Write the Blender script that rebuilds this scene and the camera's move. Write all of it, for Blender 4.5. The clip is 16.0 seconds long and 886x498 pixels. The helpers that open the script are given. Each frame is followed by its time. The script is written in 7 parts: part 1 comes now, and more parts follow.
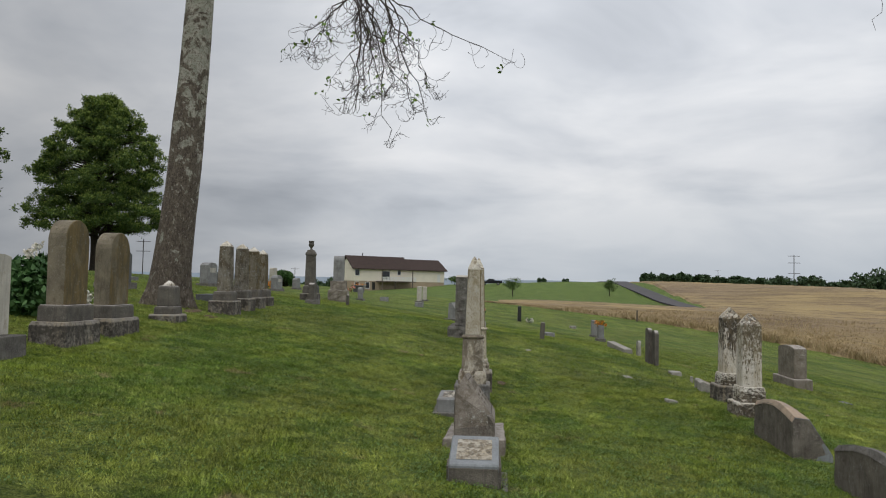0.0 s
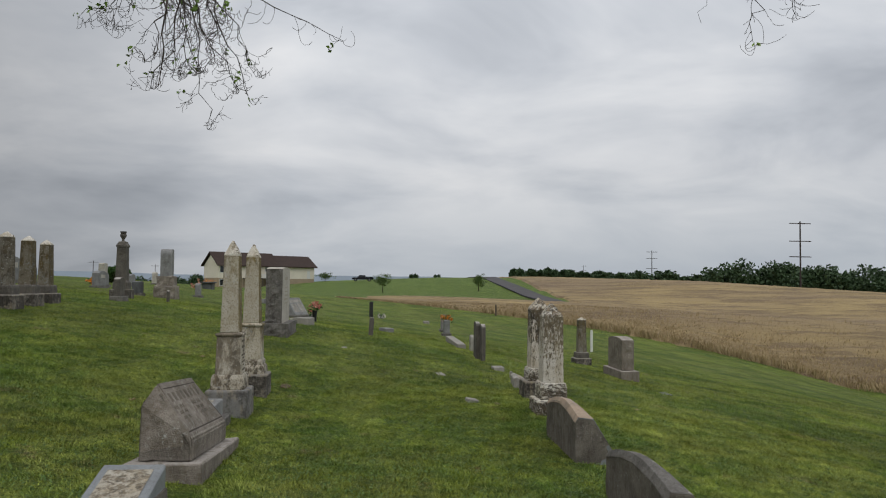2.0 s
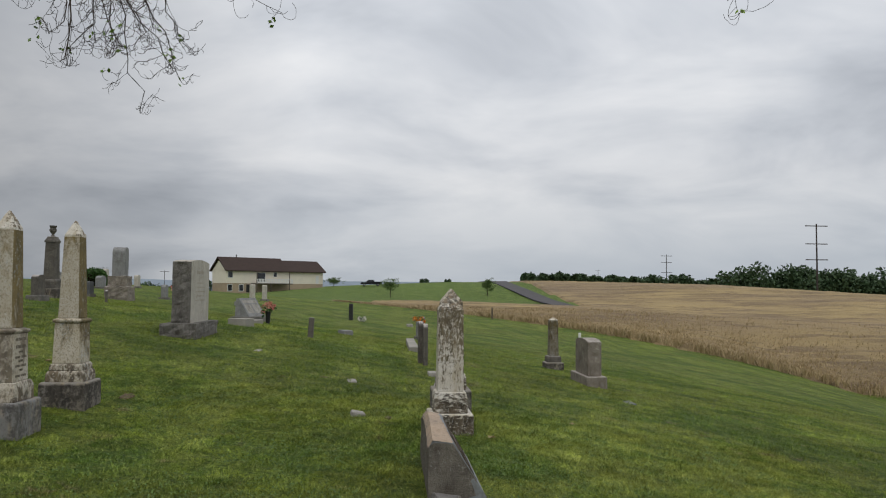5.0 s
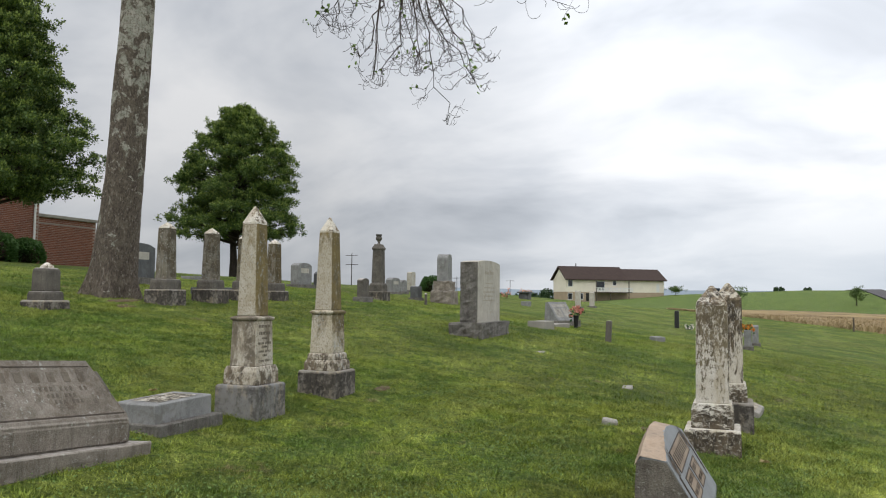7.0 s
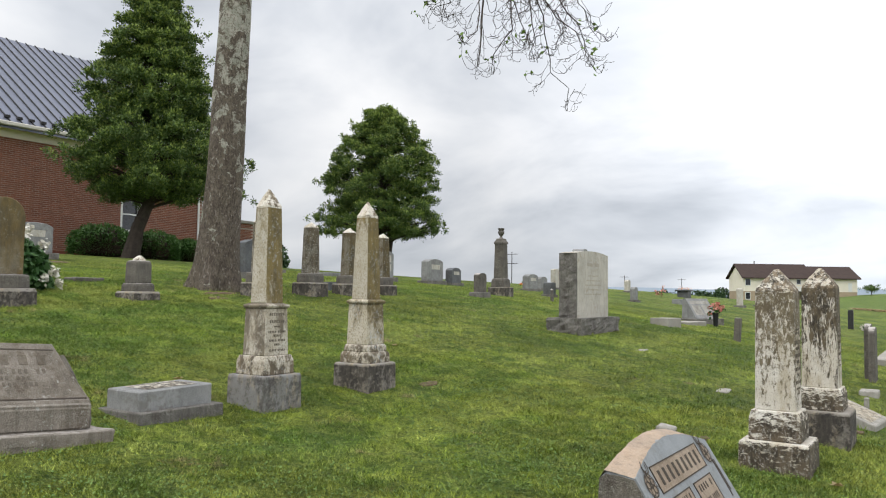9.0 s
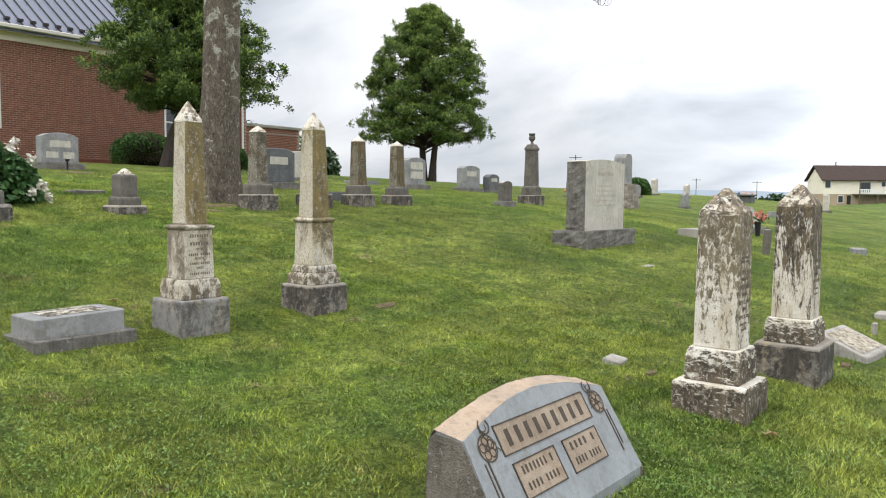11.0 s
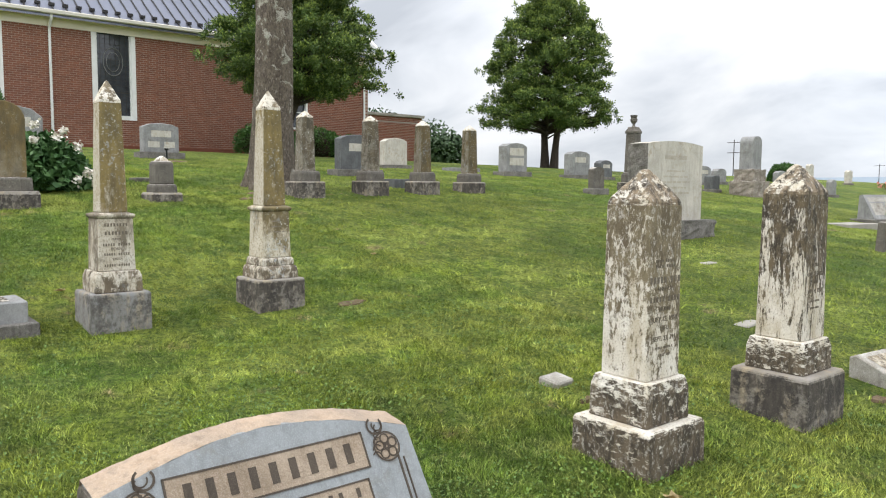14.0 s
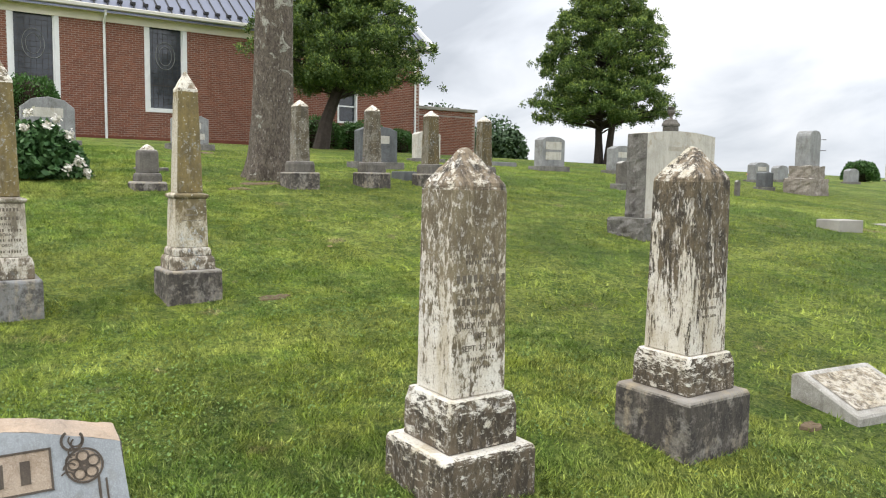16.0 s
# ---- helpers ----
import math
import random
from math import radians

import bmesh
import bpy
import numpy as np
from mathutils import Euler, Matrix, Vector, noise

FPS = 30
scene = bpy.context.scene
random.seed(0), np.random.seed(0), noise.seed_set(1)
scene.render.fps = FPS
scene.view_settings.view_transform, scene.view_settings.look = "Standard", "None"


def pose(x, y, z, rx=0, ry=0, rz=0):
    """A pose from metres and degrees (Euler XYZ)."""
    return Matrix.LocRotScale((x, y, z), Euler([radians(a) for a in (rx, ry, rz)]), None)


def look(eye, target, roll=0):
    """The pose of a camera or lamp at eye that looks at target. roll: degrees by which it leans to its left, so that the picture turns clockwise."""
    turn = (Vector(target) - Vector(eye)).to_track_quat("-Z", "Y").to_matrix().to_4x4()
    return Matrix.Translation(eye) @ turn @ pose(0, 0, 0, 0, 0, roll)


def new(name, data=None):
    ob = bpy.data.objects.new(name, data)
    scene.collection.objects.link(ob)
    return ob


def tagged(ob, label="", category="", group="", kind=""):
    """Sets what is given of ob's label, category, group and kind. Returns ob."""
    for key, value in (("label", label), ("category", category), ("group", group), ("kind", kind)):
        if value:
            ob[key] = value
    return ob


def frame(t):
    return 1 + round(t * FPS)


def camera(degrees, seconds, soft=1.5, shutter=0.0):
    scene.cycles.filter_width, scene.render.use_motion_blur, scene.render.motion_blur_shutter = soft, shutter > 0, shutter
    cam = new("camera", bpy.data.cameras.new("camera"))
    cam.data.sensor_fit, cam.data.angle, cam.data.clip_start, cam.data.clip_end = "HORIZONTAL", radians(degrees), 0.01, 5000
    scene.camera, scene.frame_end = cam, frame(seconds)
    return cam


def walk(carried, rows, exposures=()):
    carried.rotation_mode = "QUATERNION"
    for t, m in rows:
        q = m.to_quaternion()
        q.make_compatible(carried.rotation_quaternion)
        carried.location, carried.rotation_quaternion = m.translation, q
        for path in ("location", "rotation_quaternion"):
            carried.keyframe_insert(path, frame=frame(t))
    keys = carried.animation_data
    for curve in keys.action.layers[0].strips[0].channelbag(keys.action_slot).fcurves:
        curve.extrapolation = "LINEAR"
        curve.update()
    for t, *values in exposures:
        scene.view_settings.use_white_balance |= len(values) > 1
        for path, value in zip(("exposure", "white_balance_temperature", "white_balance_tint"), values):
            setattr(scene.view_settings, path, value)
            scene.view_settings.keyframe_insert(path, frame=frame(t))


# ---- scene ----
cam = camera(60.2, 16.0, soft=1.1)
ROWS = [
    (0, 0.02, 0, 1.468, 4.04, 2.77, 1.17),
    (0.5, 0.337, 0.354, 1.448, 0.62, 2.91, 1.05),
    (1, 0.631, 0.668, 1.427, -2.14, 2.8, 0.97),
    (1.5, 0.925, 0.982, 1.423, -4.06, 2.65, 0.89),
    (2, 1.255, 1.255, 1.400, -5.29, 2.66, 0.69),
    (2.5, 1.563, 1.556, 1.345, -5.88, 2.65, 0.66),
    (3, 1.843, 1.879, 1.322, -6.22, 2.70, 0.51),
    (3.2, 1.962, 2, 1.318, -6.24, 2.67, 0.44),
    (5.3, 3.053, 3.189, 1.19, -2.99, 3.08, 0.53),
    (5.5, 3.114, 3.263, 1.177, -1.5, 3.07, 0.35),
    (6, 3.317, 3.473, 1.12, 5.99, 3.29, 0.39),
    (6.5, 3.579, 3.719, 1.088, 15.96, 3.49, 0.39),
    (7, 3.846, 3.93, 1.055, 21.11, 3.49, 0.62),
    (7.5, 4.053, 4.229, 1.031, 23.38, 3.32, 0.72),
    (8, 4.291, 4.495, 0.997, 27.22, 3.49, 0.61),
    (8.5, 4.503, 4.792, 0.952, 31.41, 3.32, 0.75),
    (9, 4.713, 5.096, 0.959, 33.7, 3.32, 0.69),
    (9.2, 4.781, 5.22, 0.965, 34.5, 3.16, 0.9),
    (11.3, 5.355, 6.391, 1.106, 39.21, -4.64, 0.42),
    (11.5, 5.385, 6.524, 1.1, 39.45, -4.88, 0.44),
    (12, 5.484, 6.845, 1.104, 39.64, -5.48, 0.43),
    (12.5, 5.582, 7.162, 1.119, 39.89, -5.44, 0.87),
    (13, 5.665, 7.434, 1.151, 40.7, -5.37, 0.42),
    (13.5, 5.812, 7.733, 1.162, 44.74, -5.27, 0.15),
    (14, 5.918, 8.018, 1.093, 50.38, -4.91, 0.39),
    (14.5, 5.97, 8.334, 1.094, 53.37, -5.22, 0.6),
    (15, 6.11, 8.723, 1.041, 55.03, -4.82, 0.68),
    (15.5, 6.203, 9.035, 1.03, 55.83, -4.98, 0.82),
    (16, 6.256, 9.342, 1.036, 56.05, -5.22, 0.94),
]


def aimed(x, y, z, yaw, pitch, roll):
    a, b = radians(yaw), radians(pitch)
    eye = Vector((x, y, z))
    return look(eye, eye + Vector((-math.sin(a) * math.cos(b), math.cos(a) * math.cos(b), math.sin(b))), roll)


walk(cam, [(r[0], aimed(*r[1:])) for r in ROWS],
     exposures=[(0.0, -0.36), (1.5, -0.54), (3.0, -0.48), (5.5, -0.42), (6.5, -0.08), (9.0, 0.48), (11.5, 0.83), (12.5, 0.84), (16.0, 0.97)])

# ---------------------------------------------------------------- light
SUN_AZ, SUN_EL = radians(-150), radians(55)
world = bpy.data.worlds.new("overcast_sky")
scene.world = world
world.use_nodes = True
wn, wl = world.node_tree.nodes, world.node_tree.links
wn.clear()


def wnode(kind, **kw):
    n = wn.new(kind)
    for k, v in kw.items():
        n.inputs[k].default_value = v
    return n


w_out = wn.new("ShaderNodeOutputWorld")
w_bg = wnode("ShaderNodeBackground", Strength=1.0)
w_sky = wn.new("ShaderNodeTexSky")
w_sky.sky_type, w_sky.sun_disc = "NISHITA", False
w_sky.sun_elevation, w_sky.sun_rotation = SUN_EL, radians(150)
w_tc = wn.new("ShaderNodeTexCoord")
w_sep = wn.new("ShaderNodeSeparateXYZ")
wl.new(w_tc.outputs["Generated"], w_sep.inputs[0])


def wmath(op, a, b=None, c=None):
    n = wn.new("ShaderNodeMath")
    n.operation = op
    for i, v in enumerate((a, b, c)):
        if v is None:
            continue
        if isinstance(v, (int, float)):
            n.inputs[i].default_value = v
        else:
            wl.new(v, n.inputs[i])
    return n.outputs[0]


# cloud deck: the direction is carried onto a level sheet overhead, so that it flattens to bands near the horizon
w_h = wmath("ADD", wmath("MAXIMUM", w_sep.outputs[2], 0.0), 0.34)
w_u = wmath("DIVIDE", w_sep.outputs[0], w_h)
w_v = wmath("DIVIDE", w_sep.outputs[1], w_h)
w_comb = wn.new("ShaderNodeCombineXYZ")
wl.new(w_u, w_comb.inputs[0]), wl.new(w_v, w_comb.inputs[1])


def cloud_layer(scale, detail, rough, shift, stretch, warp=0.0):
    mp = wn.new("ShaderNodeMapping")
    mp.inputs["Location"].default_value = (*shift, 0.0)
    mp.inputs["Rotation"].default_value = (0, 0, radians(12))
    mp.inputs["Scale"].default_value = (*stretch, 1.0)
    wl.new(w_comb.outputs[0], mp.inputs[0])
    n = wnode("ShaderNodeTexNoise", Scale=scale, Detail=detail, Roughness=rough, Distortion=warp)
    wl.new(mp.outputs[0], n.inputs["Vector"])
    return n.outputs["Fac"]


w_mix = wmath("ADD", wmath("MULTIPLY", cloud_layer(2.3, 5.0, 0.52, (5.2, 2.1), (0.75, 1.0), 0.35), 0.60), wmath("MULTIPLY", cloud_layer(0.8, 2.0, 0.5, (1.3, 4.4), (0.8, 1.2)), 0.40))
w_ramp = wn.new("ShaderNodeValToRGB")
el = w_ramp.color_ramp.elements
el[0].position, el[0].color = 0.36, (0.47, 0.50, 0.55, 1)
el[1].position, el[1].color = 0.63, (0.94, 0.945, 0.96, 1)
for pos, col in ((0.45, (0.64, 0.67, 0.72, 1)), (0.53, (0.79, 0.81, 0.845, 1))):
    e_ = el.new(pos)
    e_.color = col
wl.new(w_mix, w_ramp.inputs[0])
# an overcast sky is brighter overhead than at its rim
w_zen = wn.new("ShaderNodeMapRange")
for k, v in (("From Min", 0.14), ("From Max", 1.0), ("To Min", 1.0), ("To Max", 1.75)):
    w_zen.inputs[k].default_value = v
wl.new(w_sep.outputs[2], w_zen.inputs["Value"])
w_cm = wn.new("ShaderNodeMixRGB")
w_cm.inputs[0].default_value = 0.97
w_skyk = wn.new("ShaderNodeMixRGB")
w_skyk.blend_type = "MULTIPLY"
w_skyk.inputs[0].default_value = 1.0
w_skyk.inputs[2].default_value = (0.10, 0.10, 0.10, 1)
wl.new(w_sky.outputs[0], w_skyk.inputs[1])
wl.new(w_skyk.outputs[0], w_cm.inputs[1])
wl.new(w_ramp.outputs[0], w_cm.inputs[2])
# far off the cloud thickens to an even blue-grey
w_far = wn.new("ShaderNodeMapRange")
for k, v in (("From Min", 0.0), ("From Max", 0.15), ("To Min", 0.72), ("To Max", 0.0)):
    w_far.inputs[k].default_value = v
wl.new(w_sep.outputs[2], w_far.inputs["Value"])
w_haze = wn.new("ShaderNodeMixRGB")
w_haze.inputs[2].default_value = (0.56, 0.625, 0.70, 1)
w_east = wn.new("ShaderNodeMapRange")
for k, v in (("From Min", -0.35), ("From Max", 0.15), ("To Min", 0.30), ("To Max", 1.15)):
    w_east.inputs[k].default_value = v
wl.new(w_sep.outputs[0], w_east.inputs["Value"])
wl.new(wmath("MULTIPLY", w_far.outputs[0], w_east.outputs[0]), w_haze.inputs[0])
wl.new(w_cm.outputs[0], w_haze.inputs[1])
wl.new(w_haze.outputs[0], w_bg.inputs[0])
# thicker cloud over the church side
w_thick = wn.new("ShaderNodeMapRange")
for k, v in (("From Min", -0.10), ("From Max", -0.50), ("To Min", 1.15), ("To Max", 0.69)):
    w_thick.inputs[k].default_value = v
wl.new(w_sep.outputs[0], w_thick.inputs["Value"])
# darker, bluer bases of the far clouds along the horizon
w_rim = wn.new("ShaderNodeMapRange")
for k, v in (("From Min", 0.02), ("From Max", 0.16), ("To Min", 0.88), ("To Max", 1.0)):
    w_rim.inputs[k].default_value = v
wl.new(w_sep.outputs[2], w_rim.inputs["Value"])
wl.new(wmath("MULTIPLY", wmath("MULTIPLY", w_zen.outputs[0], w_thick.outputs[0]), w_rim.outputs[0]), w_bg.inputs["Strength"])
wl.new(w_bg.outputs[0], w_out.inputs[0])

sun = new("sun", bpy.data.lights.new("sun", "SUN"))
sun.data.energy, sun.data.angle, sun.data.color = 1.15, radians(50), (1.0, 0.97, 0.92)
sun.matrix_world = look((0, 0, 60), (math.sin(SUN_AZ) * -40, math.cos(SUN_AZ) * -40, 60 - 40 * math.tan(SUN_EL)))


# ---------------------------------------------------------------- materials
def material(name, rough=0.9, metal=0.0):
    m = bpy.data.materials.new(name)
    m.use_nodes = True
    nt = m.node_tree
    b = nt.nodes["Principled BSDF"]
    b.inputs["Roughness"].default_value, b.inputs["Metallic"].default_value = rough, metal
    b.inputs["Specular IOR Level"].default_value = 0.3
    return m, nt, b


def noise_fac(nt, scale, detail=4.0, rough=0.55, lo=0.4, hi=0.6, stretch=None, coord="Object", warp=0.0):
    tc = nt.nodes.new("ShaderNodeTexCoord")
    n = nt.nodes.new("ShaderNodeTexNoise")
    n.inputs["Scale"].default_value, n.inputs["Detail"].default_value = scale, detail
    n.inputs["Roughness"].default_value, n.inputs["Distortion"].default_value = rough, warp
    if coord != "World":
        src = tc.outputs[coord]
    else:
        src = nt.nodes.new("ShaderNodeNewGeometry").outputs["Position"]
    if stretch:
        mp = nt.nodes.new("ShaderNodeMapping")
        mp.inputs["Scale"].default_value = stretch
        nt.links.new(src, mp.inputs[0])
        src = mp.outputs[0]
    nt.links.new(src, n.inputs["Vector"])
    r = nt.nodes.new("ShaderNodeMapRange")
    r.inputs["From Min"].default_value, r.inputs["From Max"].default_value = lo, hi
    nt.links.new(n.outputs["Fac"], r.inputs["Value"])
    return r.outputs[0]


def mixed(nt, fac, a, b, mode="MIX"):
    n = nt.nodes.new("ShaderNodeMixRGB")
    n.blend_type = mode
    for i, v in enumerate((fac, a, b)):
        if isinstance(v, (int, float)):
            n.inputs[i].default_value = v
        elif isinstance(v, tuple):
            n.inputs[i].default_value = (*v, 1)
        else:
            nt.links.new(v, n.inputs[i])
    return n.outputs[0]


def nmath(nt, op, a, b=0.0):
    n = nt.nodes.new("ShaderNodeMath")
    n.operation = op
    for i, v in enumerate((a, b)):
        if isinstance(v, (int, float)):
            n.inputs[i].default_value = v
        else:
            nt.links.new(v, n.inputs[i])
    return n.outputs[0]


def bump(nt, bsdf, fac, strength=0.3, dist=0.01):
    n = nt.nodes.new("ShaderNodeBump")
    n.inputs["Strength"].default_value, n.inputs["Distance"].default_value = strength, dist
    nt.links.new(fac, n.inputs["Height"])
    nt.links.new(n.outputs[0], bsdf.inputs["Normal"])


def stone(name, base, dark, light, ochre=0.0, lichen=0.0, rough=0.92, grain=220.0, bumps=0.25, crust=0.0, scab=0.0):
    """Weathered stone: a base colour, blotches, fine speckle, dark runs down the faces, ochre algae on the damp side, pale lichen."""
    m, nt, b = material(name, rough)
    col = mixed(nt, noise_fac(nt, 4.5, 5, 0.6, 0.35, 0.68, coord="World"), base, dark)
    col = mixed(nt, nmath(nt, "MULTIPLY", noise_fac(nt, grain, 2, 0.6, 0.45, 0.7, coord="World"), 0.45), col, light)
    col = mixed(nt, nmath(nt, "MULTIPLY", noise_fac(nt, 45, 3, 0.7, 0.5, 0.75, coord="World"), 0.5), col, dark)
    # brown damp blotches and faint dark runs, of uneven strength
    blot = nmath(nt, "MULTIPLY", noise_fac(nt, 11, 7, 0.72, 0.50, 0.60, coord="World"), noise_fac(nt, 2.6, 3, 0.6, 0.40, 0.62, coord="World"))
    col = mixed(nt, nmath(nt, "MULTIPLY", blot, 0.55), col, tuple(d * k for d, k in zip(dark, (0.80, 0.70, 0.56))))
    runs = noise_fac(nt, 9, 6, 0.7, 0.52, 0.62, stretch=(2.4, 2.4, 0.25), coord="World", warp=0.4)
    col = mixed(nt, nmath(nt, "MULTIPLY", runs, 0.35), col, tuple(d * 0.7 for d in dark))
    if ochre:
        geo = nt.nodes.new("ShaderNodeNewGeometry")
        sep = nt.nodes.new("ShaderNodeSeparateXYZ")
        nt.links.new(geo.outputs["True Normal"], sep.inputs[0])
        side = nt.nodes.new("ShaderNodeMapRange")
        side.inputs["From Min"].default_value, side.inputs["From Max"].default_value = 0.2, 0.8
        nt.links.new(sep.outputs[0], side.inputs["Value"])
        patch = noise_fac(nt, 2.2, 5, 0.6, 0.33, 0.48, stretch=(1, 1, 0.5), coord="World")
        f = nmath(nt, "MULTIPLY", nmath(nt, "MULTIPLY", side.outputs[0], patch), ochre)
        col = mixed(nt, f, col, mixed(nt, noise_fac(nt, 7, 6, 0.7, 0.4, 0.6, stretch=(1.6, 1.6, 0.5), coord="World"), (0.150, 0.100, 0.030), (0.075, 0.056, 0.022)))
    if scab:
        v = noise_fac(nt, 9, 10, 0.8, 0.53, 0.565, stretch=(1.0, 1.0, 2.2), coord="World", warp=0.6)
        col = mixed(nt, nmath(nt, "MULTIPLY", v, scab), col, (0.66, 0.62, 0.56))
    if lichen:
        v = nmath(nt, "MULTIPLY", noise_fac(nt, 34, 7, 0.72, 0.57, 0.61, coord="World"), noise_fac(nt, 5, 4, 0.6, 0.45, 0.60, coord="World"))
        col = mixed(nt, nmath(nt, "MULTIPLY", v, lichen), col, (0.44, 0.44, 0.40))
    if crust:
        geo = nt.nodes.new("ShaderNodeNewGeometry")
        sep = nt.nodes.new("ShaderNodeSeparateXYZ")
        nt.links.new(geo.outputs["True Normal"], sep.inputs[0])
        ledge = nt.nodes.new("ShaderNodeMapRange")
        ledge.inputs["From Min"].default_value, ledge.inputs["From Max"].default_value = 0.6, 0.9
        nt.links.new(sep.outputs[2], ledge.inputs["Value"])
        cover = noise_fac(nt, 14, 4, 0.7, 0.36, 0.50, coord="World")
        col = mixed(nt, nmath(nt, "MULTIPLY", nmath(nt, "MULTIPLY", ledge.outputs[0], cover), crust), col, (0.62, 0.57, 0.53))
    nt.links.new(col, b.inputs["Base Color"])
    bump(nt, b, noise_fac(nt, 90, 5, 0.65, 0.3, 0.7, coord="World"), bumps, 0.006)
    return m


def crusted(name, z0, z1, cover, climb=0.10, side=0.05, tone=(0.165, 0.128, 0.078), black=(0.050, 0.041, 0.031), clean=(0.64, 0.61, 0.55), stretch=(2.0, 2.0, 0.42), scale=6.0, ledge=0.0, flake=0.5, soft=0.035):
    """White marble under a brown-black crust that thickens towards the top and on the damp +x side, flaking to white."""
    m, nt, b = material(name, 0.92)
    tc = nt.nodes.new("ShaderNodeTexCoord")
    sep = nt.nodes.new("ShaderNodeSeparateXYZ")
    nt.links.new(tc.outputs["Object"], sep.inputs[0])
    up = nt.nodes.new("ShaderNodeMapRange")
    for k, v in (("From Min", z0), ("From Max", z1), ("To Min", -climb), ("To Max", climb)):
        up.inputs[k].default_value = v
    nt.links.new(sep.outputs[2], up.inputs["Value"])
    geo = nt.nodes.new("ShaderNodeNewGeometry")
    nrm = nt.nodes.new("ShaderNodeSeparateXYZ")
    nt.links.new(geo.outputs["True Normal"], nrm.inputs[0])
    lift = nmath(nt, "ADD", nmath(nt, "ADD", up.outputs[0], nmath(nt, "MULTIPLY", nrm.outputs[0], side)), nmath(nt, "MULTIPLY", nrm.outputs[2], -ledge))
    clean_c = mixed(nt, noise_fac(nt, 5, 5, 0.6, 0.35, 0.65, coord="World"), clean, tuple(c * k for c, k in zip(clean, (0.80, 0.76, 0.68))))
    clean_c = mixed(nt, nmath(nt, "MULTIPLY", noise_fac(nt, 90, 4, 0.75, 0.52, 0.64, coord="World"), 0.55), clean_c, (0.21, 0.175, 0.125))
    clean_c = mixed(nt, nmath(nt, "MULTIPLY", noise_fac(nt, 7, 6, 0.7, 0.5, 0.62, stretch=(1.5, 1.5, 0.5), coord="World"), 0.55), clean_c, (0.36, 0.29, 0.185))
    crust_c = mixed(nt, noise_fac(nt, 12, 7, 0.72, 0.42, 0.58, stretch=(1.5, 1.5, 0.6), coord="World"), tone, black)
    crust_c = mixed(nt, nmath(nt, "MULTIPLY", noise_fac(nt, 42, 9, 0.78, 0.54, 0.60, stretch=(1, 1, 0.6), coord="World"), flake), crust_c, tuple(c * 0.75 for c in clean))
    big = noise_fac(nt, scale, 12, 0.72, 0.0, 1.0, stretch=stretch, coord="World", warp=0.5)
    fine = noise_fac(nt, 38, 8, 0.75, 0.0, 1.0, stretch=(stretch[0] * 0.6, stretch[1] * 0.6, max(0.32, stretch[2])), coord="World")
    val = nmath(nt, "ADD", nmath(nt, "ADD", nmath(nt, "MULTIPLY", big, 0.58), nmath(nt, "MULTIPLY", fine, 0.42)), lift)
    f = nt.nodes.new("ShaderNodeMapRange")
    f.inputs["From Min"].default_value, f.inputs["From Max"].default_value = 0.5 - cover - soft * 0.5, 0.5 - cover + soft * 0.5
    nt.links.new(val, f.inputs["Value"])
    nt.links.new(mixed(nt, f.outputs[0], clean_c, crust_c), b.inputs["Base Color"])
    bump(nt, b, nmath(nt, "ADD", noise_fac(nt, 80, 5, 0.7, 0.3, 0.7, coord="World"), nmath(nt, "MULTIPLY", f.outputs[0], -0.7)), 0.45, 0.006)
    return m


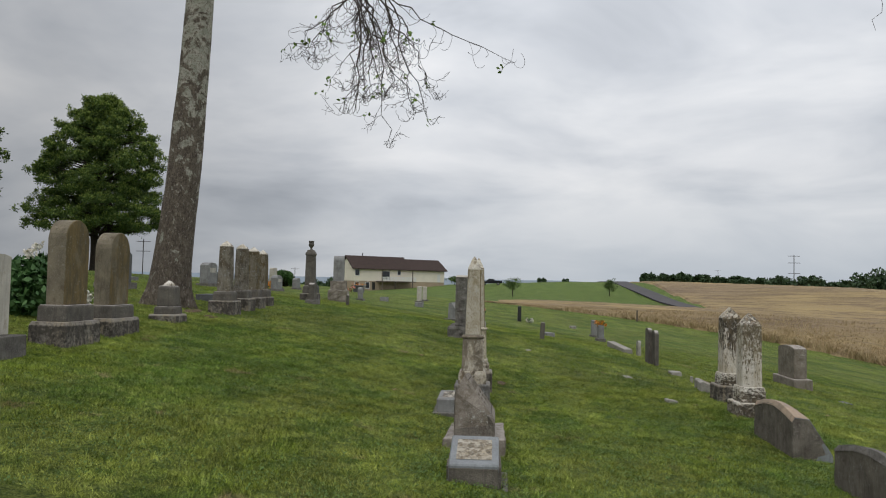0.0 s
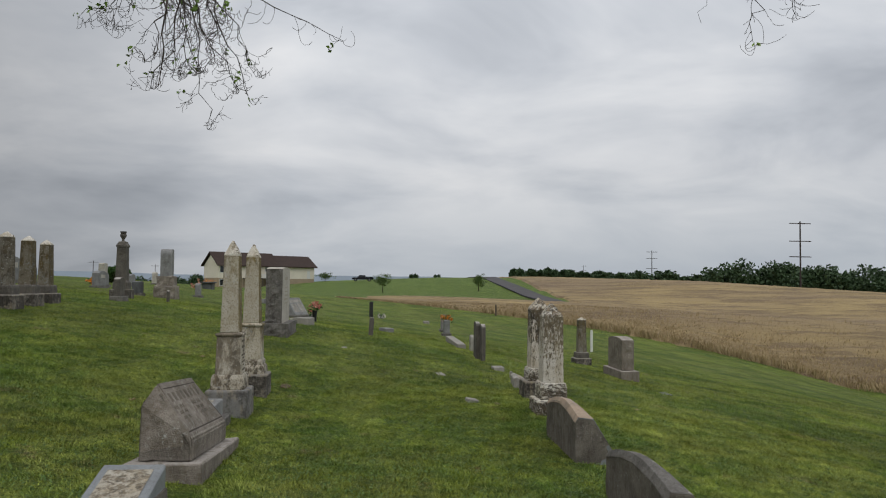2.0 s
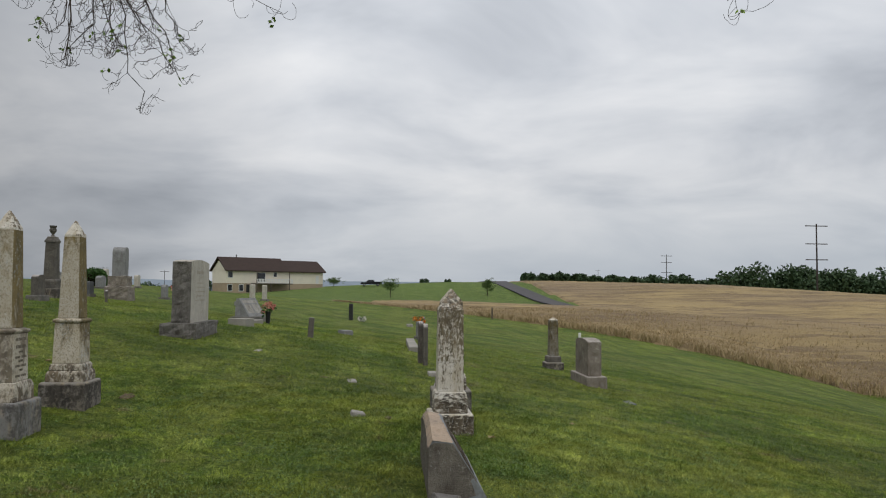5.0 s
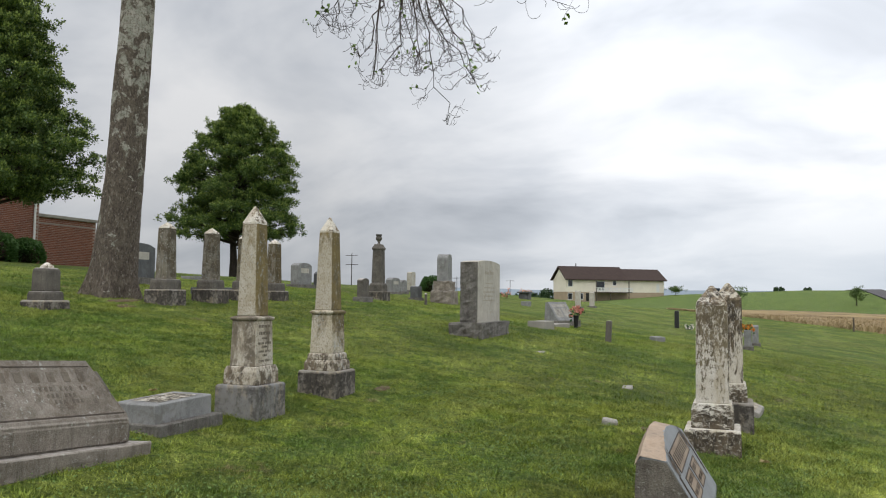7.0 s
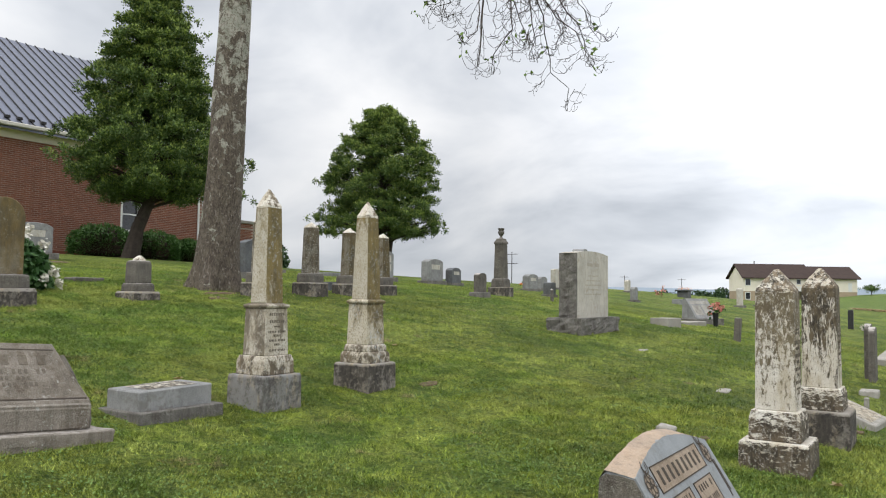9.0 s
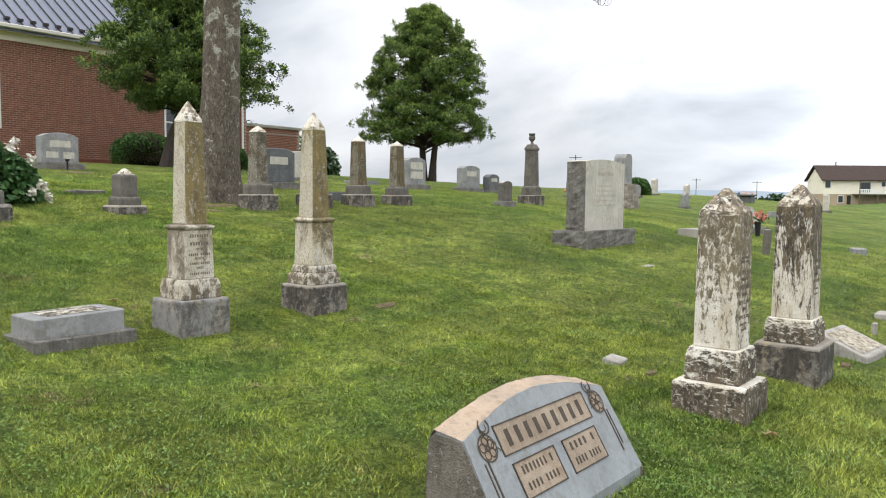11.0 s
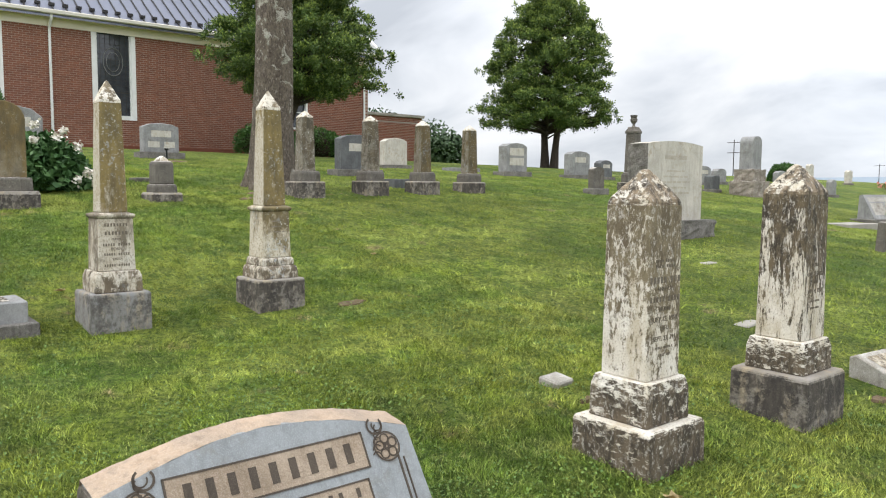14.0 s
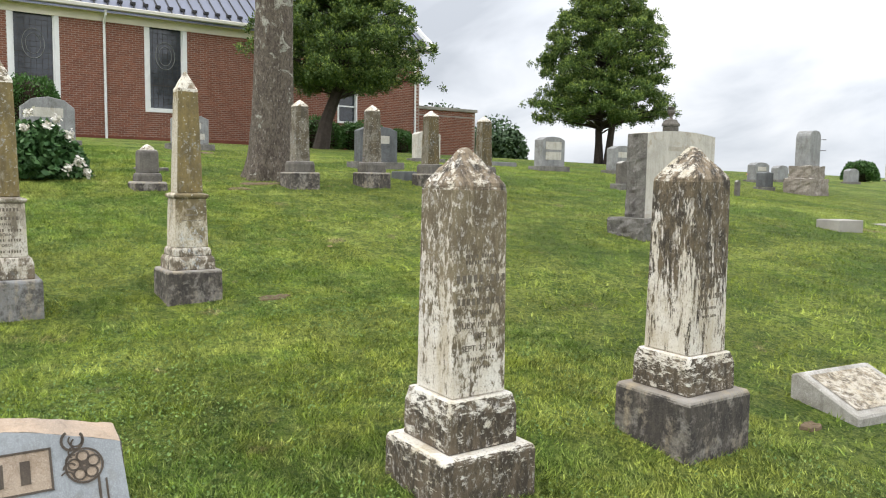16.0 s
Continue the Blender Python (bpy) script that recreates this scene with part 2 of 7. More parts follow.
def filmed(name, pale, film, dark, side=1.0, lee=0.12, z0=0.0, z1=1.0, climb=0.0, speck=0.6, pits=0.6, grain=7.0, patch=0.35):
    """Pale stone under a smooth film of algae that sits on the damp +x faces, with white lichen dots, dark pits and scuffed edges."""
    m, nt, b = material(name, 0.9)
    geo = nt.nodes.new("ShaderNodeNewGeometry")
    nrm = nt.nodes.new("ShaderNodeSeparateXYZ")
    nt.links.new(geo.outputs["True Normal"], nrm.inputs[0])
    tc = nt.nodes.new("ShaderNodeTexCoord")
    sep = nt.nodes.new("ShaderNodeSeparateXYZ")
    nt.links.new(tc.outputs["Object"], sep.inputs[0])
    up = nt.nodes.new("ShaderNodeMapRange")
    for k, v in (("From Min", z0), ("From Max", z1), ("To Min", -climb), ("To Max", climb)):
        up.inputs[k].default_value = v
    nt.links.new(sep.outputs[2], up.inputs["Value"])
    damp = nt.nodes.new("ShaderNodeMapRange")
    for k, v in (("From Min", 0.1), ("From Max", 0.8), ("To Min", lee), ("To Max", side)):
        damp.inputs[k].default_value = v
    nt.links.new(nrm.outputs[0], damp.inputs["Value"])
    uneven = noise_fac(nt, grain, 9, 0.68, 0.30, 0.70, stretch=(1.3, 1.3, 0.7), coord="World", warp=0.4)
    cover = nmath(nt, "ADD", nmath(nt, "ADD", damp.outputs[0], up.outputs[0]), nmath(nt, "MULTIPLY", nmath(nt, "SUBTRACT", uneven, 0.5), 2 * patch))
    f = nt.nodes.new("ShaderNodeMapRange")
    f.inputs["From Min"].default_value, f.inputs["From Max"].default_value = 0.30, 0.62
    nt.links.new(cover, f.inputs["Value"])
    pale_c = mixed(nt, noise_fac(nt, 6, 6, 0.65, 0.35, 0.65, coord="World"), pale, tuple(c * k for c, k in zip(pale, (0.82, 0.78, 0.70))))
    pale_c = mixed(nt, nmath(nt, "MULTIPLY", noise_fac(nt, 70, 6, 0.75, 0.50, 0.60, stretch=(1, 1, 0.7), coord="World"), pits), pale_c, tuple(d * 1.3 for d in dark))
    film_c = mixed(nt, noise_fac(nt, 9, 7, 0.68, 0.38, 0.62, stretch=(1.4, 1.4, 0.5), coord="World"), film, dark)
    film_c = mixed(nt, nmath(nt, "MULTIPLY", noise_fac(nt, 60, 4, 0.7, 0.50, 0.66, coord="World"), 0.5), film_c, dark)
    col = mixed(nt, nmath(nt, "MULTIPLY", f.outputs[0], 0.94), pale_c, film_c)
    dots = nmath(nt, "MULTIPLY", noise_fac(nt, 48, 2, 0.5, 0.64, 0.68, coord="World"), speck)
    col = mixed(nt, dots, col, (0.62, 0.61, 0.56))
    blue = nmath(nt, "MULTIPLY", nmath(nt, "MULTIPLY", noise_fac(nt, 28, 6, 0.7, 0.54, 0.60, coord="World"), noise_fac(nt, 3.2, 3, 0.5, 0.55, 0.66, coord="World")), speck)
    col = mixed(nt, blue, col, (0.38, 0.42, 0.45))
    nt.links.new(col, b.inputs["Base Color"])
    bump(nt, b, noise_fac(nt, 85, 6, 0.7, 0.3, 0.7, coord="World"), 0.4, 0.006)
    return m


marble = filmed("weathered_marble", (0.50, 0.46, 0.385), (0.205, 0.150, 0.052), (0.105, 0.080, 0.034), side=0.85, lee=0.22, z0=0.9, z1=1.8, climb=0.20, speck=0.4)
marble_die = filmed("dirty_white_die", (0.54, 0.50, 0.43), (0.215, 0.180, 0.130), (0.110, 0.090, 0.066), side=0.26, lee=0.60, z0=0.47, z1=0.90, climb=0.16, patch=0.50, speck=0.35)
plinth_stain = filmed("brown_stained_plinth", (0.52, 0.48, 0.41), (0.165, 0.125, 0.080), (0.075, 0.060, 0.042), side=0.48, lee=0.46, z0=0.31, z1=0.47, climb=-0.10, patch=0.75, grain=11.0)
film_die = filmed("ochre_sided_die", (0.56, 0.51, 0.42), (0.190, 0.145, 0.065), (0.095, 0.075, 0.040), side=0.52, lee=0.20, z0=0.45, z1=0.85, climb=0.26, patch=0.42)
marble_grey = filmed("grey_weathered_marble", (0.235, 0.218, 0.186), (0.118, 0.094, 0.058), (0.060, 0.050, 0.036), side=0.55, lee=0.46, z0=0.45, z1=1.35, climb=0.15, pits=0.8, patch=0.5)
marble_tan = crusted("tan_crusted_marble", 0.42, 1.30, 0.000, climb=0.070, side=0.030, tone=(0.185, 0.150, 0.095), black=(0.115, 0.092, 0.060), clean=(0.66, 0.62, 0.56), stretch=(1.5, 1.5, 0.55), scale=24.0, flake=0.65, soft=0.05)
marble_black = crusted("black_dripped_marble", 0.46, 1.34, 0.016, climb=0.085, side=0.020, tone=(0.135, 0.105, 0.066), black=(0.045, 0.037, 0.028), clean=(0.66, 0.62, 0.56), stretch=(1.9, 1.9, 0.30), scale=17.0, flake=0.55, soft=0.04)
marble_dark = crusted("blackened_marble", 0.0, 0.45, 0.050, climb=-0.03, side=0.025, tone=(0.120, 0.094, 0.064), black=(0.050, 0.040, 0.029), stretch=(0.9, 0.9, 1.7), scale=15.0, ledge=0.14, flake=0.5, soft=0.05)
base_dark = crusted("dark_sandstone_base", 0.0, 0.28, 0.04, climb=0.02, side=0.0, tone=(0.075, 0.065, 0.055), black=(0.042, 0.037, 0.033), clean=(0.27, 0.25, 0.225), stretch=(1.0, 1.0, 0.6), scale=4.0, ledge=0.30, flake=0.15, soft=0.10)
base_grey = crusted("bluish_granite_base", 0.0, 0.31, -0.01, climb=0.01, side=0.0, tone=(0.120, 0.112, 0.100), black=(0.075, 0.070, 0.064), clean=(0.235, 0.235, 0.235), stretch=(1.0, 1.0, 0.6), scale=4.0, ledge=0.07, flake=0.25, soft=0.09)
granite = stone("grey_granite", (0.25, 0.25, 0.245), (0.15, 0.15, 0.148), (0.42, 0.42, 0.41), bumps=0.2)
granite_light = stone("pale_granite", (0.49, 0.46, 0.40), (0.35, 0.325, 0.28), (0.58, 0.56, 0.51), bumps=0.15)
granite_rough = stone("rock_faced_granite", (0.188, 0.174, 0.154), (0.072, 0.064, 0.055), (0.38, 0.37, 0.355), bumps=1.0, lichen=0.4)
granite_blue = stone("polished_blue_granite", (0.215, 0.230, 0.238), (0.160, 0.170, 0.176), (0.34, 0.355, 0.36), rough=0.55, bumps=0.08)
granite_dark = stone("dark_grey_granite", (0.11, 0.115, 0.12), (0.06, 0.062, 0.065), (0.22, 0.225, 0.23), rough=0.6, bumps=0.1)
granite_old = stone("lichened_old_granite", (0.275, 0.240, 0.198), (0.125, 0.104, 0.080), (0.44, 0.40, 0.36), lichen=0.8, bumps=0.9, crust=0.4)
row_stone = filmed("pale_and_olive_stone", (0.215, 0.195, 0.158), (0.125, 0.090, 0.036), (0.062, 0.050, 0.028), side=0.80, lee=0.42, z0=0.45, z1=1.35, climb=0.12, pits=0.75, patch=0.45)
brownstone = stone("ochre_stained_stone", (0.215, 0.182, 0.125), (0.105, 0.088, 0.060), (0.34, 0.31, 0.26), ochre=0.75, lichen=0.3)
slate_brown = stone("brown_slate", (0.135, 0.12, 0.10), (0.06, 0.055, 0.05), (0.25, 0.23, 0.20), lichen=0.25, crust=0.55)
white_marble = stone("white_marker_stone", (0.36, 0.345, 0.31), (0.17, 0.155, 0.13), (0.55, 0.53, 0.49), lichen=0.5)
rust_edge = stone("iron_stained_stone", (0.39, 0.290, 0.205), (0.25, 0.20, 0.155), (0.52, 0.44, 0.36), bumps=0.5)
cut_letters = stone("cut_lettering", (0.070, 0.055, 0.042), (0.048, 0.038, 0.030), (0.115, 0.095, 0.075), bumps=0.0)
bronze_panel = stone("brown_lettering_panel", (0.33, 0.262, 0.195), (0.205, 0.155, 0.110), (0.42, 0.36, 0.30), bumps=0.6)


def plain(name, colour, rough=0.8, metal=0.0, var=0.25, scale=6.0):
    m, nt, b = material(name, rough, metal)
    dark = tuple(c * (1 - var) for c in colour)
    col = mixed(nt, noise_fac(nt, scale, 4, 0.6, 0.3, 0.7, coord="World"), colour, dark)
    col = mixed(nt, nmath(nt, "MULTIPLY", noise_fac(nt, scale * 14, 3, 0.6, 0.4, 0.7, coord="World"), 0.4), col, dark)
    nt.links.new(col, b.inputs["Base Color"])
    bump(nt, b, noise_fac(nt, scale * 12, 3, 0.6, 0.3, 0.7, coord="World"), 0.1, 0.004)
    return m


white_paint = plain("white_paint", (0.72, 0.72, 0.70), 0.5, var=0.12)
siding = plain("cream_siding", (0.78, 0.72, 0.60), 0.7, var=0.1, scale=0.6)
tan_block = plain("tan_block", (0.42, 0.33, 0.23), 0.9, var=0.2, scale=0.8)
shingle = plain("brown_shingle", (0.055, 0.036, 0.030), 0.9, var=0.3, scale=1.2)
black_paint = plain("black_car_paint", (0.010, 0.011, 0.014), 0.25, var=0.2)
rubber = plain("rubber", (0.015, 0.015, 0.015), 0.9)
chrome = plain("chrome", (0.5, 0.5, 0.5), 0.25, 1.0)
wood_pole = plain("grey_wood", (0.14, 0.115, 0.09), 0.9, var=0.4, scale=3)
steel = plain("rusty_steel", (0.06, 0.05, 0.045), 0.7, 0.3)
asphalt = plain("asphalt", (0.095, 0.090, 0.094), 0.95, var=0.3, scale=0.5)
brown_metal = plain("dark_roof_trim", (0.03, 0.028, 0.027), 0.6)
pale_lead = plain("pale_lead_line", (0.20, 0.20, 0.19), 0.7)
cream_gutter = plain("cream_gutter_paint", (0.56, 0.53, 0.46), 0.5, var=0.12, scale=1.0)
red_paint = plain("red_painted_footing", (0.175, 0.058, 0.036), 0.85, var=0.3, scale=2.0)
concrete = plain("concrete", (0.33, 0.31, 0.27), 0.95, var=0.3, scale=3)
black_plastic = plain("black_plastic", (0.012, 0.012, 0.012), 0.5)
# near-black brown, painted shade for the inside of the hedges
inner_shade = plain("painted_inner_shade", (0.035, 0.022, 0.014), 1.0, var=0.5, scale=9)


def glass_dark(name, colour=(0.02, 0.022, 0.026)):
    m, nt, b = material(name, 0.08)
    b.inputs["Specular IOR Level"].default_value = 0.6
    col = mixed(nt, noise_fac(nt, 5, 3, 0.5, 0.3, 0.7, coord="World"), colour, tuple(c * 0.5 for c in colour))
    nt.links.new(col, b.inputs["Base Color"])
    return m


pane_glass = glass_dark("window_glass")
leaded_glass = glass_dark("leaded_glass", (0.06, 0.065, 0.075))


def leaf_material(name, a, b_, rough=0.6):
    m, nt, b = material(name, rough)
    geo = nt.nodes.new("ShaderNodeNewGeometry")
    col = mixed(nt, geo.outputs["Random Per Island"], a, b_)
    col = mixed(nt, nmath(nt, "MULTIPLY", noise_fac(nt, 0.9, 3, 0.5, 0.35, 0.65, coord="World"), 0.5), col, tuple(v * 0.7 for v in a))
    nt.links.new(col, b.inputs["Base Color"])
    b.inputs["Transmission Weight"].default_value = 0.0
    b.inputs["Subsurface Weight"].default_value = 0.0
    return m


maple_leaf = leaf_material("maple_leaf", (0.044, 0.088, 0.018), (0.118, 0.178, 0.040))
holly_leaf = leaf_material("dark_tree_leaf", (0.044, 0.086, 0.018), (0.112, 0.168, 0.040))
hedge_leaf = leaf_material("boxwood_leaf", (0.03, 0.085, 0.015), (0.075, 0.15, 0.03))
peony_leaf = leaf_material("peony_leaf", (0.03, 0.085, 0.022), (0.08, 0.16, 0.045))
wood_leaf = leaf_material("far_wood_leaf", (0.030, 0.062, 0.024), (0.062, 0.105, 0.042))
# yellow-green tip colour, made paler to carry the light on upward leaves
pale_lit_leaf = leaf_material("pale_tip_with_painted_light", (0.175, 0.25, 0.048), (0.33, 0.40, 0.095))
young_leaf = leaf_material("fresh_sycamore_leaf", (0.12, 0.22, 0.03), (0.20, 0.30, 0.05))
clover_leaf = leaf_material("clover_leaf", (0.064, 0.125, 0.022), (0.150, 0.235, 0.048))
wheat_blade = leaf_material("ripe_wheat", (0.33, 0.245, 0.125), (0.46, 0.36, 0.20))
petal_white = leaf_material("white_petal", (0.75, 0.72, 0.66), (0.80, 0.74, 0.62))
petal_orange = leaf_material("orange_petal", (0.70, 0.16, 0.03), (0.78, 0.42, 0.05))
petal_pink = leaf_material("pink_petal", (0.60, 0.16, 0.14), (0.72, 0.42, 0.30))


def bark_material():
    m, nt, b = material("sycamore_bark", 0.95)
    low = mixed(nt, noise_fac(nt, 9, 5, 0.65, 0.35, 0.65, stretch=(1, 1, 0.6), coord="World"), (0.235, 0.195, 0.152), (0.115, 0.092, 0.072))
    low = mixed(nt, nmath(nt, "MULTIPLY", noise_fac(nt, 34, 5, 0.7, 0.47, 0.62, stretch=(1.4, 1.4, 0.5), coord="World"), 0.75), low, (0.052, 0.040, 0.032))
    low = mixed(nt, nmath(nt, "MULTIPLY", noise_fac(nt, 26, 6, 0.75, 0.52, 0.66, stretch=(1.2, 1.2, 0.7), coord="World"), 0.55), low, (0.30, 0.25, 0.205))
    low = mixed(nt, nmath(nt, "MULTIPLY", noise_fac(nt, 24, 7, 0.75, 0.57, 0.62, stretch=(1, 1, 0.6), coord="World"), 0.75), low, (0.42, 0.375, 0.325))
    pale = mixed(nt, noise_fac(nt, 7, 4, 0.6, 0.4, 0.6, coord="World"), (0.55, 0.52, 0.45), (0.39, 0.39, 0.32))
    pale = mixed(nt, nmath(nt, "MULTIPLY", noise_fac(nt, 24, 4, 0.7, 0.5, 0.6, coord="World"), 0.7), pale, (0.17, 0.14, 0.11))
    pos = nt.nodes.new("ShaderNodeNewGeometry")
    sep = nt.nodes.new("ShaderNodeSeparateXYZ")
    nt.links.new(pos.outputs["Position"], sep.inputs[0])
    up = nt.nodes.new("ShaderNodeMapRange")
    for k, v in (("From Min", 2.2), ("From Max", 6.5), ("To Min", -0.09), ("To Max", 0.10)):
        up.inputs[k].default_value = v
    nt.links.new(sep.outputs[2], up.inputs["Value"])
    tc = nt.nodes.new("ShaderNodeTexNoise")
    tc.inputs["Scale"].default_value, tc.inputs["Detail"].default_value = 4.2, 9.0
    tc.inputs["Roughness"].default_value, tc.inputs["Distortion"].default_value = 0.68, 0.5
    nt.links.new(pos.outputs["Position"], tc.inputs["Vector"])
    f = nt.nodes.new("ShaderNodeMapRange")
    f.inputs["From Min"].default_value, f.inputs["From Max"].default_value = 0.525, 0.555
    nt.links.new(nmath(nt, "ADD", tc.outputs["Fac"], up.outputs[0]), f.inputs["Value"])
    nt.links.new(mixed(nt, f.outputs[0], low, pale), b.inputs["Base Color"])
    bump(nt, b, noise_fac(nt, 22, 8, 0.72, 0.3, 0.7, stretch=(1.3, 1.3, 0.6), coord="World"), 1.0, 0.04)
    return m


bark = bark_material()
bark_dark = plain("dark_bark", (0.060, 0.047, 0.038), 0.95, var=0.5, scale=8)
twig_bark = plain("twig_bark", (0.075, 0.060, 0.052), 0.95, var=0.4, scale=5)


def grass_material(name="mown_grass", blade=0.0):
    m, nt, b = material(name, 0.85)

    def lay(c, k, colour, *a, **kw):
        return mixed(nt, nmath(nt, "MULTIPLY", noise_fac(nt, *a, coord="World", **kw), k), c, colour)

    c = mixed(nt, noise_fac(nt, 0.55, 4, 0.6, 0.35, 0.65, coord="World"), (0.205, 0.266, 0.030), (0.146, 0.218, 0.024))
    c = lay(c, 0.45, (0.25, 0.262, 0.068), 0.22, 7, 0.70, 0.51, 0.62)
    # long mowing stripes along the rows of graves
    c = lay(c, 0.65, (0.255, 0.305, 0.052), 0.5, 3, 0.5, 0.47, 0.56, stretch=(1.9, 0.12, 1))
    c = lay(c, 0.80, (0.078, 0.150, 0.018), 0.38, 4, 0.6, 0.51, 0.59, stretch=(1.0, 0.8, 1))
    c = lay(c, 0.38, (0.235, 0.300, 0.056), 0.95, 7, 0.72, 0.52, 0.61)
    c = lay(c, 0.70, (0.066, 0.128, 0.017), 1.5, 5, 0.68, 0.54, 0.61, stretch=(0.7, 1.0, 1))
    c = lay(c, 0.8, (0.27, 0.205, 0.105), 1.4, 6, 0.72, 0.60, 0.67)
    c = lay(c, 0.55, (0.060, 0.118, 0.016), 3.6, 6, 0.72, 0.51, 0.60)
    c = lay(c, 0.42, (0.27, 0.325, 0.075), 5.0, 5, 0.72, 0.53, 0.62)
    c = lay(c, 0.50, (0.046, 0.094, 0.013), 9.0, 6, 0.75, 0.51, 0.60)
    # the unmown hay meadow on the far hill is a deeper green than the lawn
    pos = nt.nodes.new("ShaderNodeNewGeometry")
    axes = nt.nodes.new("ShaderNodeSeparateXYZ")
    nt.links.new(pos.outputs["Position"], axes.inputs[0])
    hay = nt.nodes.new("ShaderNodeMapRange")
    hay.inputs["From Min"].default_value, hay.inputs["From Max"].default_value = 85.0, 125.0
    nt.links.new(axes.outputs[1], hay.inputs["Value"])
    c = mixed(nt, nmath(nt, "MULTIPLY", hay.outputs[0], 0.75), c, (0.085, 0.140, 0.030))
    # tufted, uneven sward: thick and thin growth at two scales
    for scale, detail, low, high in ((0.28, 4, 0.76, 1.24), (0.9, 8, 0.74, 1.26), (3.5, 10, 0.68, 1.34)):
        r = nt.nodes.new("ShaderNodeMapRange")
        r.inputs["To Min"].default_value, r.inputs["To Max"].default_value = low, high
        nt.links.new(noise_fac(nt, scale, detail, 0.76, 0.36, 0.64, coord="World"), r.inputs["Value"])
        v = nt.nodes.new("ShaderNodeCombineXYZ")
        for k in range(3):
            nt.links.new(r.outputs[0], v.inputs[k])
        c = mixed(nt, 1.0, c, v.outputs[0], "MULTIPLY")
    c = mixed(nt, 1.0, c, (1.09, 1.03, 1.18), "MULTIPLY")
    if blade:
        geo = nt.nodes.new("ShaderNodeNewGeometry")
        c = lay(c, 0.40 * blade, (0.32, 0.37, 0.110), 16, 4, 0.7, 0.50, 0.62)
        c = mixed(nt, geo.outputs["Random Per Island"], mixed(nt, blade, c, (0.27, 0.31, 0.27), "MULTIPLY"), mixed(nt, blade, c, (2.0, 1.88, 2.05), "MULTIPLY"))
    else:
        c = lay(c, 0.80, (0.032, 0.066, 0.010), 24, 6, 0.78, 0.46, 0.58)
        c = lay(c, 0.60, (0.33, 0.37, 0.105), 55, 5, 0.75, 0.53, 0.63)
        bump(nt, b, noise_fac(nt, 26, 6, 0.75, 0.25, 0.75, coord="World"), 1.0, 0.07)
    nt.links.new(c, b.inputs["Base Color"])
    b.inputs["Specular IOR Level"].default_value = 0.15
    return m


grass = grass_material()
grass_blade = grass_material("grass_blade", 1.0)
far_blade = grass_material("far_grass_blade", 0.60)


def wheat_material():
    m, nt, b = material("ripe_wheat_field", 0.95)
    c = mixed(nt, noise_fac(nt, 0.05, 5, 0.6, 0.35, 0.65, coord="World"), (0.43, 0.32, 0.150), (0.33, 0.240, 0.118))
    c = mixed(nt, nmath(nt, "MULTIPLY", noise_fac(nt, 0.16, 4, 0.6, 0.45, 0.62, stretch=(0.25, 1.4, 1), coord="World"), 0.85), c, (0.185, 0.132, 0.076))
    c = mixed(nt, nmath(nt, "MULTIPLY", noise_fac(nt, 2.5, 4, 0.7, 0.4, 0.7, coord="World"), 0.45), c, (0.47, 0.36, 0.172))
    c = mixed(nt, nmath(nt, "MULTIPLY", noise_fac(nt, 0.022, 4, 0.6, 0.44, 0.58, stretch=(0.5, 1.8, 1), coord="World"), 0.55), c, (0.245, 0.180, 0.125))
    c = mixed(nt, nmath(nt, "MULTIPLY", noise_fac(nt, 0.30, 5, 0.7, 0.50, 0.60, stretch=(0.35, 1.6, 1), coord="World"), 0.6), c, (0.160, 0.112, 0.075))
    nt.links.new(c, b.inputs["Base Color"])
    bump(nt, b, noise_fac(nt, 5, 5, 0.7, 0.3, 0.7, coord="World"), 0.8, 0.2)
    return m


wheat_field_mat = wheat_material()


def brick_material():
    m, nt, b = material("red_brick", 0.9)
    tc = nt.nodes.new("ShaderNodeTexCoord")
    sep = nt.nodes.new("ShaderNodeSeparateXYZ")
    nt.links.new(tc.outputs["Object"], sep.inputs[0])
    comb = nt.nodes.new("ShaderNodeCombineXYZ")
    nt.links.new(nmath(nt, "ADD", sep.outputs[1], sep.outputs[0]), comb.inputs[0])
    nt.links.new(sep.outputs[2], comb.inputs[1])
    br = nt.nodes.new("ShaderNodeTexBrick")
    br.offset = 0.5
    for k, v in (("Scale", 1.0), ("Mortar Size", 0.010), ("Mortar Smooth", 0.2), ("Bias", -0.1), ("Brick Width", 0.30), ("Row Height", 0.10)):
        br.inputs[k].default_value = v
    br.inputs["Color1"].default_value = (0.205, 0.062, 0.036, 1)
    br.inputs["Color2"].default_value = (0.145, 0.042, 0.027, 1)
    br.inputs["Mortar"].default_value = (0.30, 0.24, 0.19, 1)
    nt.links.new(comb.outputs[0], br.inputs["Vector"])
    c = mixed(nt, nmath(nt, "MULTIPLY", noise_fac(nt, 0.6, 4, 0.6, 0.35, 0.65, coord="World"), 0.35), br.outputs["Color"], (0.11, 0.034, 0.024))
    nt.links.new(c, b.inputs["Base Color"])
    bump(nt, b, br.outputs["Fac"], -0.5, 0.01)
    return m


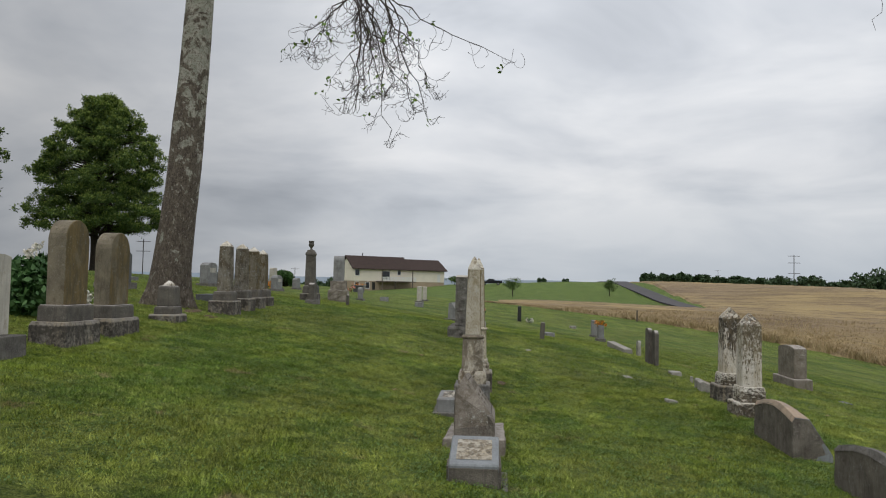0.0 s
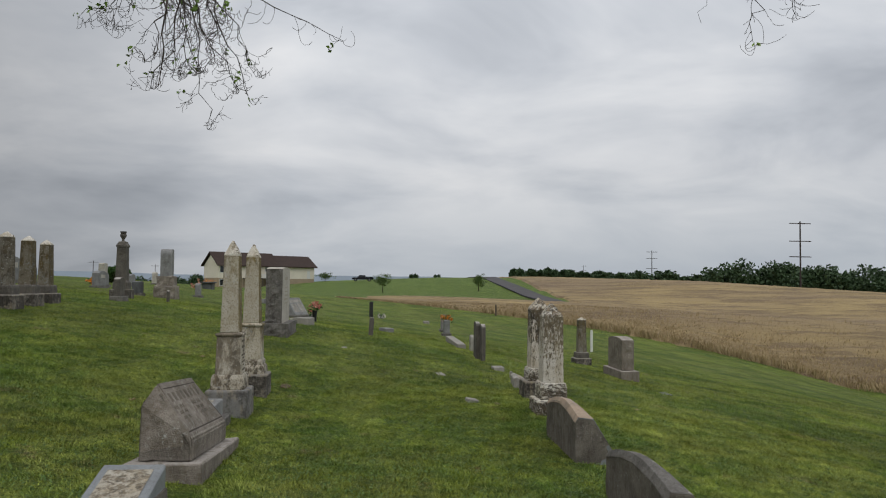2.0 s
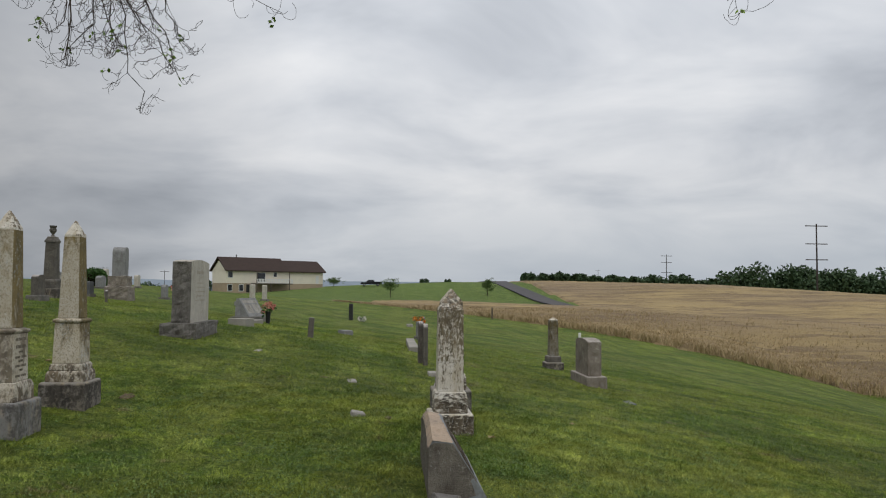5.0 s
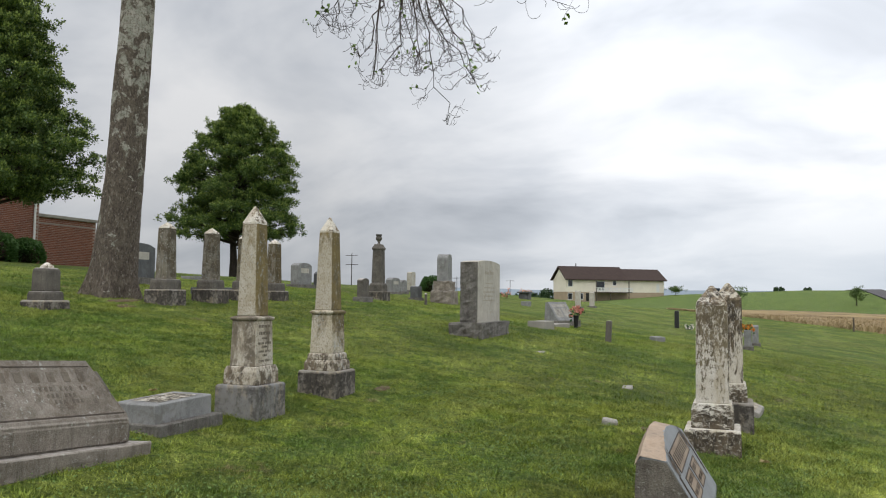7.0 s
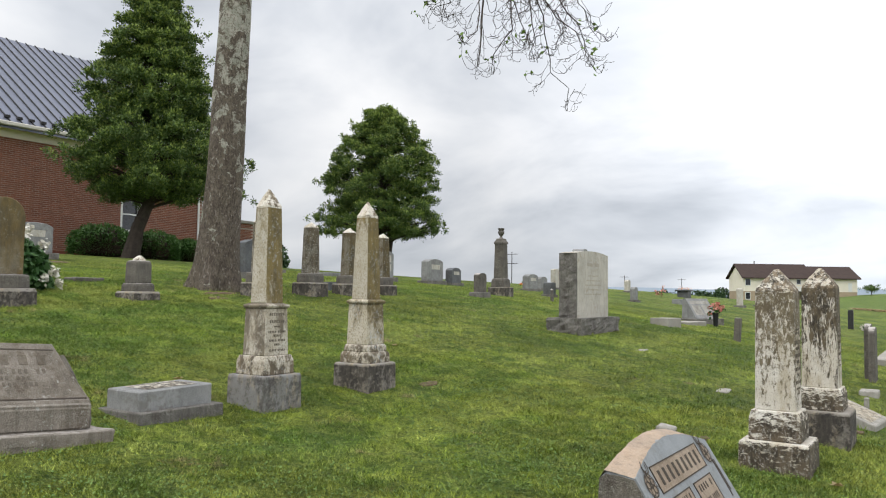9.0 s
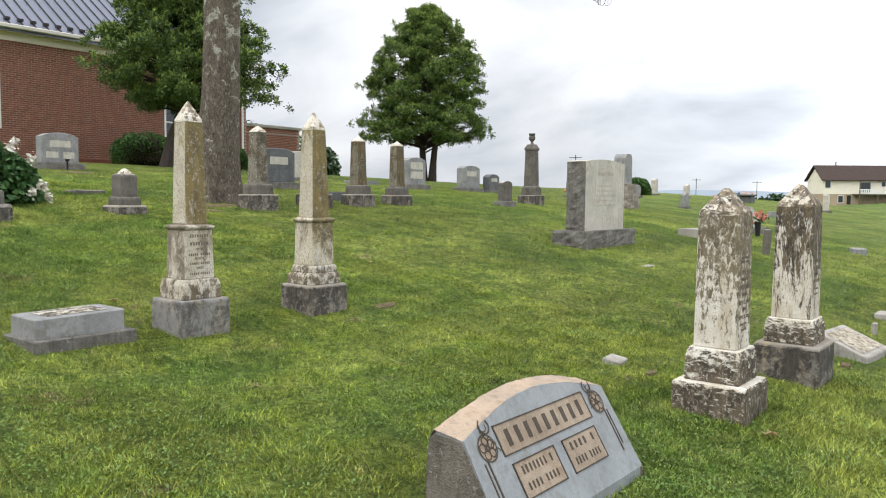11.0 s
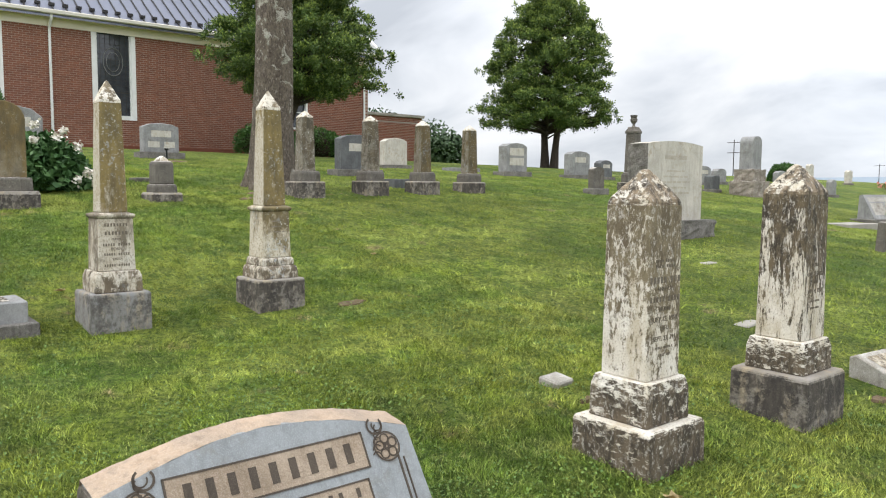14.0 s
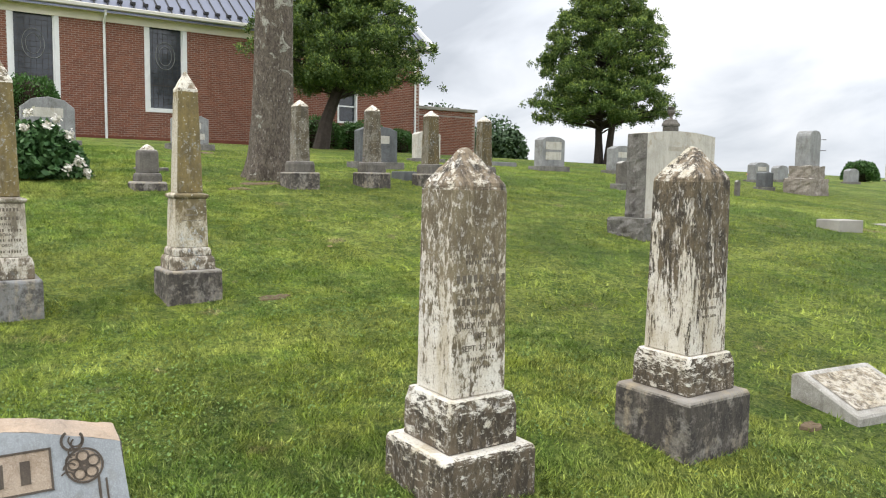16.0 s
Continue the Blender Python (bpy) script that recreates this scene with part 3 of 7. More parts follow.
brick_wall_mat = brick_material()
def brick_piece_material():
    m, nt, b = material("brick_face", 0.9)
    info = nt.nodes.new("ShaderNodeObjectInfo")
    geo = nt.nodes.new("ShaderNodeNewGeometry")
    k = nt.nodes.new("ShaderNodeMath")
    k.operation = "FRACT"
    nt.links.new(nmath(nt, "ADD", info.outputs["Random"], geo.outputs["Random Per Island"]), k.inputs[0])
    c = mixed(nt, k.outputs[0], (0.235, 0.092, 0.054), (0.150, 0.058, 0.037))
    c = mixed(nt, nmath(nt, "MULTIPLY", noise_fac(nt, 0.6, 4, 0.6, 0.35, 0.65, coord="World"), 0.20), c, (0.12, 0.042, 0.028))
    c = mixed(nt, nmath(nt, "MULTIPLY", noise_fac(nt, 60, 3, 0.6, 0.45, 0.7, coord="World"), 0.3), c, (0.09, 0.03, 0.02))
    nt.links.new(c, b.inputs["Base Color"])
    bump(nt, b, noise_fac(nt, 80, 3, 0.6, 0.3, 0.7, coord="World"), 0.2, 0.003)
    return m


mortar = plain("mortar", (0.360, 0.285, 0.235), 0.95, var=0.25, scale=3)
brick_piece = brick_piece_material()
roof_metal = plain("blue_grey_metal_roof", (0.19, 0.20, 0.25), 0.35, 0.6, var=0.12, scale=0.5)

# ---------------------------------------------------------------- ground shape
BUMPS = ((3.9, 11.6, 0.08, 1.5), (-0.1, 10.0, -0.195, 2.2), (-5.6, 14.3, 0.10, 3.0), (1.25, 20.4, 0.12, 3.0), (-5.5, 22.5, 0.10, 3.0), (2.5, 35.0, -0.15, 6.0))
CREST = ((-180, -3.0), (-60, -2.5), (-40, -1.2), (-31, 1.2), (-24, 2.85), (-13, 3.7), (-5, 3.55), (0, 2.65), (3.4, 2.0), (11, -0.6), (16, -2.5), (40, -3.5), (180, -3.0))
DIP = ((-180, -4.0), (-60, -7.0), (-30, -5.0), (-14, -2.4), (0, -0.9), (11, -0.6), (16, -1.2), (40, -1.0), (60, 1.0), (180, -1.0))


def smooth(a, b, t):
    k = np.clip((t - a) / (b - a), 0, 1)
    return k * k * (3 - 2 * k)


def heights(x, y):
    x, y = np.asarray(x, float), np.asarray(y, float)
    u, v = np.clip(x, -32, 30) / 20, np.clip(y, -12, 68) / 30
    c = (-0.061, -2.238, -0.108, -0.124, -0.213, 0.9, -1.082, 0.313, -0.744, -0.717, 0.494, 0.133, 0.473)
    z = (c[0] + c[1] * u + c[2] * u**2 + c[3] * u**3 + c[4] * u**4 + c[5] * v + c[6] * v**2 + c[7] * v**3
         + c[8] * u * v + c[9] * u * u * v + c[10] * u * v * v + c[11] * u**3 * v + c[12] * u * u * v * v)
    for bx, by, h, s in BUMPS:
        z = z + h * np.exp(-((x - bx) ** 2 + (y - by) ** 2) / (2 * s * s))
    d = np.hypot(x, y)
    az = np.degrees(np.arctan2(-x, y))
    crest = np.interp(az, [p[0] for p in CREST], [p[1] for p in CREST])
    dip = np.interp(az, [p[0] for p in DIP], [p[1] for p in DIP])
    far = dip + (crest - dip) * smooth(165, 235, d)
    far = far - (25 + crest) * smooth(300, 900, d)
    k = smooth(58, 130, d)
    return z * (1 - k) + far * k


def gz(x, y):
    return float(heights(x, y))


# ---------------------------------------------------------------- building blocks
def thing(name, x, y, label, category, group="", rz=0.0, z=None, kind=""):
    e = new(name)
    e.empty_display_size = 0.2
    e.matrix_world = pose(x, y, gz(x, y) if z is None else z, 0, 0, rz)
    return tagged(e, label, category, group, kind)


def finish(bm, name):
    bmesh.ops.recalc_face_normals(bm, faces=bm.faces)
    me = bpy.data.meshes.new(name)
    bm.to_mesh(me)
    bm.free()
    return me


def part(name, bm, mat, parent, label="", at=None):
    ob = new(name, finish(bm, name))
    ob.data.materials.append(mat)
    if parent is not None:
        ob.parent = parent
    if at is not None:
        ob.matrix_local = at
    if label:
        ob["label"] = label
    return ob


def box(bm, x0, x1, y0, y1, z0, z1, bevel=0.0):
    vs = [bm.verts.new((x, y, z)) for z in (z0, z1) for y in (y0, y1) for x in (x0, x1)]
    fs = [bm.faces.new([vs[i] for i in q]) for q in ((0, 2, 3, 1), (4, 5, 7, 6), (0, 1, 5, 4), (2, 6, 7, 3), (0, 4, 6, 2), (1, 3, 7, 5))]
    if bevel:
        es = list({e for f in fs for e in f.edges})
        bmesh.ops.bevel(bm, geom=es, offset=bevel, segments=1, affect="EDGES")
    return vs


def boxed(*a, bevel=0.008):
    bm = bmesh.new()
    box(bm, *a, bevel=bevel)
    return bm


def loft(bm, levels, bevel=0.008):
    """A solid from (z, half width x, half width y) rings."""
    rings = [[bm.verts.new((sx * hx, sy * hy, z)) for sx, sy in ((-1, -1), (1, -1), (1, 1), (-1, 1))] for z, hx, hy in levels]
    for a, b in zip(rings, rings[1:]):
        for i in range(4):
            bm.faces.new((a[i], a[(i + 1) % 4], b[(i + 1) % 4], b[i]))
    bm.faces.new(rings[0][::-1])
    bm.faces.new(rings[-1])
    if bevel:
        bmesh.ops.bevel(bm, geom=list(bm.edges), offset=bevel, segments=1, affect="EDGES")
    return bm


def roughen(bm, amount, cuts=4, seed=0.0, keep=None):
    """Breaks flat faces into an uneven, rock-faced surface."""
    bmesh.ops.subdivide_edges(bm, edges=list(bm.edges), cuts=cuts, use_grid_fill=True)
    bm.normal_update()
    for v in bm.verts:
        if keep and keep(v.co):
            continue
        k = noise.noise(v.co * 6.0 + Vector((seed, seed * 1.7, 0.3))) + 0.5 * noise.noise(v.co * 15.0 + Vector((0, seed, seed)))
        v.co += v.normal * k * amount
    return bm


def prism(bm, outline, y0, y1):
    """Outline in x and z, drawn out from y0 to y1."""
    a = [bm.verts.new((x, y0, z)) for x, z in outline]
    b = [bm.verts.new((x, y1, z)) for x, z in outline]
    n = len(outline)
    bm.faces.new(a)
    bm.faces.new(b[::-1])
    for i in range(n):
        bm.faces.new((a[i], b[i], b[(i + 1) % n], a[(i + 1) % n]))
    return bm


def tube(bm, pts, radii, sides=8):
    rings = []
    for i, p in enumerate(pts):
        p = Vector(p)
        d = (Vector(pts[min(i + 1, len(pts) - 1)]) - Vector(pts[max(i - 1, 0)])).normalized()
        s = d.cross(Vector((0.31, 0.87, 0.38))).normalized()
        t = d.cross(s)
        rings.append([bm.verts.new(p + (s * math.cos(a) + t * math.sin(a)) * radii[i]) for a in (2 * math.pi * k / sides for k in range(sides))])
    for a, b in zip(rings, rings[1:]):
        for i in range(sides):
            bm.faces.new((a[i], a[(i + 1) % sides], b[(i + 1) % sides], b[i]))
    bm.faces.new(rings[0][::-1])
    bm.faces.new(rings[-1])
    return bm


def lathe(bm, profile, sides=16):
    rings = [[bm.verts.new((r * math.cos(a), r * math.sin(a), z)) for a in (2 * math.pi * k / sides for k in range(sides))] for r, z in profile]
    for a, b in zip(rings, rings[1:]):
        for i in range(sides):
            bm.faces.new((a[i], a[(i + 1) % sides], b[(i + 1) % sides], b[i]))
    bm.faces.new(rings[0][::-1])
    bm.faces.new(rings[-1])
    return bm


def sheet_mesh(name, verts, faces):
    me = bpy.data.meshes.new(name)
    me.from_pydata(verts, [], faces)
    me.update()
    return me


def scatter_quads(centres, size, rng, squash=1.0, wide=0.6):
    """Small four-cornered leaves, each turned at random."""
    n = len(centres)
    a = rng.normal(size=(n, 3))
    a /= np.linalg.norm(a, axis=1)[:, None]
    b = rng.normal(size=(n, 3))
    b -= a * (a * b).sum(1)[:, None]
    b /= np.linalg.norm(b, axis=1)[:, None]
    s = (size * rng.uniform(0.6, 1.3, n))[:, None]
    a, b = a * s, b * s * wide
    v = np.stack([centres - a, centres - b * squash, centres + a, centres + b * squash], 1).reshape(-1, 3)
    f = np.arange(4 * n).reshape(-1, 4)
    return v, f


def leaf_mass(name, centres, size, seed, mat, parent, label="", wide=0.6):
    rng = np.random.default_rng(seed)
    v, f = scatter_quads(np.asarray(centres), size, rng, 1.0, wide)
    ob = new(name, sheet_mesh(name, v.tolist(), f.tolist()))
    ob.data.materials.append(mat)
    ob.parent = parent
    ob["kind"] = "stuff"
    if label:
        ob["label"] = label
    return ob

# ---------------------------------------------------------------- ground, field, road
def axis_steps(lo, hi, near_lo, near_hi, step, grow):
    out = list(np.arange(near_lo, near_hi + 1e-6, step))
    s, p = step, near_hi
    while p < hi:
        s *= grow
        p += s
        out.append(p)
    s, p = step, near_lo
    while p > lo:
        s *= grow
        p -= s
        out.insert(0, p)
    return np.array(out)


GX = axis_steps(-3500, 3500, -30, 32, 0.8, 1.09)
GY = axis_steps(-3500, 3500, -12, 72, 0.8, 1.09)
gxx, gyy = np.meshgrid(GX, GY)
gzz = heights(gxx, gyy)
verts = np.stack([gxx, gyy, gzz], -1).reshape(-1, 3)
nx_, ny_ = len(GX), len(GY)
faces = [(j * nx_ + i, j * nx_ + i + 1, (j + 1) * nx_ + i + 1, (j + 1) * nx_ + i) for j in range(ny_ - 1) for i in range(nx_ - 1)]
ground = new("ground", sheet_mesh("ground", verts.tolist(), faces))
ground.data.materials.append(grass)
ground.data.polygons.foreach_set("use_smooth", [True] * len(faces))
tagged(ground, "sloping mown green grass with pale mowing stripes", "grass", kind="structure")

FIELD = ((-1.6, 74), (0.9, 69.5), (29.2, 45.9), (70, 11), (200, -100), (900, -100), (900, 900), (110, 420), (44, 262), (43.2, 225), (43.2, 200), (45.0, 178), (46.5, 166), (8, 162), (0, 140))


def inside(px, py, poly):
    hit = np.zeros(px.shape, bool)
    n = len(poly)
    for i in range(n):
        (x0, y0), (x1, y1) = poly[i], poly[(i + 1) % n]
        c = ((y0 > py) != (y1 > py)) & (px < (x1 - x0) * (py - y0) / (y1 - y0 + 1e-12) + x0)
        hit ^= c
    return hit


# the crop stands as a raised, uneven sheet with a ragged front of stalks
fx = axis_steps(-10, 900, -10, 110, 1.2, 1.06)
fy = axis_steps(-100, 900, 0, 190, 1.2, 1.06)
fxx, fyy = np.meshgrid(fx, fy)
cover = inside(fxx, fyy, FIELD)
rng = np.random.default_rng(3)
fzz = heights(fxx, fyy) + np.where(cover, 0.42 * np.clip((fxx + 4) / 24, 0.2, 1), -0.3) + rng.normal(0, 0.05, fxx.shape)
fverts = np.stack([fxx, fyy, fzz], -1).reshape(-1, 3)
fn = len(fx)
cov = cover.ravel()
ffaces = []
for j in range(len(fy) - 1):
    for i in range(fn - 1):
        q = (j * fn + i, j * fn + i + 1, (j + 1) * fn + i + 1, (j + 1) * fn + i)
        if cov[q[0]] or cov[q[1]] or cov[q[2]] or cov[q[3]]:
            ffaces.append(q)
field = new("wheat_field", sheet_mesh("wheat_field", fverts.tolist(), ffaces))
field.data.materials.append(wheat_field_mat)
tagged(field, "ripe tan wheat field rolling up to the skyline", "field", kind="structure")


def stalks(n, seed):
    r = np.random.default_rng(seed)
    t = r.uniform(0, 1, n)
    i = r.integers(0, 3, n)
    e = np.array(FIELD[0:4], float)
    p = e[i] + (e[i + 1] - e[i]) * t[:, None]
    d = (e[i + 1] - e[i]) / np.linalg.norm(e[i + 1] - e[i], axis=1)[:, None]
    back = np.stack([-d[:, 1], d[:, 0]], 1)
    k = r.exponential(9.0, n) - 0.5
    p = p + back * k[:, None]
    z0 = heights(p[:, 0], p[:, 1])
    h = r.uniform(0.36, 0.60, n) * np.clip((p[:, 0] + 4) / 24, 0.25, 1)
    lean = r.normal(0, 0.16, (n, 2))
    a = r.uniform(0, math.pi, n)
    w = np.stack([np.cos(a), np.sin(a)], 1) * 0.026
    low = np.column_stack([p - w, z0]), np.column_stack([p + w, z0])
    top = np.column_stack([p + lean + w, z0 + h]), np.column_stack([p + lean - w, z0 + h])
    v = np.stack([low[0], low[1], top[0], top[1]], 1).reshape(-1, 3)
    return v, np.arange(4 * n).reshape(-1, 4)


sv, sf = stalks(70000, 5)
stalk_ob = new("wheat_stalks", sheet_mesh("wheat_stalks", sv.tolist(), sf.tolist()))
stalk_ob.data.materials.append(wheat_blade)
tagged(stalk_ob, "dense ripe wheat stalks along the field edge", "wheat", kind="stuff")

road_l = [(34.0, 262), (33.0, 248), (33.2, 225), (34.6, 200), (36.8, 178), (38.6, 165)]
road_r = [(38.6, 262), (37.6, 248), (37.8, 225), (39.2, 200), (41.6, 178), (43.6, 165)]
rv, rf = [], []
for a, b in zip(road_l, road_r):
    for k in range(5):
        x, y = a[0] + (b[0] - a[0]) * k / 4, a[1] + (b[1] - a[1]) * k / 4
        rv.append((x, y, gz(x, y) + 0.12))
for j in range(len(road_l) - 1):
    for k in range(4):
        rf.append((j * 5 + k, j * 5 + k + 1, j * 5 + k + 6, j * 5 + k + 5))
road = new("road", sheet_mesh("road", rv, rf))
road.data.materials.append(asphalt)
sol = road.modifiers.new("thickness", "SOLIDIFY")
sol.thickness = 0.25
tagged(road, "narrow grey asphalt lane climbing the hill", "road", kind="structure")


# ---------------------------------------------------------------- monuments
def lettering(parent, rows, x, y0, y1, mat=None, name="lettering_bar", rough_h=0.016, depth=0.0015, seed=1):
    """Worn lines of cut lettering as plain bars on a face that looks along +x; rows are heights."""
    r = random.Random(seed)
    for z in rows:
        cut = r.uniform(0, 0.28) * (y1 - y0)
        a, b = y0 + cut, y1 - cut
        bm = bmesh.new()
        while a < b - rough_h:
            w = min(b, a + r.uniform(1.2, 4.5) * rough_h)
            box(bm, x - 0.004, x + depth, a, w, z, z + rough_h * r.uniform(0.6, 0.8))
            a = w + rough_h * r.uniform(0.45, 0.9)
        part(name, bm, mat or worn_letters, parent)["kind"] = "stuff"


def words(parent, text, x, y, z, size, mat=None):
    """Cut words centred at y on a face that looks along +x."""
    cu = bpy.data.curves.new("lettering", "FONT")
    cu.body, cu.size, cu.extrude, cu.align_x = text, size, 0.0015, "CENTER"
    ob = new("lettering", cu)
    ob.data.materials.append(mat or dark_letters)
    ob.parent = parent
    ob.matrix_local = pose(x, y, z, 90, 0, 90)
    return ob


def cut_lines(parent, text, t, h, w0, w1):
    """Lines of cut lettering on a tapering face: (height share, words or the number of letters of an illegible or private line, size)."""
    for k, line, size in text:
        x, z = (w0 * (1 - k) + w1 * k) / 2 + 0.001, t + h * k
        if isinstance(line, str):
            words(parent, line, x, 0.0, z, size, mid_letters)
            continue
        bm = bmesh.new()
        step = size * 0.62
        for i in range(line):
            if i % 6 == 5 and line > 8:
                continue
            y = (i - line / 2) * step
            box(bm, x - 0.004, x + 0.001, y + step * 0.22, y + step * 0.74, z, z + size * 0.68)
        part("lettering_bar", bm, mid_letters, parent)["kind"] = "stuff"


def worn_point(half, t, rise, seed):
    """A blunt pyramid whose sides belly out a little and whose edges have weathered."""
    bm = loft(bmesh.new(), [(t - 0.012, half * 0.998, half * 0.998), (t + rise * 0.10, half * 0.97, half * 0.97), (t + rise * 0.52, half * 0.585, half * 0.585), (t + rise * 0.86, half * 0.24, half * 0.24), (t + rise, half * 0.10, half * 0.10)], 0.006)
    bmesh.ops.subdivide_edges(bm, edges=list(bm.edges), cuts=2, use_grid_fill=True)
    for v in bm.verts:
        if v.co.z > t + 0.004:
            v.co += Vector((noise.noise(v.co * 30 + Vector((seed, 0, 0))), noise.noise(v.co * 30 + Vector((0, seed, 0))), noise.noise(v.co * 24 + Vector((0, 0, seed))))) * 0.005
    return bm


def obelisk(name, x, y, spec, mats, label, group="", rz=0.0, z=None, letters=True, text=()):
    """spec: base (h, w), plinth (h, w), die (h, w_low, w_top) or None, cap (h, w) or None, shaft (h, w_low, w_top), point height."""
    e = thing(name, x, y, label, "gravestone", group, rz, z)
    bh, bw = spec["base"]
    part("base", loft(bmesh.new(), [(-0.18, bw / 2, bw / 2), (bh - 0.02, bw / 2 * 0.988, bw / 2 * 0.988), (bh, bw / 2 * 0.945, bw / 2 * 0.945)], 0.006), mats[0], e, "squared dark base block")
    t = bh
    for h, w in spec["plinth"]:
        part("plinth", loft(bmesh.new(), [(t, w / 2, w / 2), (t + h * 0.72, w / 2 * 0.985, w / 2 * 0.985), (t + h, w / 2 * 0.9, w / 2 * 0.9)], 0.006), mats[1], e)
        t += h
    if spec.get("die"):
        h, w0, w1 = spec["die"]
        part("die", loft(bmesh.new(), [(t, w0 / 2, w0 / 2), (t + h, w1 / 2, w1 / 2)], 0.006), mats[2], e, "inscribed block")
        if text:
            cut_lines(e, text, t, h, w0, w1)
        elif letters:
            lettering(e, [t + h * k for k in (0.78, 0.66, 0.54, 0.42, 0.30)], w1 / 2 + 0.003, -w1 * 0.36, w1 * 0.36, seed=int(x * 10))
        t += h
        h, w = spec["cap"]
        part("cap", loft(bmesh.new(), [(t, w1 / 2 * 1.01, w1 / 2 * 1.01), (t + h * 0.35, w / 2, w / 2), (t + h * 0.7, w / 2, w / 2), (t + h, spec["shaft"][1] / 2 * 1.06, spec["shaft"][1] / 2 * 1.06)], 0.004), mats[2], e)
        t += h
    h, w0, w1 = spec["shaft"]
    bm = bmesh.new()
    loft(bm, [(t, w0 / 2, w0 / 2), (t + h, w1 / 2, w1 / 2)], 0.007)
    part("shaft", bm, mats[3], e)
    if text and not spec.get("die"):
        cut_lines(e, text, t, h, w0, w1)
    elif letters and not spec.get("die"):
        lettering(e, [t + h * k for k in (0.62, 0.56, 0.5, 0.44, 0.38, 0.32)], (w0 * 0.45 + w1 * 0.55) / 2 + 0.002, -w1 * 0.36, w1 * 0.36, seed=int(x * 10 + y))
    t += h
    part("point", worn_point(w1 / 2, t, spec["point"], x + y), mats[4], e)
    return e


dark_letters = stone("dark_cut_lettering", (0.075, 0.062, 0.050), (0.045, 0.038, 0.030), (0.14, 0.12, 0.10), bumps=0.1)
mid_letters = stone("shallow_cut_lettering", (0.150, 0.124, 0.094), (0.095, 0.080, 0.062), (0.26, 0.235, 0.20), bumps=0.1)
worn_letters = stone("worn_lettering", (0.20, 0.175, 0.14), (0.11, 0.095, 0.075), (0.34, 0.31, 0.27), bumps=0.1)
marble_tip = crusted("pale_marble_tip", 0.0, 2.0, -0.045, climb=0.0, side=0.02, tone=(0.24, 0.19, 0.125), black=(0.11, 0.088, 0.06), clean=(0.72, 0.69, 0.63), stretch=(1.0, 1.0, 0.8), scale=11.0)
M_TALL = (base_grey, plinth_stain, marble_die, marble, marble_tip)
M_TALL_B = (base_dark, plinth_stain, film_die, marble, marble_tip)
obelisk("obelisk", -0.262, 9.80, dict(base=(0.31, 0.45), plinth=[(0.16, 0.35)], die=(0.40, 0.275, 0.255), cap=(0.045, 0.285), shaft=(0.835, 0.200, 0.160), point=0.165),
        M_TALL, "tall weathered white marble obelisk on a grey block", "obelisks in a row", z=-0.06, text=((0.85, 8, 0.036), (0.69, 7, 0.040), (0.60, 6, 0.020), (0.48, 11, 0.030), (0.40, "BORN", 0.030), (0.30, 11, 0.028), (0.21, "DIED", 0.028), (0.09, 11, 0.028)))
obelisk("obelisk", -0.24, 11.13, dict(base=(0.27, 0.45), plinth=[(0.11, 0.36), (0.07, 0.31)], die=(0.40, 0.27, 0.25), cap=(0.05, 0.285), shaft=(0.83, 0.210, 0.160), point=0.16),
        M_TALL_B, "tall marble obelisk stained ochre and brown on a dark block", "obelisks in a row", z=-0.01)
marble_cap = crusted("mottled_marble_cap", 1.2, 1.5, 0.01, climb=-0.03, side=0.04, tone=(0.22, 0.17, 0.115), stretch=(1.0, 1.0, 1.0), scale=9.0)
M_STREAK = (marble_dark, marble_dark, marble_tan, marble_tan, marble_cap)
obelisk("obelisk", 3.625, 11.215, dict(base=(0.21, 0.475), plinth=[(0.215, 0.355)], shaft=(0.86, 0.275, 0.262), point=0.17),
        M_STREAK, "stout streaked white marble shaft with a pointed top", "stout marble shafts", z=-0.285,
        text=((0.672, 12, 0.022), (0.642, 11, 0.024), (0.555, 9, 0.046), (0.510, "WIFE OF", 0.031), (0.448, 10, 0.040), (0.396, "BORN", 0.032), (0.336, "JULY 12, 1850", 0.036), (0.286, "DIED", 0.032), (0.226, "SEPT. 23, 191", 0.034), (0.178, 13, 0.018), (0.135, 9, 0.018)))
obelisk("obelisk", 3.745, 12.535, dict(base=(0.275, 0.48), plinth=[(0.19, 0.36)], shaft=(0.86, 0.285, 0.268), point=0.17),
        (base_dark, marble_dark, marble_black, marble_black, marble_cap), "stout black-streaked marble shaft on a brown block", "stout marble shafts", z=-0.275,
        text=((0.655, 12, 0.022), (0.560, 11, 0.040), (0.505, "BORN", 0.032), (0.440, "DEC. 8, 1852", 0.036), (0.388, "DIED", 0.032), (0.325, "JAN. 4, 1918", 0.036), (0.262, 12, 0.018), (0.215, 10, 0.018)))
M_ROW = (base_dark, slate_brown, row_stone, row_stone, marble_tip)
for i, (x, y, z) in enumerate(((-5.12, 14.24, 0.83), (-5.28, 15.62, 0.85), (-5.46, 16.92, 0.85), (-5.67, 18.28, 0.84))):
    obelisk("obelisk", x, y, dict(base=(0.28, 0.48), plinth=[(0.17, 0.36)], shaft=(0.86, 0.245, 0.205), point=0.10),
            M_ROW if i > 1 else (base_dark, slate_brown, marble_grey, marble_grey, marble_tip), "brown lichen-stained obelisk with a pale pointed tip" if i > 1 else "grey weathered marble obelisk with brown stains", "row of four obelisks", z=z)
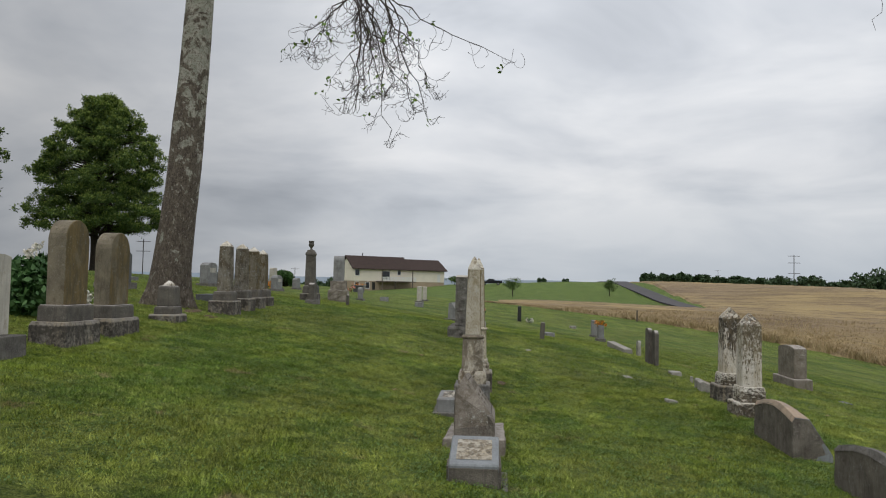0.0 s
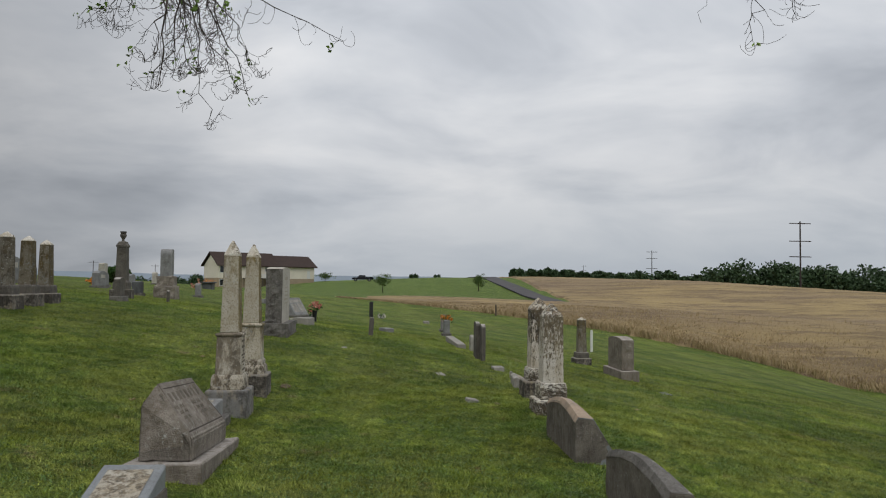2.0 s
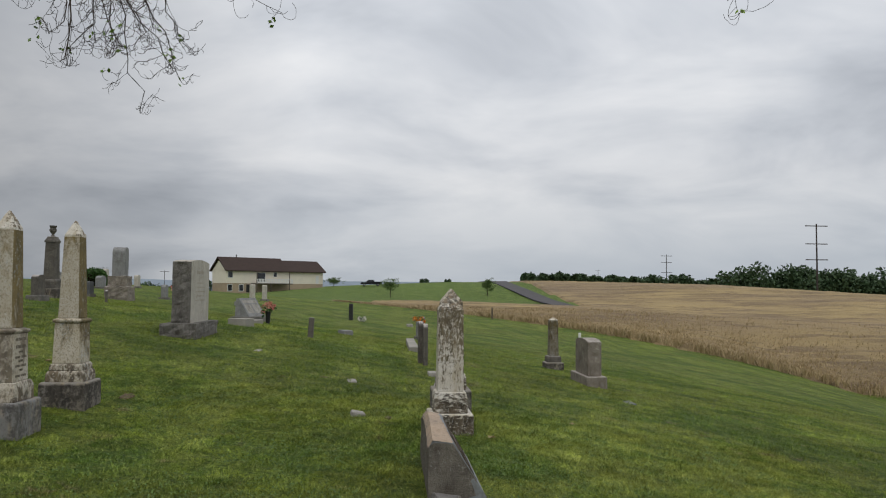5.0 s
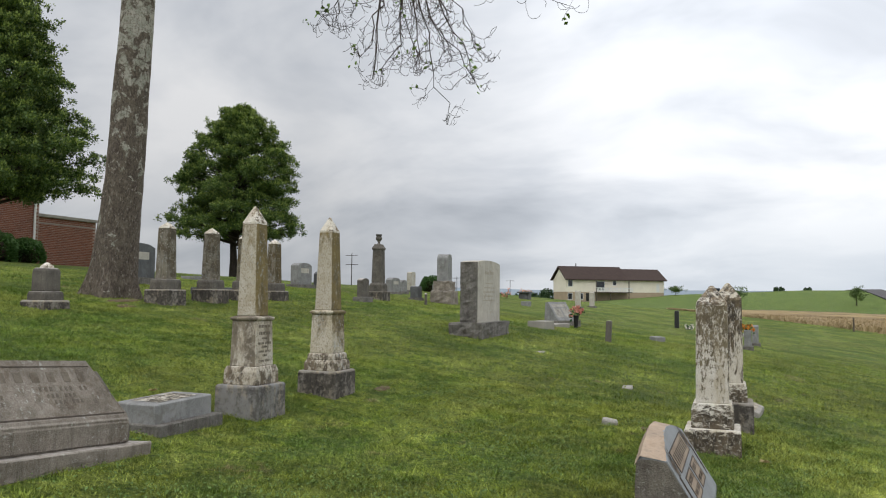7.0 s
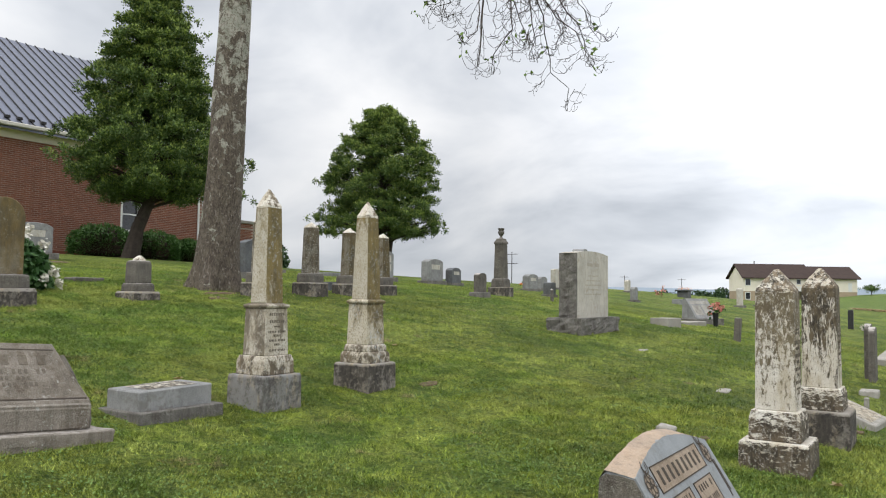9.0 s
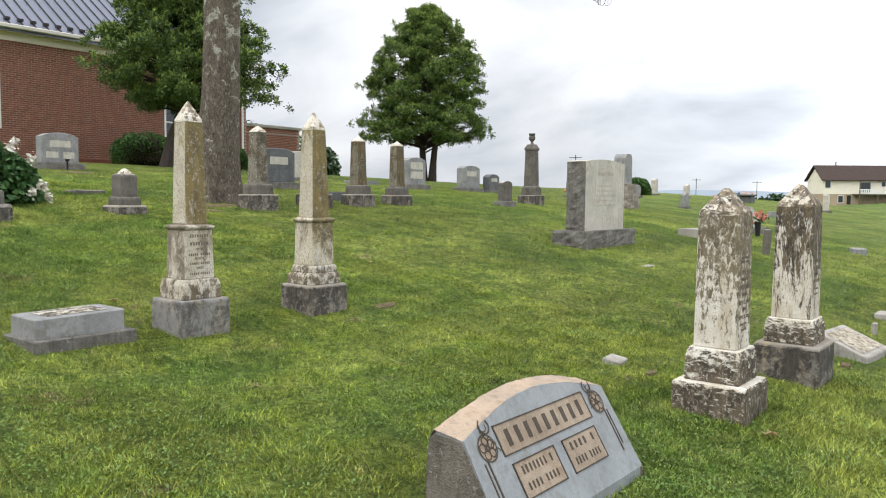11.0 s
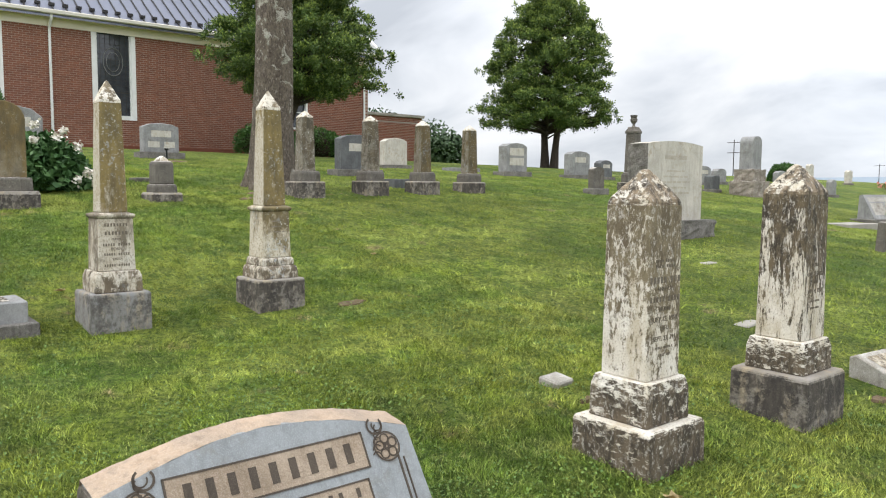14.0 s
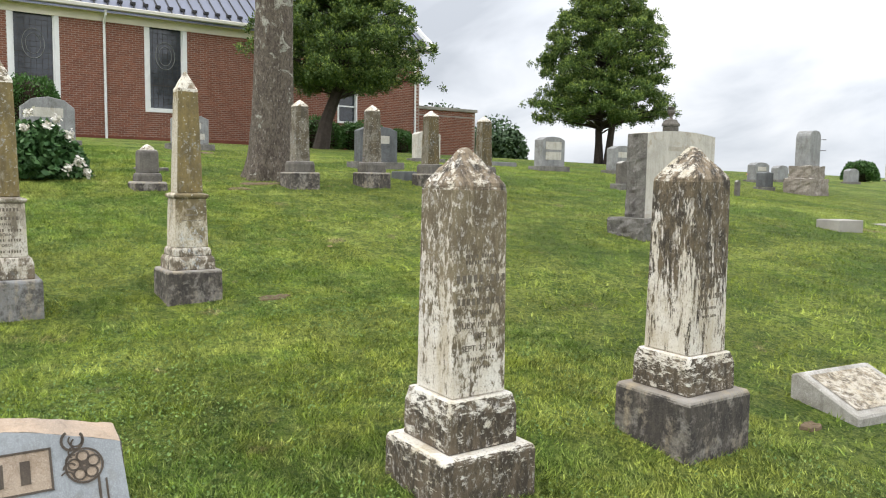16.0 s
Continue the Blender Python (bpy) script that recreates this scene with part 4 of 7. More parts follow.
obelisk("obelisk", 7.35, 23.1, dict(base=(0.20, 0.48), plinth=[(0.16, 0.37)], shaft=(0.94, 0.25, 0.22), point=0.06),
        M_ROW, "slim brown obelisk on a stepped base at the lower slope", "", z=-0.87)


def stub(x, y):
    e = thing("broken_obelisk", x, y, "short brown stump of a broken obelisk", "gravestone", z=0.81)
    part("base", loft(bmesh.new(), [(-0.15, 0.225, 0.225), (0.10, 0.222, 0.222), (0.125, 0.205, 0.205)], 0.006), base_dark, e, "wide base with a pale top")
    part("plinth", loft(bmesh.new(), [(0.125, 0.166, 0.166), (0.21, 0.163, 0.163), (0.245, 0.146, 0.146)], 0.006), slate_brown, e)
    part("die", loft(bmesh.new(), [(0.245, 0.134, 0.134), (0.54, 0.130, 0.130), (0.575, 0.108, 0.108)], 0.012), slate_brown, e)
    part("cap", roughen(lathe(bmesh.new(), [(0.095, 0.57), (0.085, 0.60), (0.045, 0.635), (0.01, 0.65)], 10), 0.012, 2, 3.0), marble_tip, e, "pale lichened cap")


stub(-5.22, 11.95)


def tablet(name, x, y, width, thick, die_h, steps, mats, label, group="", z=None, arch=0.5, rz=0.0, letters=0, cat="gravestone"):
    """Upright tablet with a rounded head; its wide face looks along +x. steps: (height, width y, depth x) from the ground."""
    e = thing(name, x, y, label, cat, group, rz, z)
    t = 0.0
    for i, (h, w, d) in enumerate(steps):
        part("base" if i == 0 else "plinth", loft(bmesh.new(), [(t - (0.15 if i == 0 else 0), d / 2, w / 2), (t + h * 0.86, d / 2 * 0.98, w / 2 * 0.985), (t + h, d / 2 * 0.90, w / 2 * 0.94)], 0.006), mats[min(i, 1)], e)
        t += h
    if not steps:
        t = -0.12
    bm = bmesh.new()
    n = 12
    rise = arch * width / 2
    outline = [(-width / 2, t), (width / 2, t)]
    outline += [(width / 2 * math.cos(math.pi * k / n), t + die_h - rise + rise * math.sin(math.pi * k / n)) for k in range(n + 1)]
    a = [bm.verts.new((-thick / 2, p, q)) for p, q in outline]
    b = [bm.verts.new((thick / 2, p, q)) for p, q in outline]
    bm.faces.new(a), bm.faces.new(b[::-1])
    m = len(outline)
    for i in range(m):
        bm.faces.new((a[i], b[i], b[(i + 1) % m], a[(i + 1) % m]))
    bmesh.ops.bevel(bm, geom=[ed for ed in bm.edges if abs(ed.verts[0].co.x - ed.verts[1].co.x) < 1e-4], offset=0.008, segments=1, affect="EDGES")
    part("tablet", bm, mats[-1], e)
    if letters:
        lettering(e, [t + die_h * (0.72 - 0.09 * k) for k in range(letters)], thick / 2 + 0.001, -width * 0.32, width * 0.32, seed=int(y * 7), rough_h=0.03)
    return e


M_BROWN = (base_dark, slate_brown, brownstone)
tablet("gravestone", -5.05, 8.74, 0.50, 0.22, 1.00, [(0.33, 0.76, 0.46), (0.19, 0.61, 0.35)], M_BROWN, "tall ochre-brown round-headed tablet on a stepped base", "brown tablets", z=0.64, arch=0.9)
tablet("gravestone", -5.12, 9.92, 0.50, 0.22, 0.96, [(0.30, 0.76, 0.46), (0.17, 0.61, 0.35)], M_BROWN, "tall ochre-brown round-headed tablet on a stepped base", "brown tablets", z=0.66, arch=0.9)


def big_slab():
    e = thing("gravestone", -0.72, 17.78, "large pale granite monument with rock-faced ends", "gravestone", z=0.22)
    part("base", roughen(boxed(-0.31, 0.31, -0.86, 0.86, -0.2, 0.35, bevel=0), 0.05, 13, 2.0, lambda c: c.z > 0.34), granite_rough, e, "rock-faced grey granite base")
    # the head is a flat arch; the ends and back are split rock, the face is smooth
    bm = bmesh.new()
    ny, nz = 26, 24

    def head(y):
        return 1.455 + 0.05 * (1 - (y / 0.69) ** 2)

    for x in (-0.165, 0.165):
        grid = [[bm.verts.new((x, -0.69 + 1.38 * j / ny, 0.35 + (head(-0.69 + 1.38 * j / ny) - 0.35) * i / nz)) for j in range(ny + 1)] for i in range(nz + 1)]
        for i in range(nz):
            for j in range(ny):
                bm.faces.new((grid[i][j], grid[i][j + 1], grid[i + 1][j + 1], grid[i + 1][j]))
        if x < 0:
            back_grid = grid
    nd = 8
    rim_b = [r_[0] for r_ in back_grid] + back_grid[nz][1:] + [back_grid[i][ny] for i in range(nz - 1, -1, -1)]
    rim_f = [r_[0] for r_ in grid] + grid[nz][1:] + [grid[i][ny] for i in range(nz - 1, -1, -1)]
    layers = [rim_b] + [[bm.verts.new(p.co.lerp(q.co, k / nd)) for p, q in zip(rim_b, rim_f)] for k in range(1, nd)] + [rim_f]
    for a, b in zip(layers, layers[1:]):
        for i in range(len(a) - 1):
            bm.faces.new((a[i], a[i + 1], b[i + 1], b[i]))
    rough_m, smooth_m = granite_rough, granite_light
    for v in bm.verts:
        c = v.co.copy()
        if c.x < 0.16 and abs(c.y) > 0.6895 and c.z > 0.36:
            k = noise.noise(c * 7.0) + 0.6 * noise.noise(c * 17.0) + 0.35
            v.co.y += math.copysign(0.028 * k, c.y)
        elif c.x < 0.16 and c.z > head(c.y) - 0.002:
            v.co.z += 0.008 * noise.noise(c * 16.0)
    die = part("die", bm, smooth_m, e, "pale inscribed face with rock-faced ends")
    die.data.materials.append(rough_m)
    for f in die.data.polygons:
        f.material_index = 1 if (abs(f.normal.y) > 0.35 or f.center.x < -0.16) else 0
    faint = stone("faint_lettering", (0.40, 0.368, 0.305), (0.31, 0.285, 0.235), (0.48, 0.45, 0.39), bumps=0.1)
    lettering(e, [1.24], 0.1655, -0.42, 0.42, rough_h=0.075, seed=5, mat=faint)
    lettering(e, [1.06, 0.98, 0.90, 0.82, 0.74], 0.1655, -0.40, 0.40, rough_h=0.035, seed=6, mat=faint)


big_slab()


stone_back = stone("brown_rock_face", (0.195, 0.172, 0.142), (0.078, 0.067, 0.054), (0.34, 0.31, 0.27), bumps=1.0, lichen=0.5)


def slant_stone(x, y0, y1, z, label, front=granite_blue, edge=rust_edge):
    """Low stone with an arched top and a face that leans back; the face looks along +x."""
    e = thing("gravestone", x, (y0 + y1) / 2, label, "gravestone", "low slanted stones", z=z)
    w = (y1 - y0) / 2
    n = 14
    bm = bmesh.new()
    rings = []
    for k in range(n + 1):
        s = -1 + 2 * k / n
        top = 0.40 + 0.11 * math.cos(s * 1.45)
        rings.append([bm.verts.new(p) for p in ((0, s * w, -0.2), (0.0, s * w, top - 0.03), (0.03, s * w, top), (0.413 - (top - 0.032) * 0.62, s * w, top - 0.012),
                                                (0.413, s * w * 1.03, 0.02), (0.433, s * w * 1.03, -0.2))])
    for a, b in zip(rings, rings[1:]):
        for i in range(6):
            bm.faces.new((a[i], a[(i + 1) % 6], b[(i + 1) % 6], b[i]))
    bm.faces.new(rings[0][::-1]), bm.faces.new(rings[-1])
    part("body", bm, front, e, "smooth blue-grey leaning face")
    bm = bmesh.new()
    for k in range(n):
        s0, s1 = -1 + 2 * k / n, -1 + 2 * (k + 1) / n
        q = []
        for s in (s0, s1):
            top = 0.40 + 0.11 * math.cos(s * 1.45)
            q.append([(-0.012, s * w * 1.01, top - 0.05), (0.02, s * w * 1.01, top + 0.006), (0.411 - (top - 0.032) * 0.62, s * w * 1.004, top - 0.0125)])
        for i in range(2):
            bm.faces.new([bm.verts.new(c) for c in (q[0][i], q[0][i + 1], q[1][i + 1], q[1][i])])
    bmesh.ops.remove_doubles(bm, verts=bm.verts, dist=1e-4)
    bmesh.ops.subdivide_edges(bm, edges=list(bm.edges), cuts=2, use_grid_fill=True)
    for v in bm.verts:
        v.co.z += 0.004 * noise.noise(v.co * 22) + 0.0015
        v.co.x += 0.007 * noise.noise(v.co * 19 + Vector((4, 0, 0)))
    back = bmesh.new()
    low = [back.verts.new((-0.004, (-1 + 2 * k / n) * w, -0.2)) for k in range(n + 1)]
    high = [back.verts.new((-0.004, (-1 + 2 * k / n) * w, 0.365 + 0.11 * math.cos((-1 + 2 * k / n) * 1.45))) for k in range(n + 1)]
    for k in range(n):
        back.faces.new((low[k], low[k + 1], high[k + 1], high[k]))
    bmesh.ops.solidify(back, geom=list(back.faces), thickness=0.006)
    roughen(back, 0.008, 2, x, lambda c: c.x > -0.002)
    part("back_face", back, stone_back, e, "rough brownish back")
    part("top_edge", bm, edge, e, "chipped rust-stained top edge" if edge is rust_edge else "chipped grey top edge")
    for s in (-1, 1):
        top = 0.40 + 0.11 * math.cos(1.45)
        bm = bmesh.new()
        prism(bm, [(-0.004, -0.2), (-0.004, top - 0.03), (0.03, top - 0.005), (0.411 - (top - 0.032) * 0.62, top - 0.015), (0.413, 0.015), (0.433, -0.2)], s * w * 1.0 - 0.012, s * w * 1.0 + 0.012)
        part("end_face", roughen(bm, 0.016, 4, 3.0 + s), stone_back, e, "rock-faced end")
    # face: a frame of leaning axes, u along y, v up the slope
    top = 0.50
    foot, head = Vector((0.413, 0, 0.02)), Vector((0.413 - (top - 0.032) * 0.62, 0, top - 0.012))
    up = (head - foot)
    length = up.length
    up.normalize()
    out = Vector((0, 1, 0)).cross(up) * -1
    out = out if out.x > 0 else -out

    def on_face(bm, u0, u1, v0, v1, lift, deep=0.006):
        c = [foot + Vector((0, u, 0)) + up * (v * length) for u, v in ((u0, v0), (u1, v0), (u1, v1), (u0, v1))]
        lo = [bm.verts.new(p - out * deep) for p in c]
        hi = [bm.verts.new(p + out * lift) for p in c]
        bm.faces.new(hi)
        for i in range(4):
            bm.faces.new((lo[i], lo[(i + 1) % 4], hi[(i + 1) % 4], hi[i]))

    def panel(u0, u1, v0, v1, rows, name):
        bm = bmesh.new()
        on_face(bm, u0, u1, v0, v1, 0.002)
        p = part(name, bm, bronze_panel, e, "brown sunk lettering panel")
        bm = bmesh.new()
        t = 0.012
        for a in ((u0, u1, v0, v0 + t), (u0, u1, v1 - t, v1), (u0, u0 + t * 0.6, v0, v1), (u1 - t * 0.6, u1, v0, v1)):
            on_face(bm, *a, 0.0045)
        part("border", bm, cut_letters, p)
        for va, vb, words in rows:
            unit = (u1 - u0 - 0.08) / (sum(words) + 0.8 * (len(words) - 1))
            ua = u0 + 0.04
            for letters in words:
                for k in range(letters):
                    bm = bmesh.new()
                    on_face(bm, ua + unit * 0.30, ua + unit * 0.68, va, vb, 0.004)
                    ua += unit
                    part("lettering_bar", bm, cut_letters, p)
                ua += unit * 0.8
        return p

    panel(-w * 0.66, w * 0.64, 0.585, 0.845, [(0.645, 0.785, (9,))], "name_panel")
    panel(-w * 0.62, -w * 0.06, 0.22, 0.52, [(0.41, 0.475, (7, 1)), (0.28, 0.34, (4, 4))], "side_panel")
    panel(w * 0.06, w * 0.60, 0.22, 0.52, [(0.41, 0.475, (4, 1)), (0.28, 0.34, (4, 4))], "side_panel")
    def arc(bm, cu, cv, r, a0, a1, wide, n=14):
        ring = []
        for k in range(n + 1):
            a = radians(a0 + (a1 - a0) * k / n)
            ring.append([foot + Vector((0, cu + q * math.cos(a), 0)) + up * (cv * length + q * math.sin(a)) + out * 0.004 for q in (r - wide / 2, r + wide / 2)])
        for p, q in zip(ring, ring[1:]):
            bm.faces.new([bm.verts.new(c) for c in (p[0], p[1], q[1], q[0])])

    for s in (-1, 1):
        cu, cv = s * w * 0.80, 0.70
        bm = bmesh.new()
        arc(bm, cu, cv, 0.027, 0, 360, 0.052, 20)
        for v in bm.verts:
            v.co -= out * 0.002
        part("flower_ground", bm, bronze_panel, e, "brown sunk ground of the carving")
        bm = bmesh.new()
        arc(bm, cu, cv, 0.058, 0, 360, 0.007, 22)
        for k in range(5):
            a = k * 2 * math.pi / 5 + 0.4
            arc(bm, cu + 0.032 * math.cos(a), cv + 0.032 * math.sin(a) / length, 0.019, 0, 360, 0.007, 10)
        arc(bm, cu, cv, 0.009, 0, 360, 0.010, 8)
        arc(bm, cu - s * 0.03, cv + 0.165, 0.034, 120, 400, 0.009, 14)
        arc(bm, cu - s * 0.02, cv + 0.165, 0.022, 140, 380, 0.006, 12)
        for k in range(5):
            arc(bm, cu - s * 0.055 + 0.01 * k * s, cv - 0.06 + 0.05 * k, 0.02, 30 * k, 30 * k + 150, 0.006, 7)
        part("flower_carving", bm, cut_letters, e, "carved flower in the corner")
        bm = bmesh.new()
        on_face(bm, s * w * 0.86, s * w * 0.86 + 0.008, 0.20, 0.62, 0.004)
        on_face(bm, s * w * 0.90, s * w * 0.90 + 0.006, 0.26, 0.60, 0.004)
        part("stem_carving", bm, cut_letters, e)
    return e


slant_stone(3.27, 8.66, 9.87, -0.305, "low grey granite stone with a leaning inscribed face")
slant_stone(3.20, 6.16, 7.44, -0.36, "low weathered stone with a leaning face, seen end on", front=granite_old, edge=granite_rough)


def desk_stone():
    """Desk-shaped stone: a leaning face with a raised arched head line, on a moulded step and a long pitted base."""
    e = thing("gravestone", -0.13, 7.3, "brownish grey slanted desk-shaped stone on a long low base", "gravestone", z=-0.09)
    e.matrix_world = pose(-0.15, 7.36, -0.088, -4.5, 0, 0)
    part("base", roughen(boxed(-0.27, 0.27, -0.72, 0.76, -0.15, 0.19, bevel=0.01), 0.014, 5, 1.0), granite_old, e, "pitted lichened base slab")
    bm = bmesh.new()
    prism(bm, [(-0.26, 0.19), (-0.26, 0.58), (-0.18, 0.69), (-0.10, 0.73), (0.15, 0.375), (0.165, 0.36), (0.18, 0.335), (0.18, 0.19)], -0.62, 0.64)
    for v in bm.verts:
        v.co.x = 0.18 - (0.18 - v.co.x) * (0.82 if v.co.x < -0.11 else 1.0)
        if v.co.z > 0.6:
            v.co.y *= 0.80
            v.co.y -= 0.03
    bmesh.ops.bevel(bm, geom=list(bm.edges), offset=0.012, segments=2, affect="EDGES")
    part("body", bm, granite_old, e, "brownish grey granite body with pitted face")
    for s_ in (-1, 1):
        bm = bmesh.new()
        ya = -0.625 if s_ < 0 else 0.625
        prism(bm, [(-0.178, 0.20), (-0.178, 0.55), (-0.12, 0.62), (-0.07, 0.64), (0.15, 0.34), (0.172, 0.30), (0.172, 0.20)], ya - 0.012, ya + 0.012)
        for v in bm.verts:
            if v.co.z > 0.5:
                v.co.y -= s_ * 0.09
        part("end_face", roughen(bm, 0.020, 7, 7.0 + s_), stone_back, e, "rock-faced end")
    d = Vector((0.25, 0, -0.355)).normalized()
    o = Vector((0.355, 0, 0.25)).normalized()

    def bar(ya, yb, v0, h, name, mat, lift=0.003, label=""):
        bm = bmesh.new()
        p = Vector((-0.10, ya, 0.73)) + d * v0
        w = Vector((0, yb - ya, 0))
        q = [c + o * lift for c in (p, p + w, p + w + d * h, p + d * h)]
        lo = [bm.verts.new(c - o * 0.01) for c in q]
        hi = [bm.verts.new(c) for c in q]
        bm.faces.new(hi)
        for i in range(4):
            bm.faces.new((lo[i], lo[(i + 1) % 4], hi[(i + 1) % 4], hi[i]))
        part(name, bm, mat, e, label)

    bar(-0.50, 0.47, 0.055, 0.008, "head_line", cut_letters, 0.002, "dark cut line under the head")
    for v0, h, words in ((0.10, 0.07, ((-0.48, 8),)), (0.205, 0.030, ((-0.52, 8), (0.02, 10))), (0.255, 0.026, ((-0.46, 7), (0.06, 8))), (0.30, 0.026, ((-0.44, 6), (0.10, 7)))):
        for y0, n in words:
            for k in range(n):
                w = h * (0.95 if h < 0.05 else 1.25)
                if h < 0.05 and k % 4 == 3:
                    continue
                bar(y0 + k * w * 1.35, y0 + k * w * 1.35 + w * 0.62, v0, h, "lettering_bar", mid_letters, 0.002)
    bar(-0.60, 0.63, 0.415, 0.012, "foot_line", cut_letters, 0.002)


desk_stone()


def bevel_marker(x, y, lx, ly, z, h0, h1, mats, label, cat="grave marker", inset=True, rz=0.0):
    """Low block whose top leans from h0 at the near edge (-y) to h1 at the far edge."""
    e = thing("grave_marker", x, y, label, cat, rz=rz, z=z)
    part("base", boxed(-lx / 2 - 0.05, lx / 2 + 0.07, -ly / 2 - 0.04, ly / 2 + 0.06, -0.15, h0 * 0.45, bevel=0.008), mats[0], e)
    bm = bmesh.new()
    vs = [bm.verts.new(p) for p in ((-lx / 2, -ly / 2, h0 * 0.4), (lx / 2, -ly / 2, h0 * 0.4), (lx / 2, ly / 2, h0 * 0.4), (-lx / 2, ly / 2, h0 * 0.4),
                                    (-lx / 2, -ly / 2, h0), (lx / 2, -ly / 2, h0), (lx / 2, ly / 2, h1), (-lx / 2, ly / 2, h1))]
    for q in ((0, 3, 2, 1), (4, 5, 6, 7), (0, 1, 5, 4), (1, 2, 6, 5), (2, 3, 7, 6), (3, 0, 4, 7)):
        bm.faces.new([vs[i] for i in q])
    bmesh.ops.bevel(bm, geom=list(bm.edges), offset=0.01, segments=1, affect="EDGES")
    part("block", bm, mats[1], e)
    if inset:
        bm = bmesh.new()
        a, b = lx * 0.36, ly * 0.34
        sl = (h1 - h0) / ly
        vs = [bm.verts.new((px, py, (h0 + h1) / 2 + sl * py + 0.004)) for px, py in ((-a, -b), (a, -b), (a, b), (-a, b))]
        bm.faces.new(vs)
        part("panel", bm, mats[2], e, "rough pale sunk panel")
    return e


speckled = crusted("lichen_speckled_panel", 0.0, 1.0, 0.015, climb=0.0, side=0.0, tone=(0.10, 0.085, 0.06), black=(0.045, 0.038, 0.03), clean=(0.55, 0.52, 0.46), stretch=(1.0, 1.0, 1.0), scale=15.0)
stained = crusted("brown_stained_panel", 0.0, 1.0, 0.0, climb=0.0, side=0.0, tone=(0.22, 0.18, 0.125), black=(0.10, 0.082, 0.06), clean=(0.46, 0.43, 0.37), stretch=(1.0, 1.0, 1.0), scale=18.0, soft=0.08)
first = bevel_marker(-0.12, 5.74, 0.36, 0.46, -0.10, 0.30, 0.42, (granite_rough, granite_blue, stained), "low bluish granite marker with a lichened panel")
bm = bmesh.new()
box(bm, -0.176, 0.176, -0.245, -0.226, 0.13, 0.275)
part("front_face", roughen(bm, 0.014, 9, 4.2, lambda c: c.y > -0.23), stone_back, first, "rock-faced brown front")
for sx in (-1, 1):
    bm = bmesh.new()
    box(bm, sx * 0.186 - 0.009, sx * 0.186 + 0.009, -0.22, 0.22, 0.13, 0.285)
    part("end_face", roughen(bm, 0.010, 8, 2.0 + sx), stone_back, first, "rock-faced brown side")
bevel_marker(-0.42, 8.87, 0.40, 0.66, -0.05, 0.265, 0.275, (granite_rough, granite, speckled), "flat-topped grey granite block with a lichened panel")


def headstone(x, y, w, d, h, mats, label, base=None, z=None, rz=0.0, group="", arch=0.10, panels=0, name="gravestone"):
    """Plain upright granite stone, wide face along +x, with a low-arched head and an optional base."""
    e = thing(name, x, y, label, "gravestone", group, rz, z)
    t = -0.12
    if base:
        part("base", roughen(boxed(-base[1] / 2, base[1] / 2, -base[0] / 2, base[0] / 2, -0.15, base[2], bevel=0.01), 0.006, 2, x), mats[0], e)
        t = base[2]
    pts = [(-w / 2, t), (w / 2, t), (w / 2, t + h - arch), (w * 0.3, t + h - arch * 0.25), (0, t + h), (-w * 0.3, t + h - arch * 0.25), (-w / 2, t + h - arch)]
    bm = bmesh.new()
    a = [bm.verts.new((-d / 2, p, q)) for p, q in pts]
    b = [bm.verts.new((d / 2, p, q)) for p, q in pts]
    bm.faces.new(a), bm.faces.new(b[::-1])
    for i in range(len(pts)):
        j = (i + 1) % len(pts)
        bm.faces.new((a[i], b[i], b[j], a[j]))
    bmesh.ops.bevel(bm, geom=list(bm.edges), offset=0.012, segments=1, affect="EDGES")
    part("die", bm, mats[1], e)
    for k in range(panels):
        bm = bmesh.new()
        if panels == 1:
            box(bm, d / 2 - 0.01, d / 2 + 0.004, -w * 0.28, w * 0.28, t + h * 0.52, t + h * 0.74)
        else:
            box(bm, d / 2 - 0.01, d / 2 + 0.004, -w * 0.34, w * 0.34, t + h * (0.56 - 0.34 * k), t + h * (0.82 - 0.34 * k))
        part("panel", bm, granite_light, e, "paler lettering panel")
    return e
G2 = (granite_rough, granite)
GL = (granite_rough, granite_light)
GD = (granite_rough, granite_dark)
headstone(-10.3, 24.1, 0.86, 0.34, 0.84, G2, "grey granite family stone with two pale panels", base=(1.15, 0.5, 0.12), panels=2)
headstone(-10.4, 27.1, 0.92, 0.30, 0.76, G2, "grey granite family stone with one pale panel", base=(1.2, 0.45, 0.10), panels=1)
headstone(-9.1, 17.8, 0.95, 0.30, 0.80, GD, "dark granite stone with a pale name band", base=(1.25, 0.45, 0.14), panels=1)
headstone(-12.3, 21.2, 0.80, 0.28, 0.78, GL, "pale pinkish granite stone", base=(1.05, 0.45, 0.08), panels=0)
family = headstone(-13.95, 15.0, 0.90, 0.30, 0.74, G2, "grey granite stone with three pale lettering panels", base=(1.16, 0.46, 0.14), panels=1)
for y0, y1 in ((-0.34, -0.05), (0.07, 0.34)):
    part("panel", boxed(0.14, 0.1535, y0, y1, 0.26, 0.41, bevel=0), granite_light, family, "paler lettering panel")
headstone(-14.2, 11.75, 1.15, 0.30, 1.00, G2, "grey round-shouldered granite stone behind flowers", base=(1.4, 0.5, 0.12), arch=0.25, panels=1)
headstone(-10.3, 28.3, 0.62, 0.28, 0.55, GD, "small dark granite stone", base=(0.8, 0.4, 0.08), panels=1)
headstone(-5.02, 7.22, 0.50, 0.22, 0.82, GL, "pale worn tablet on a crumbling base", base=(0.75, 0.45, 0.20), arch=0.02)
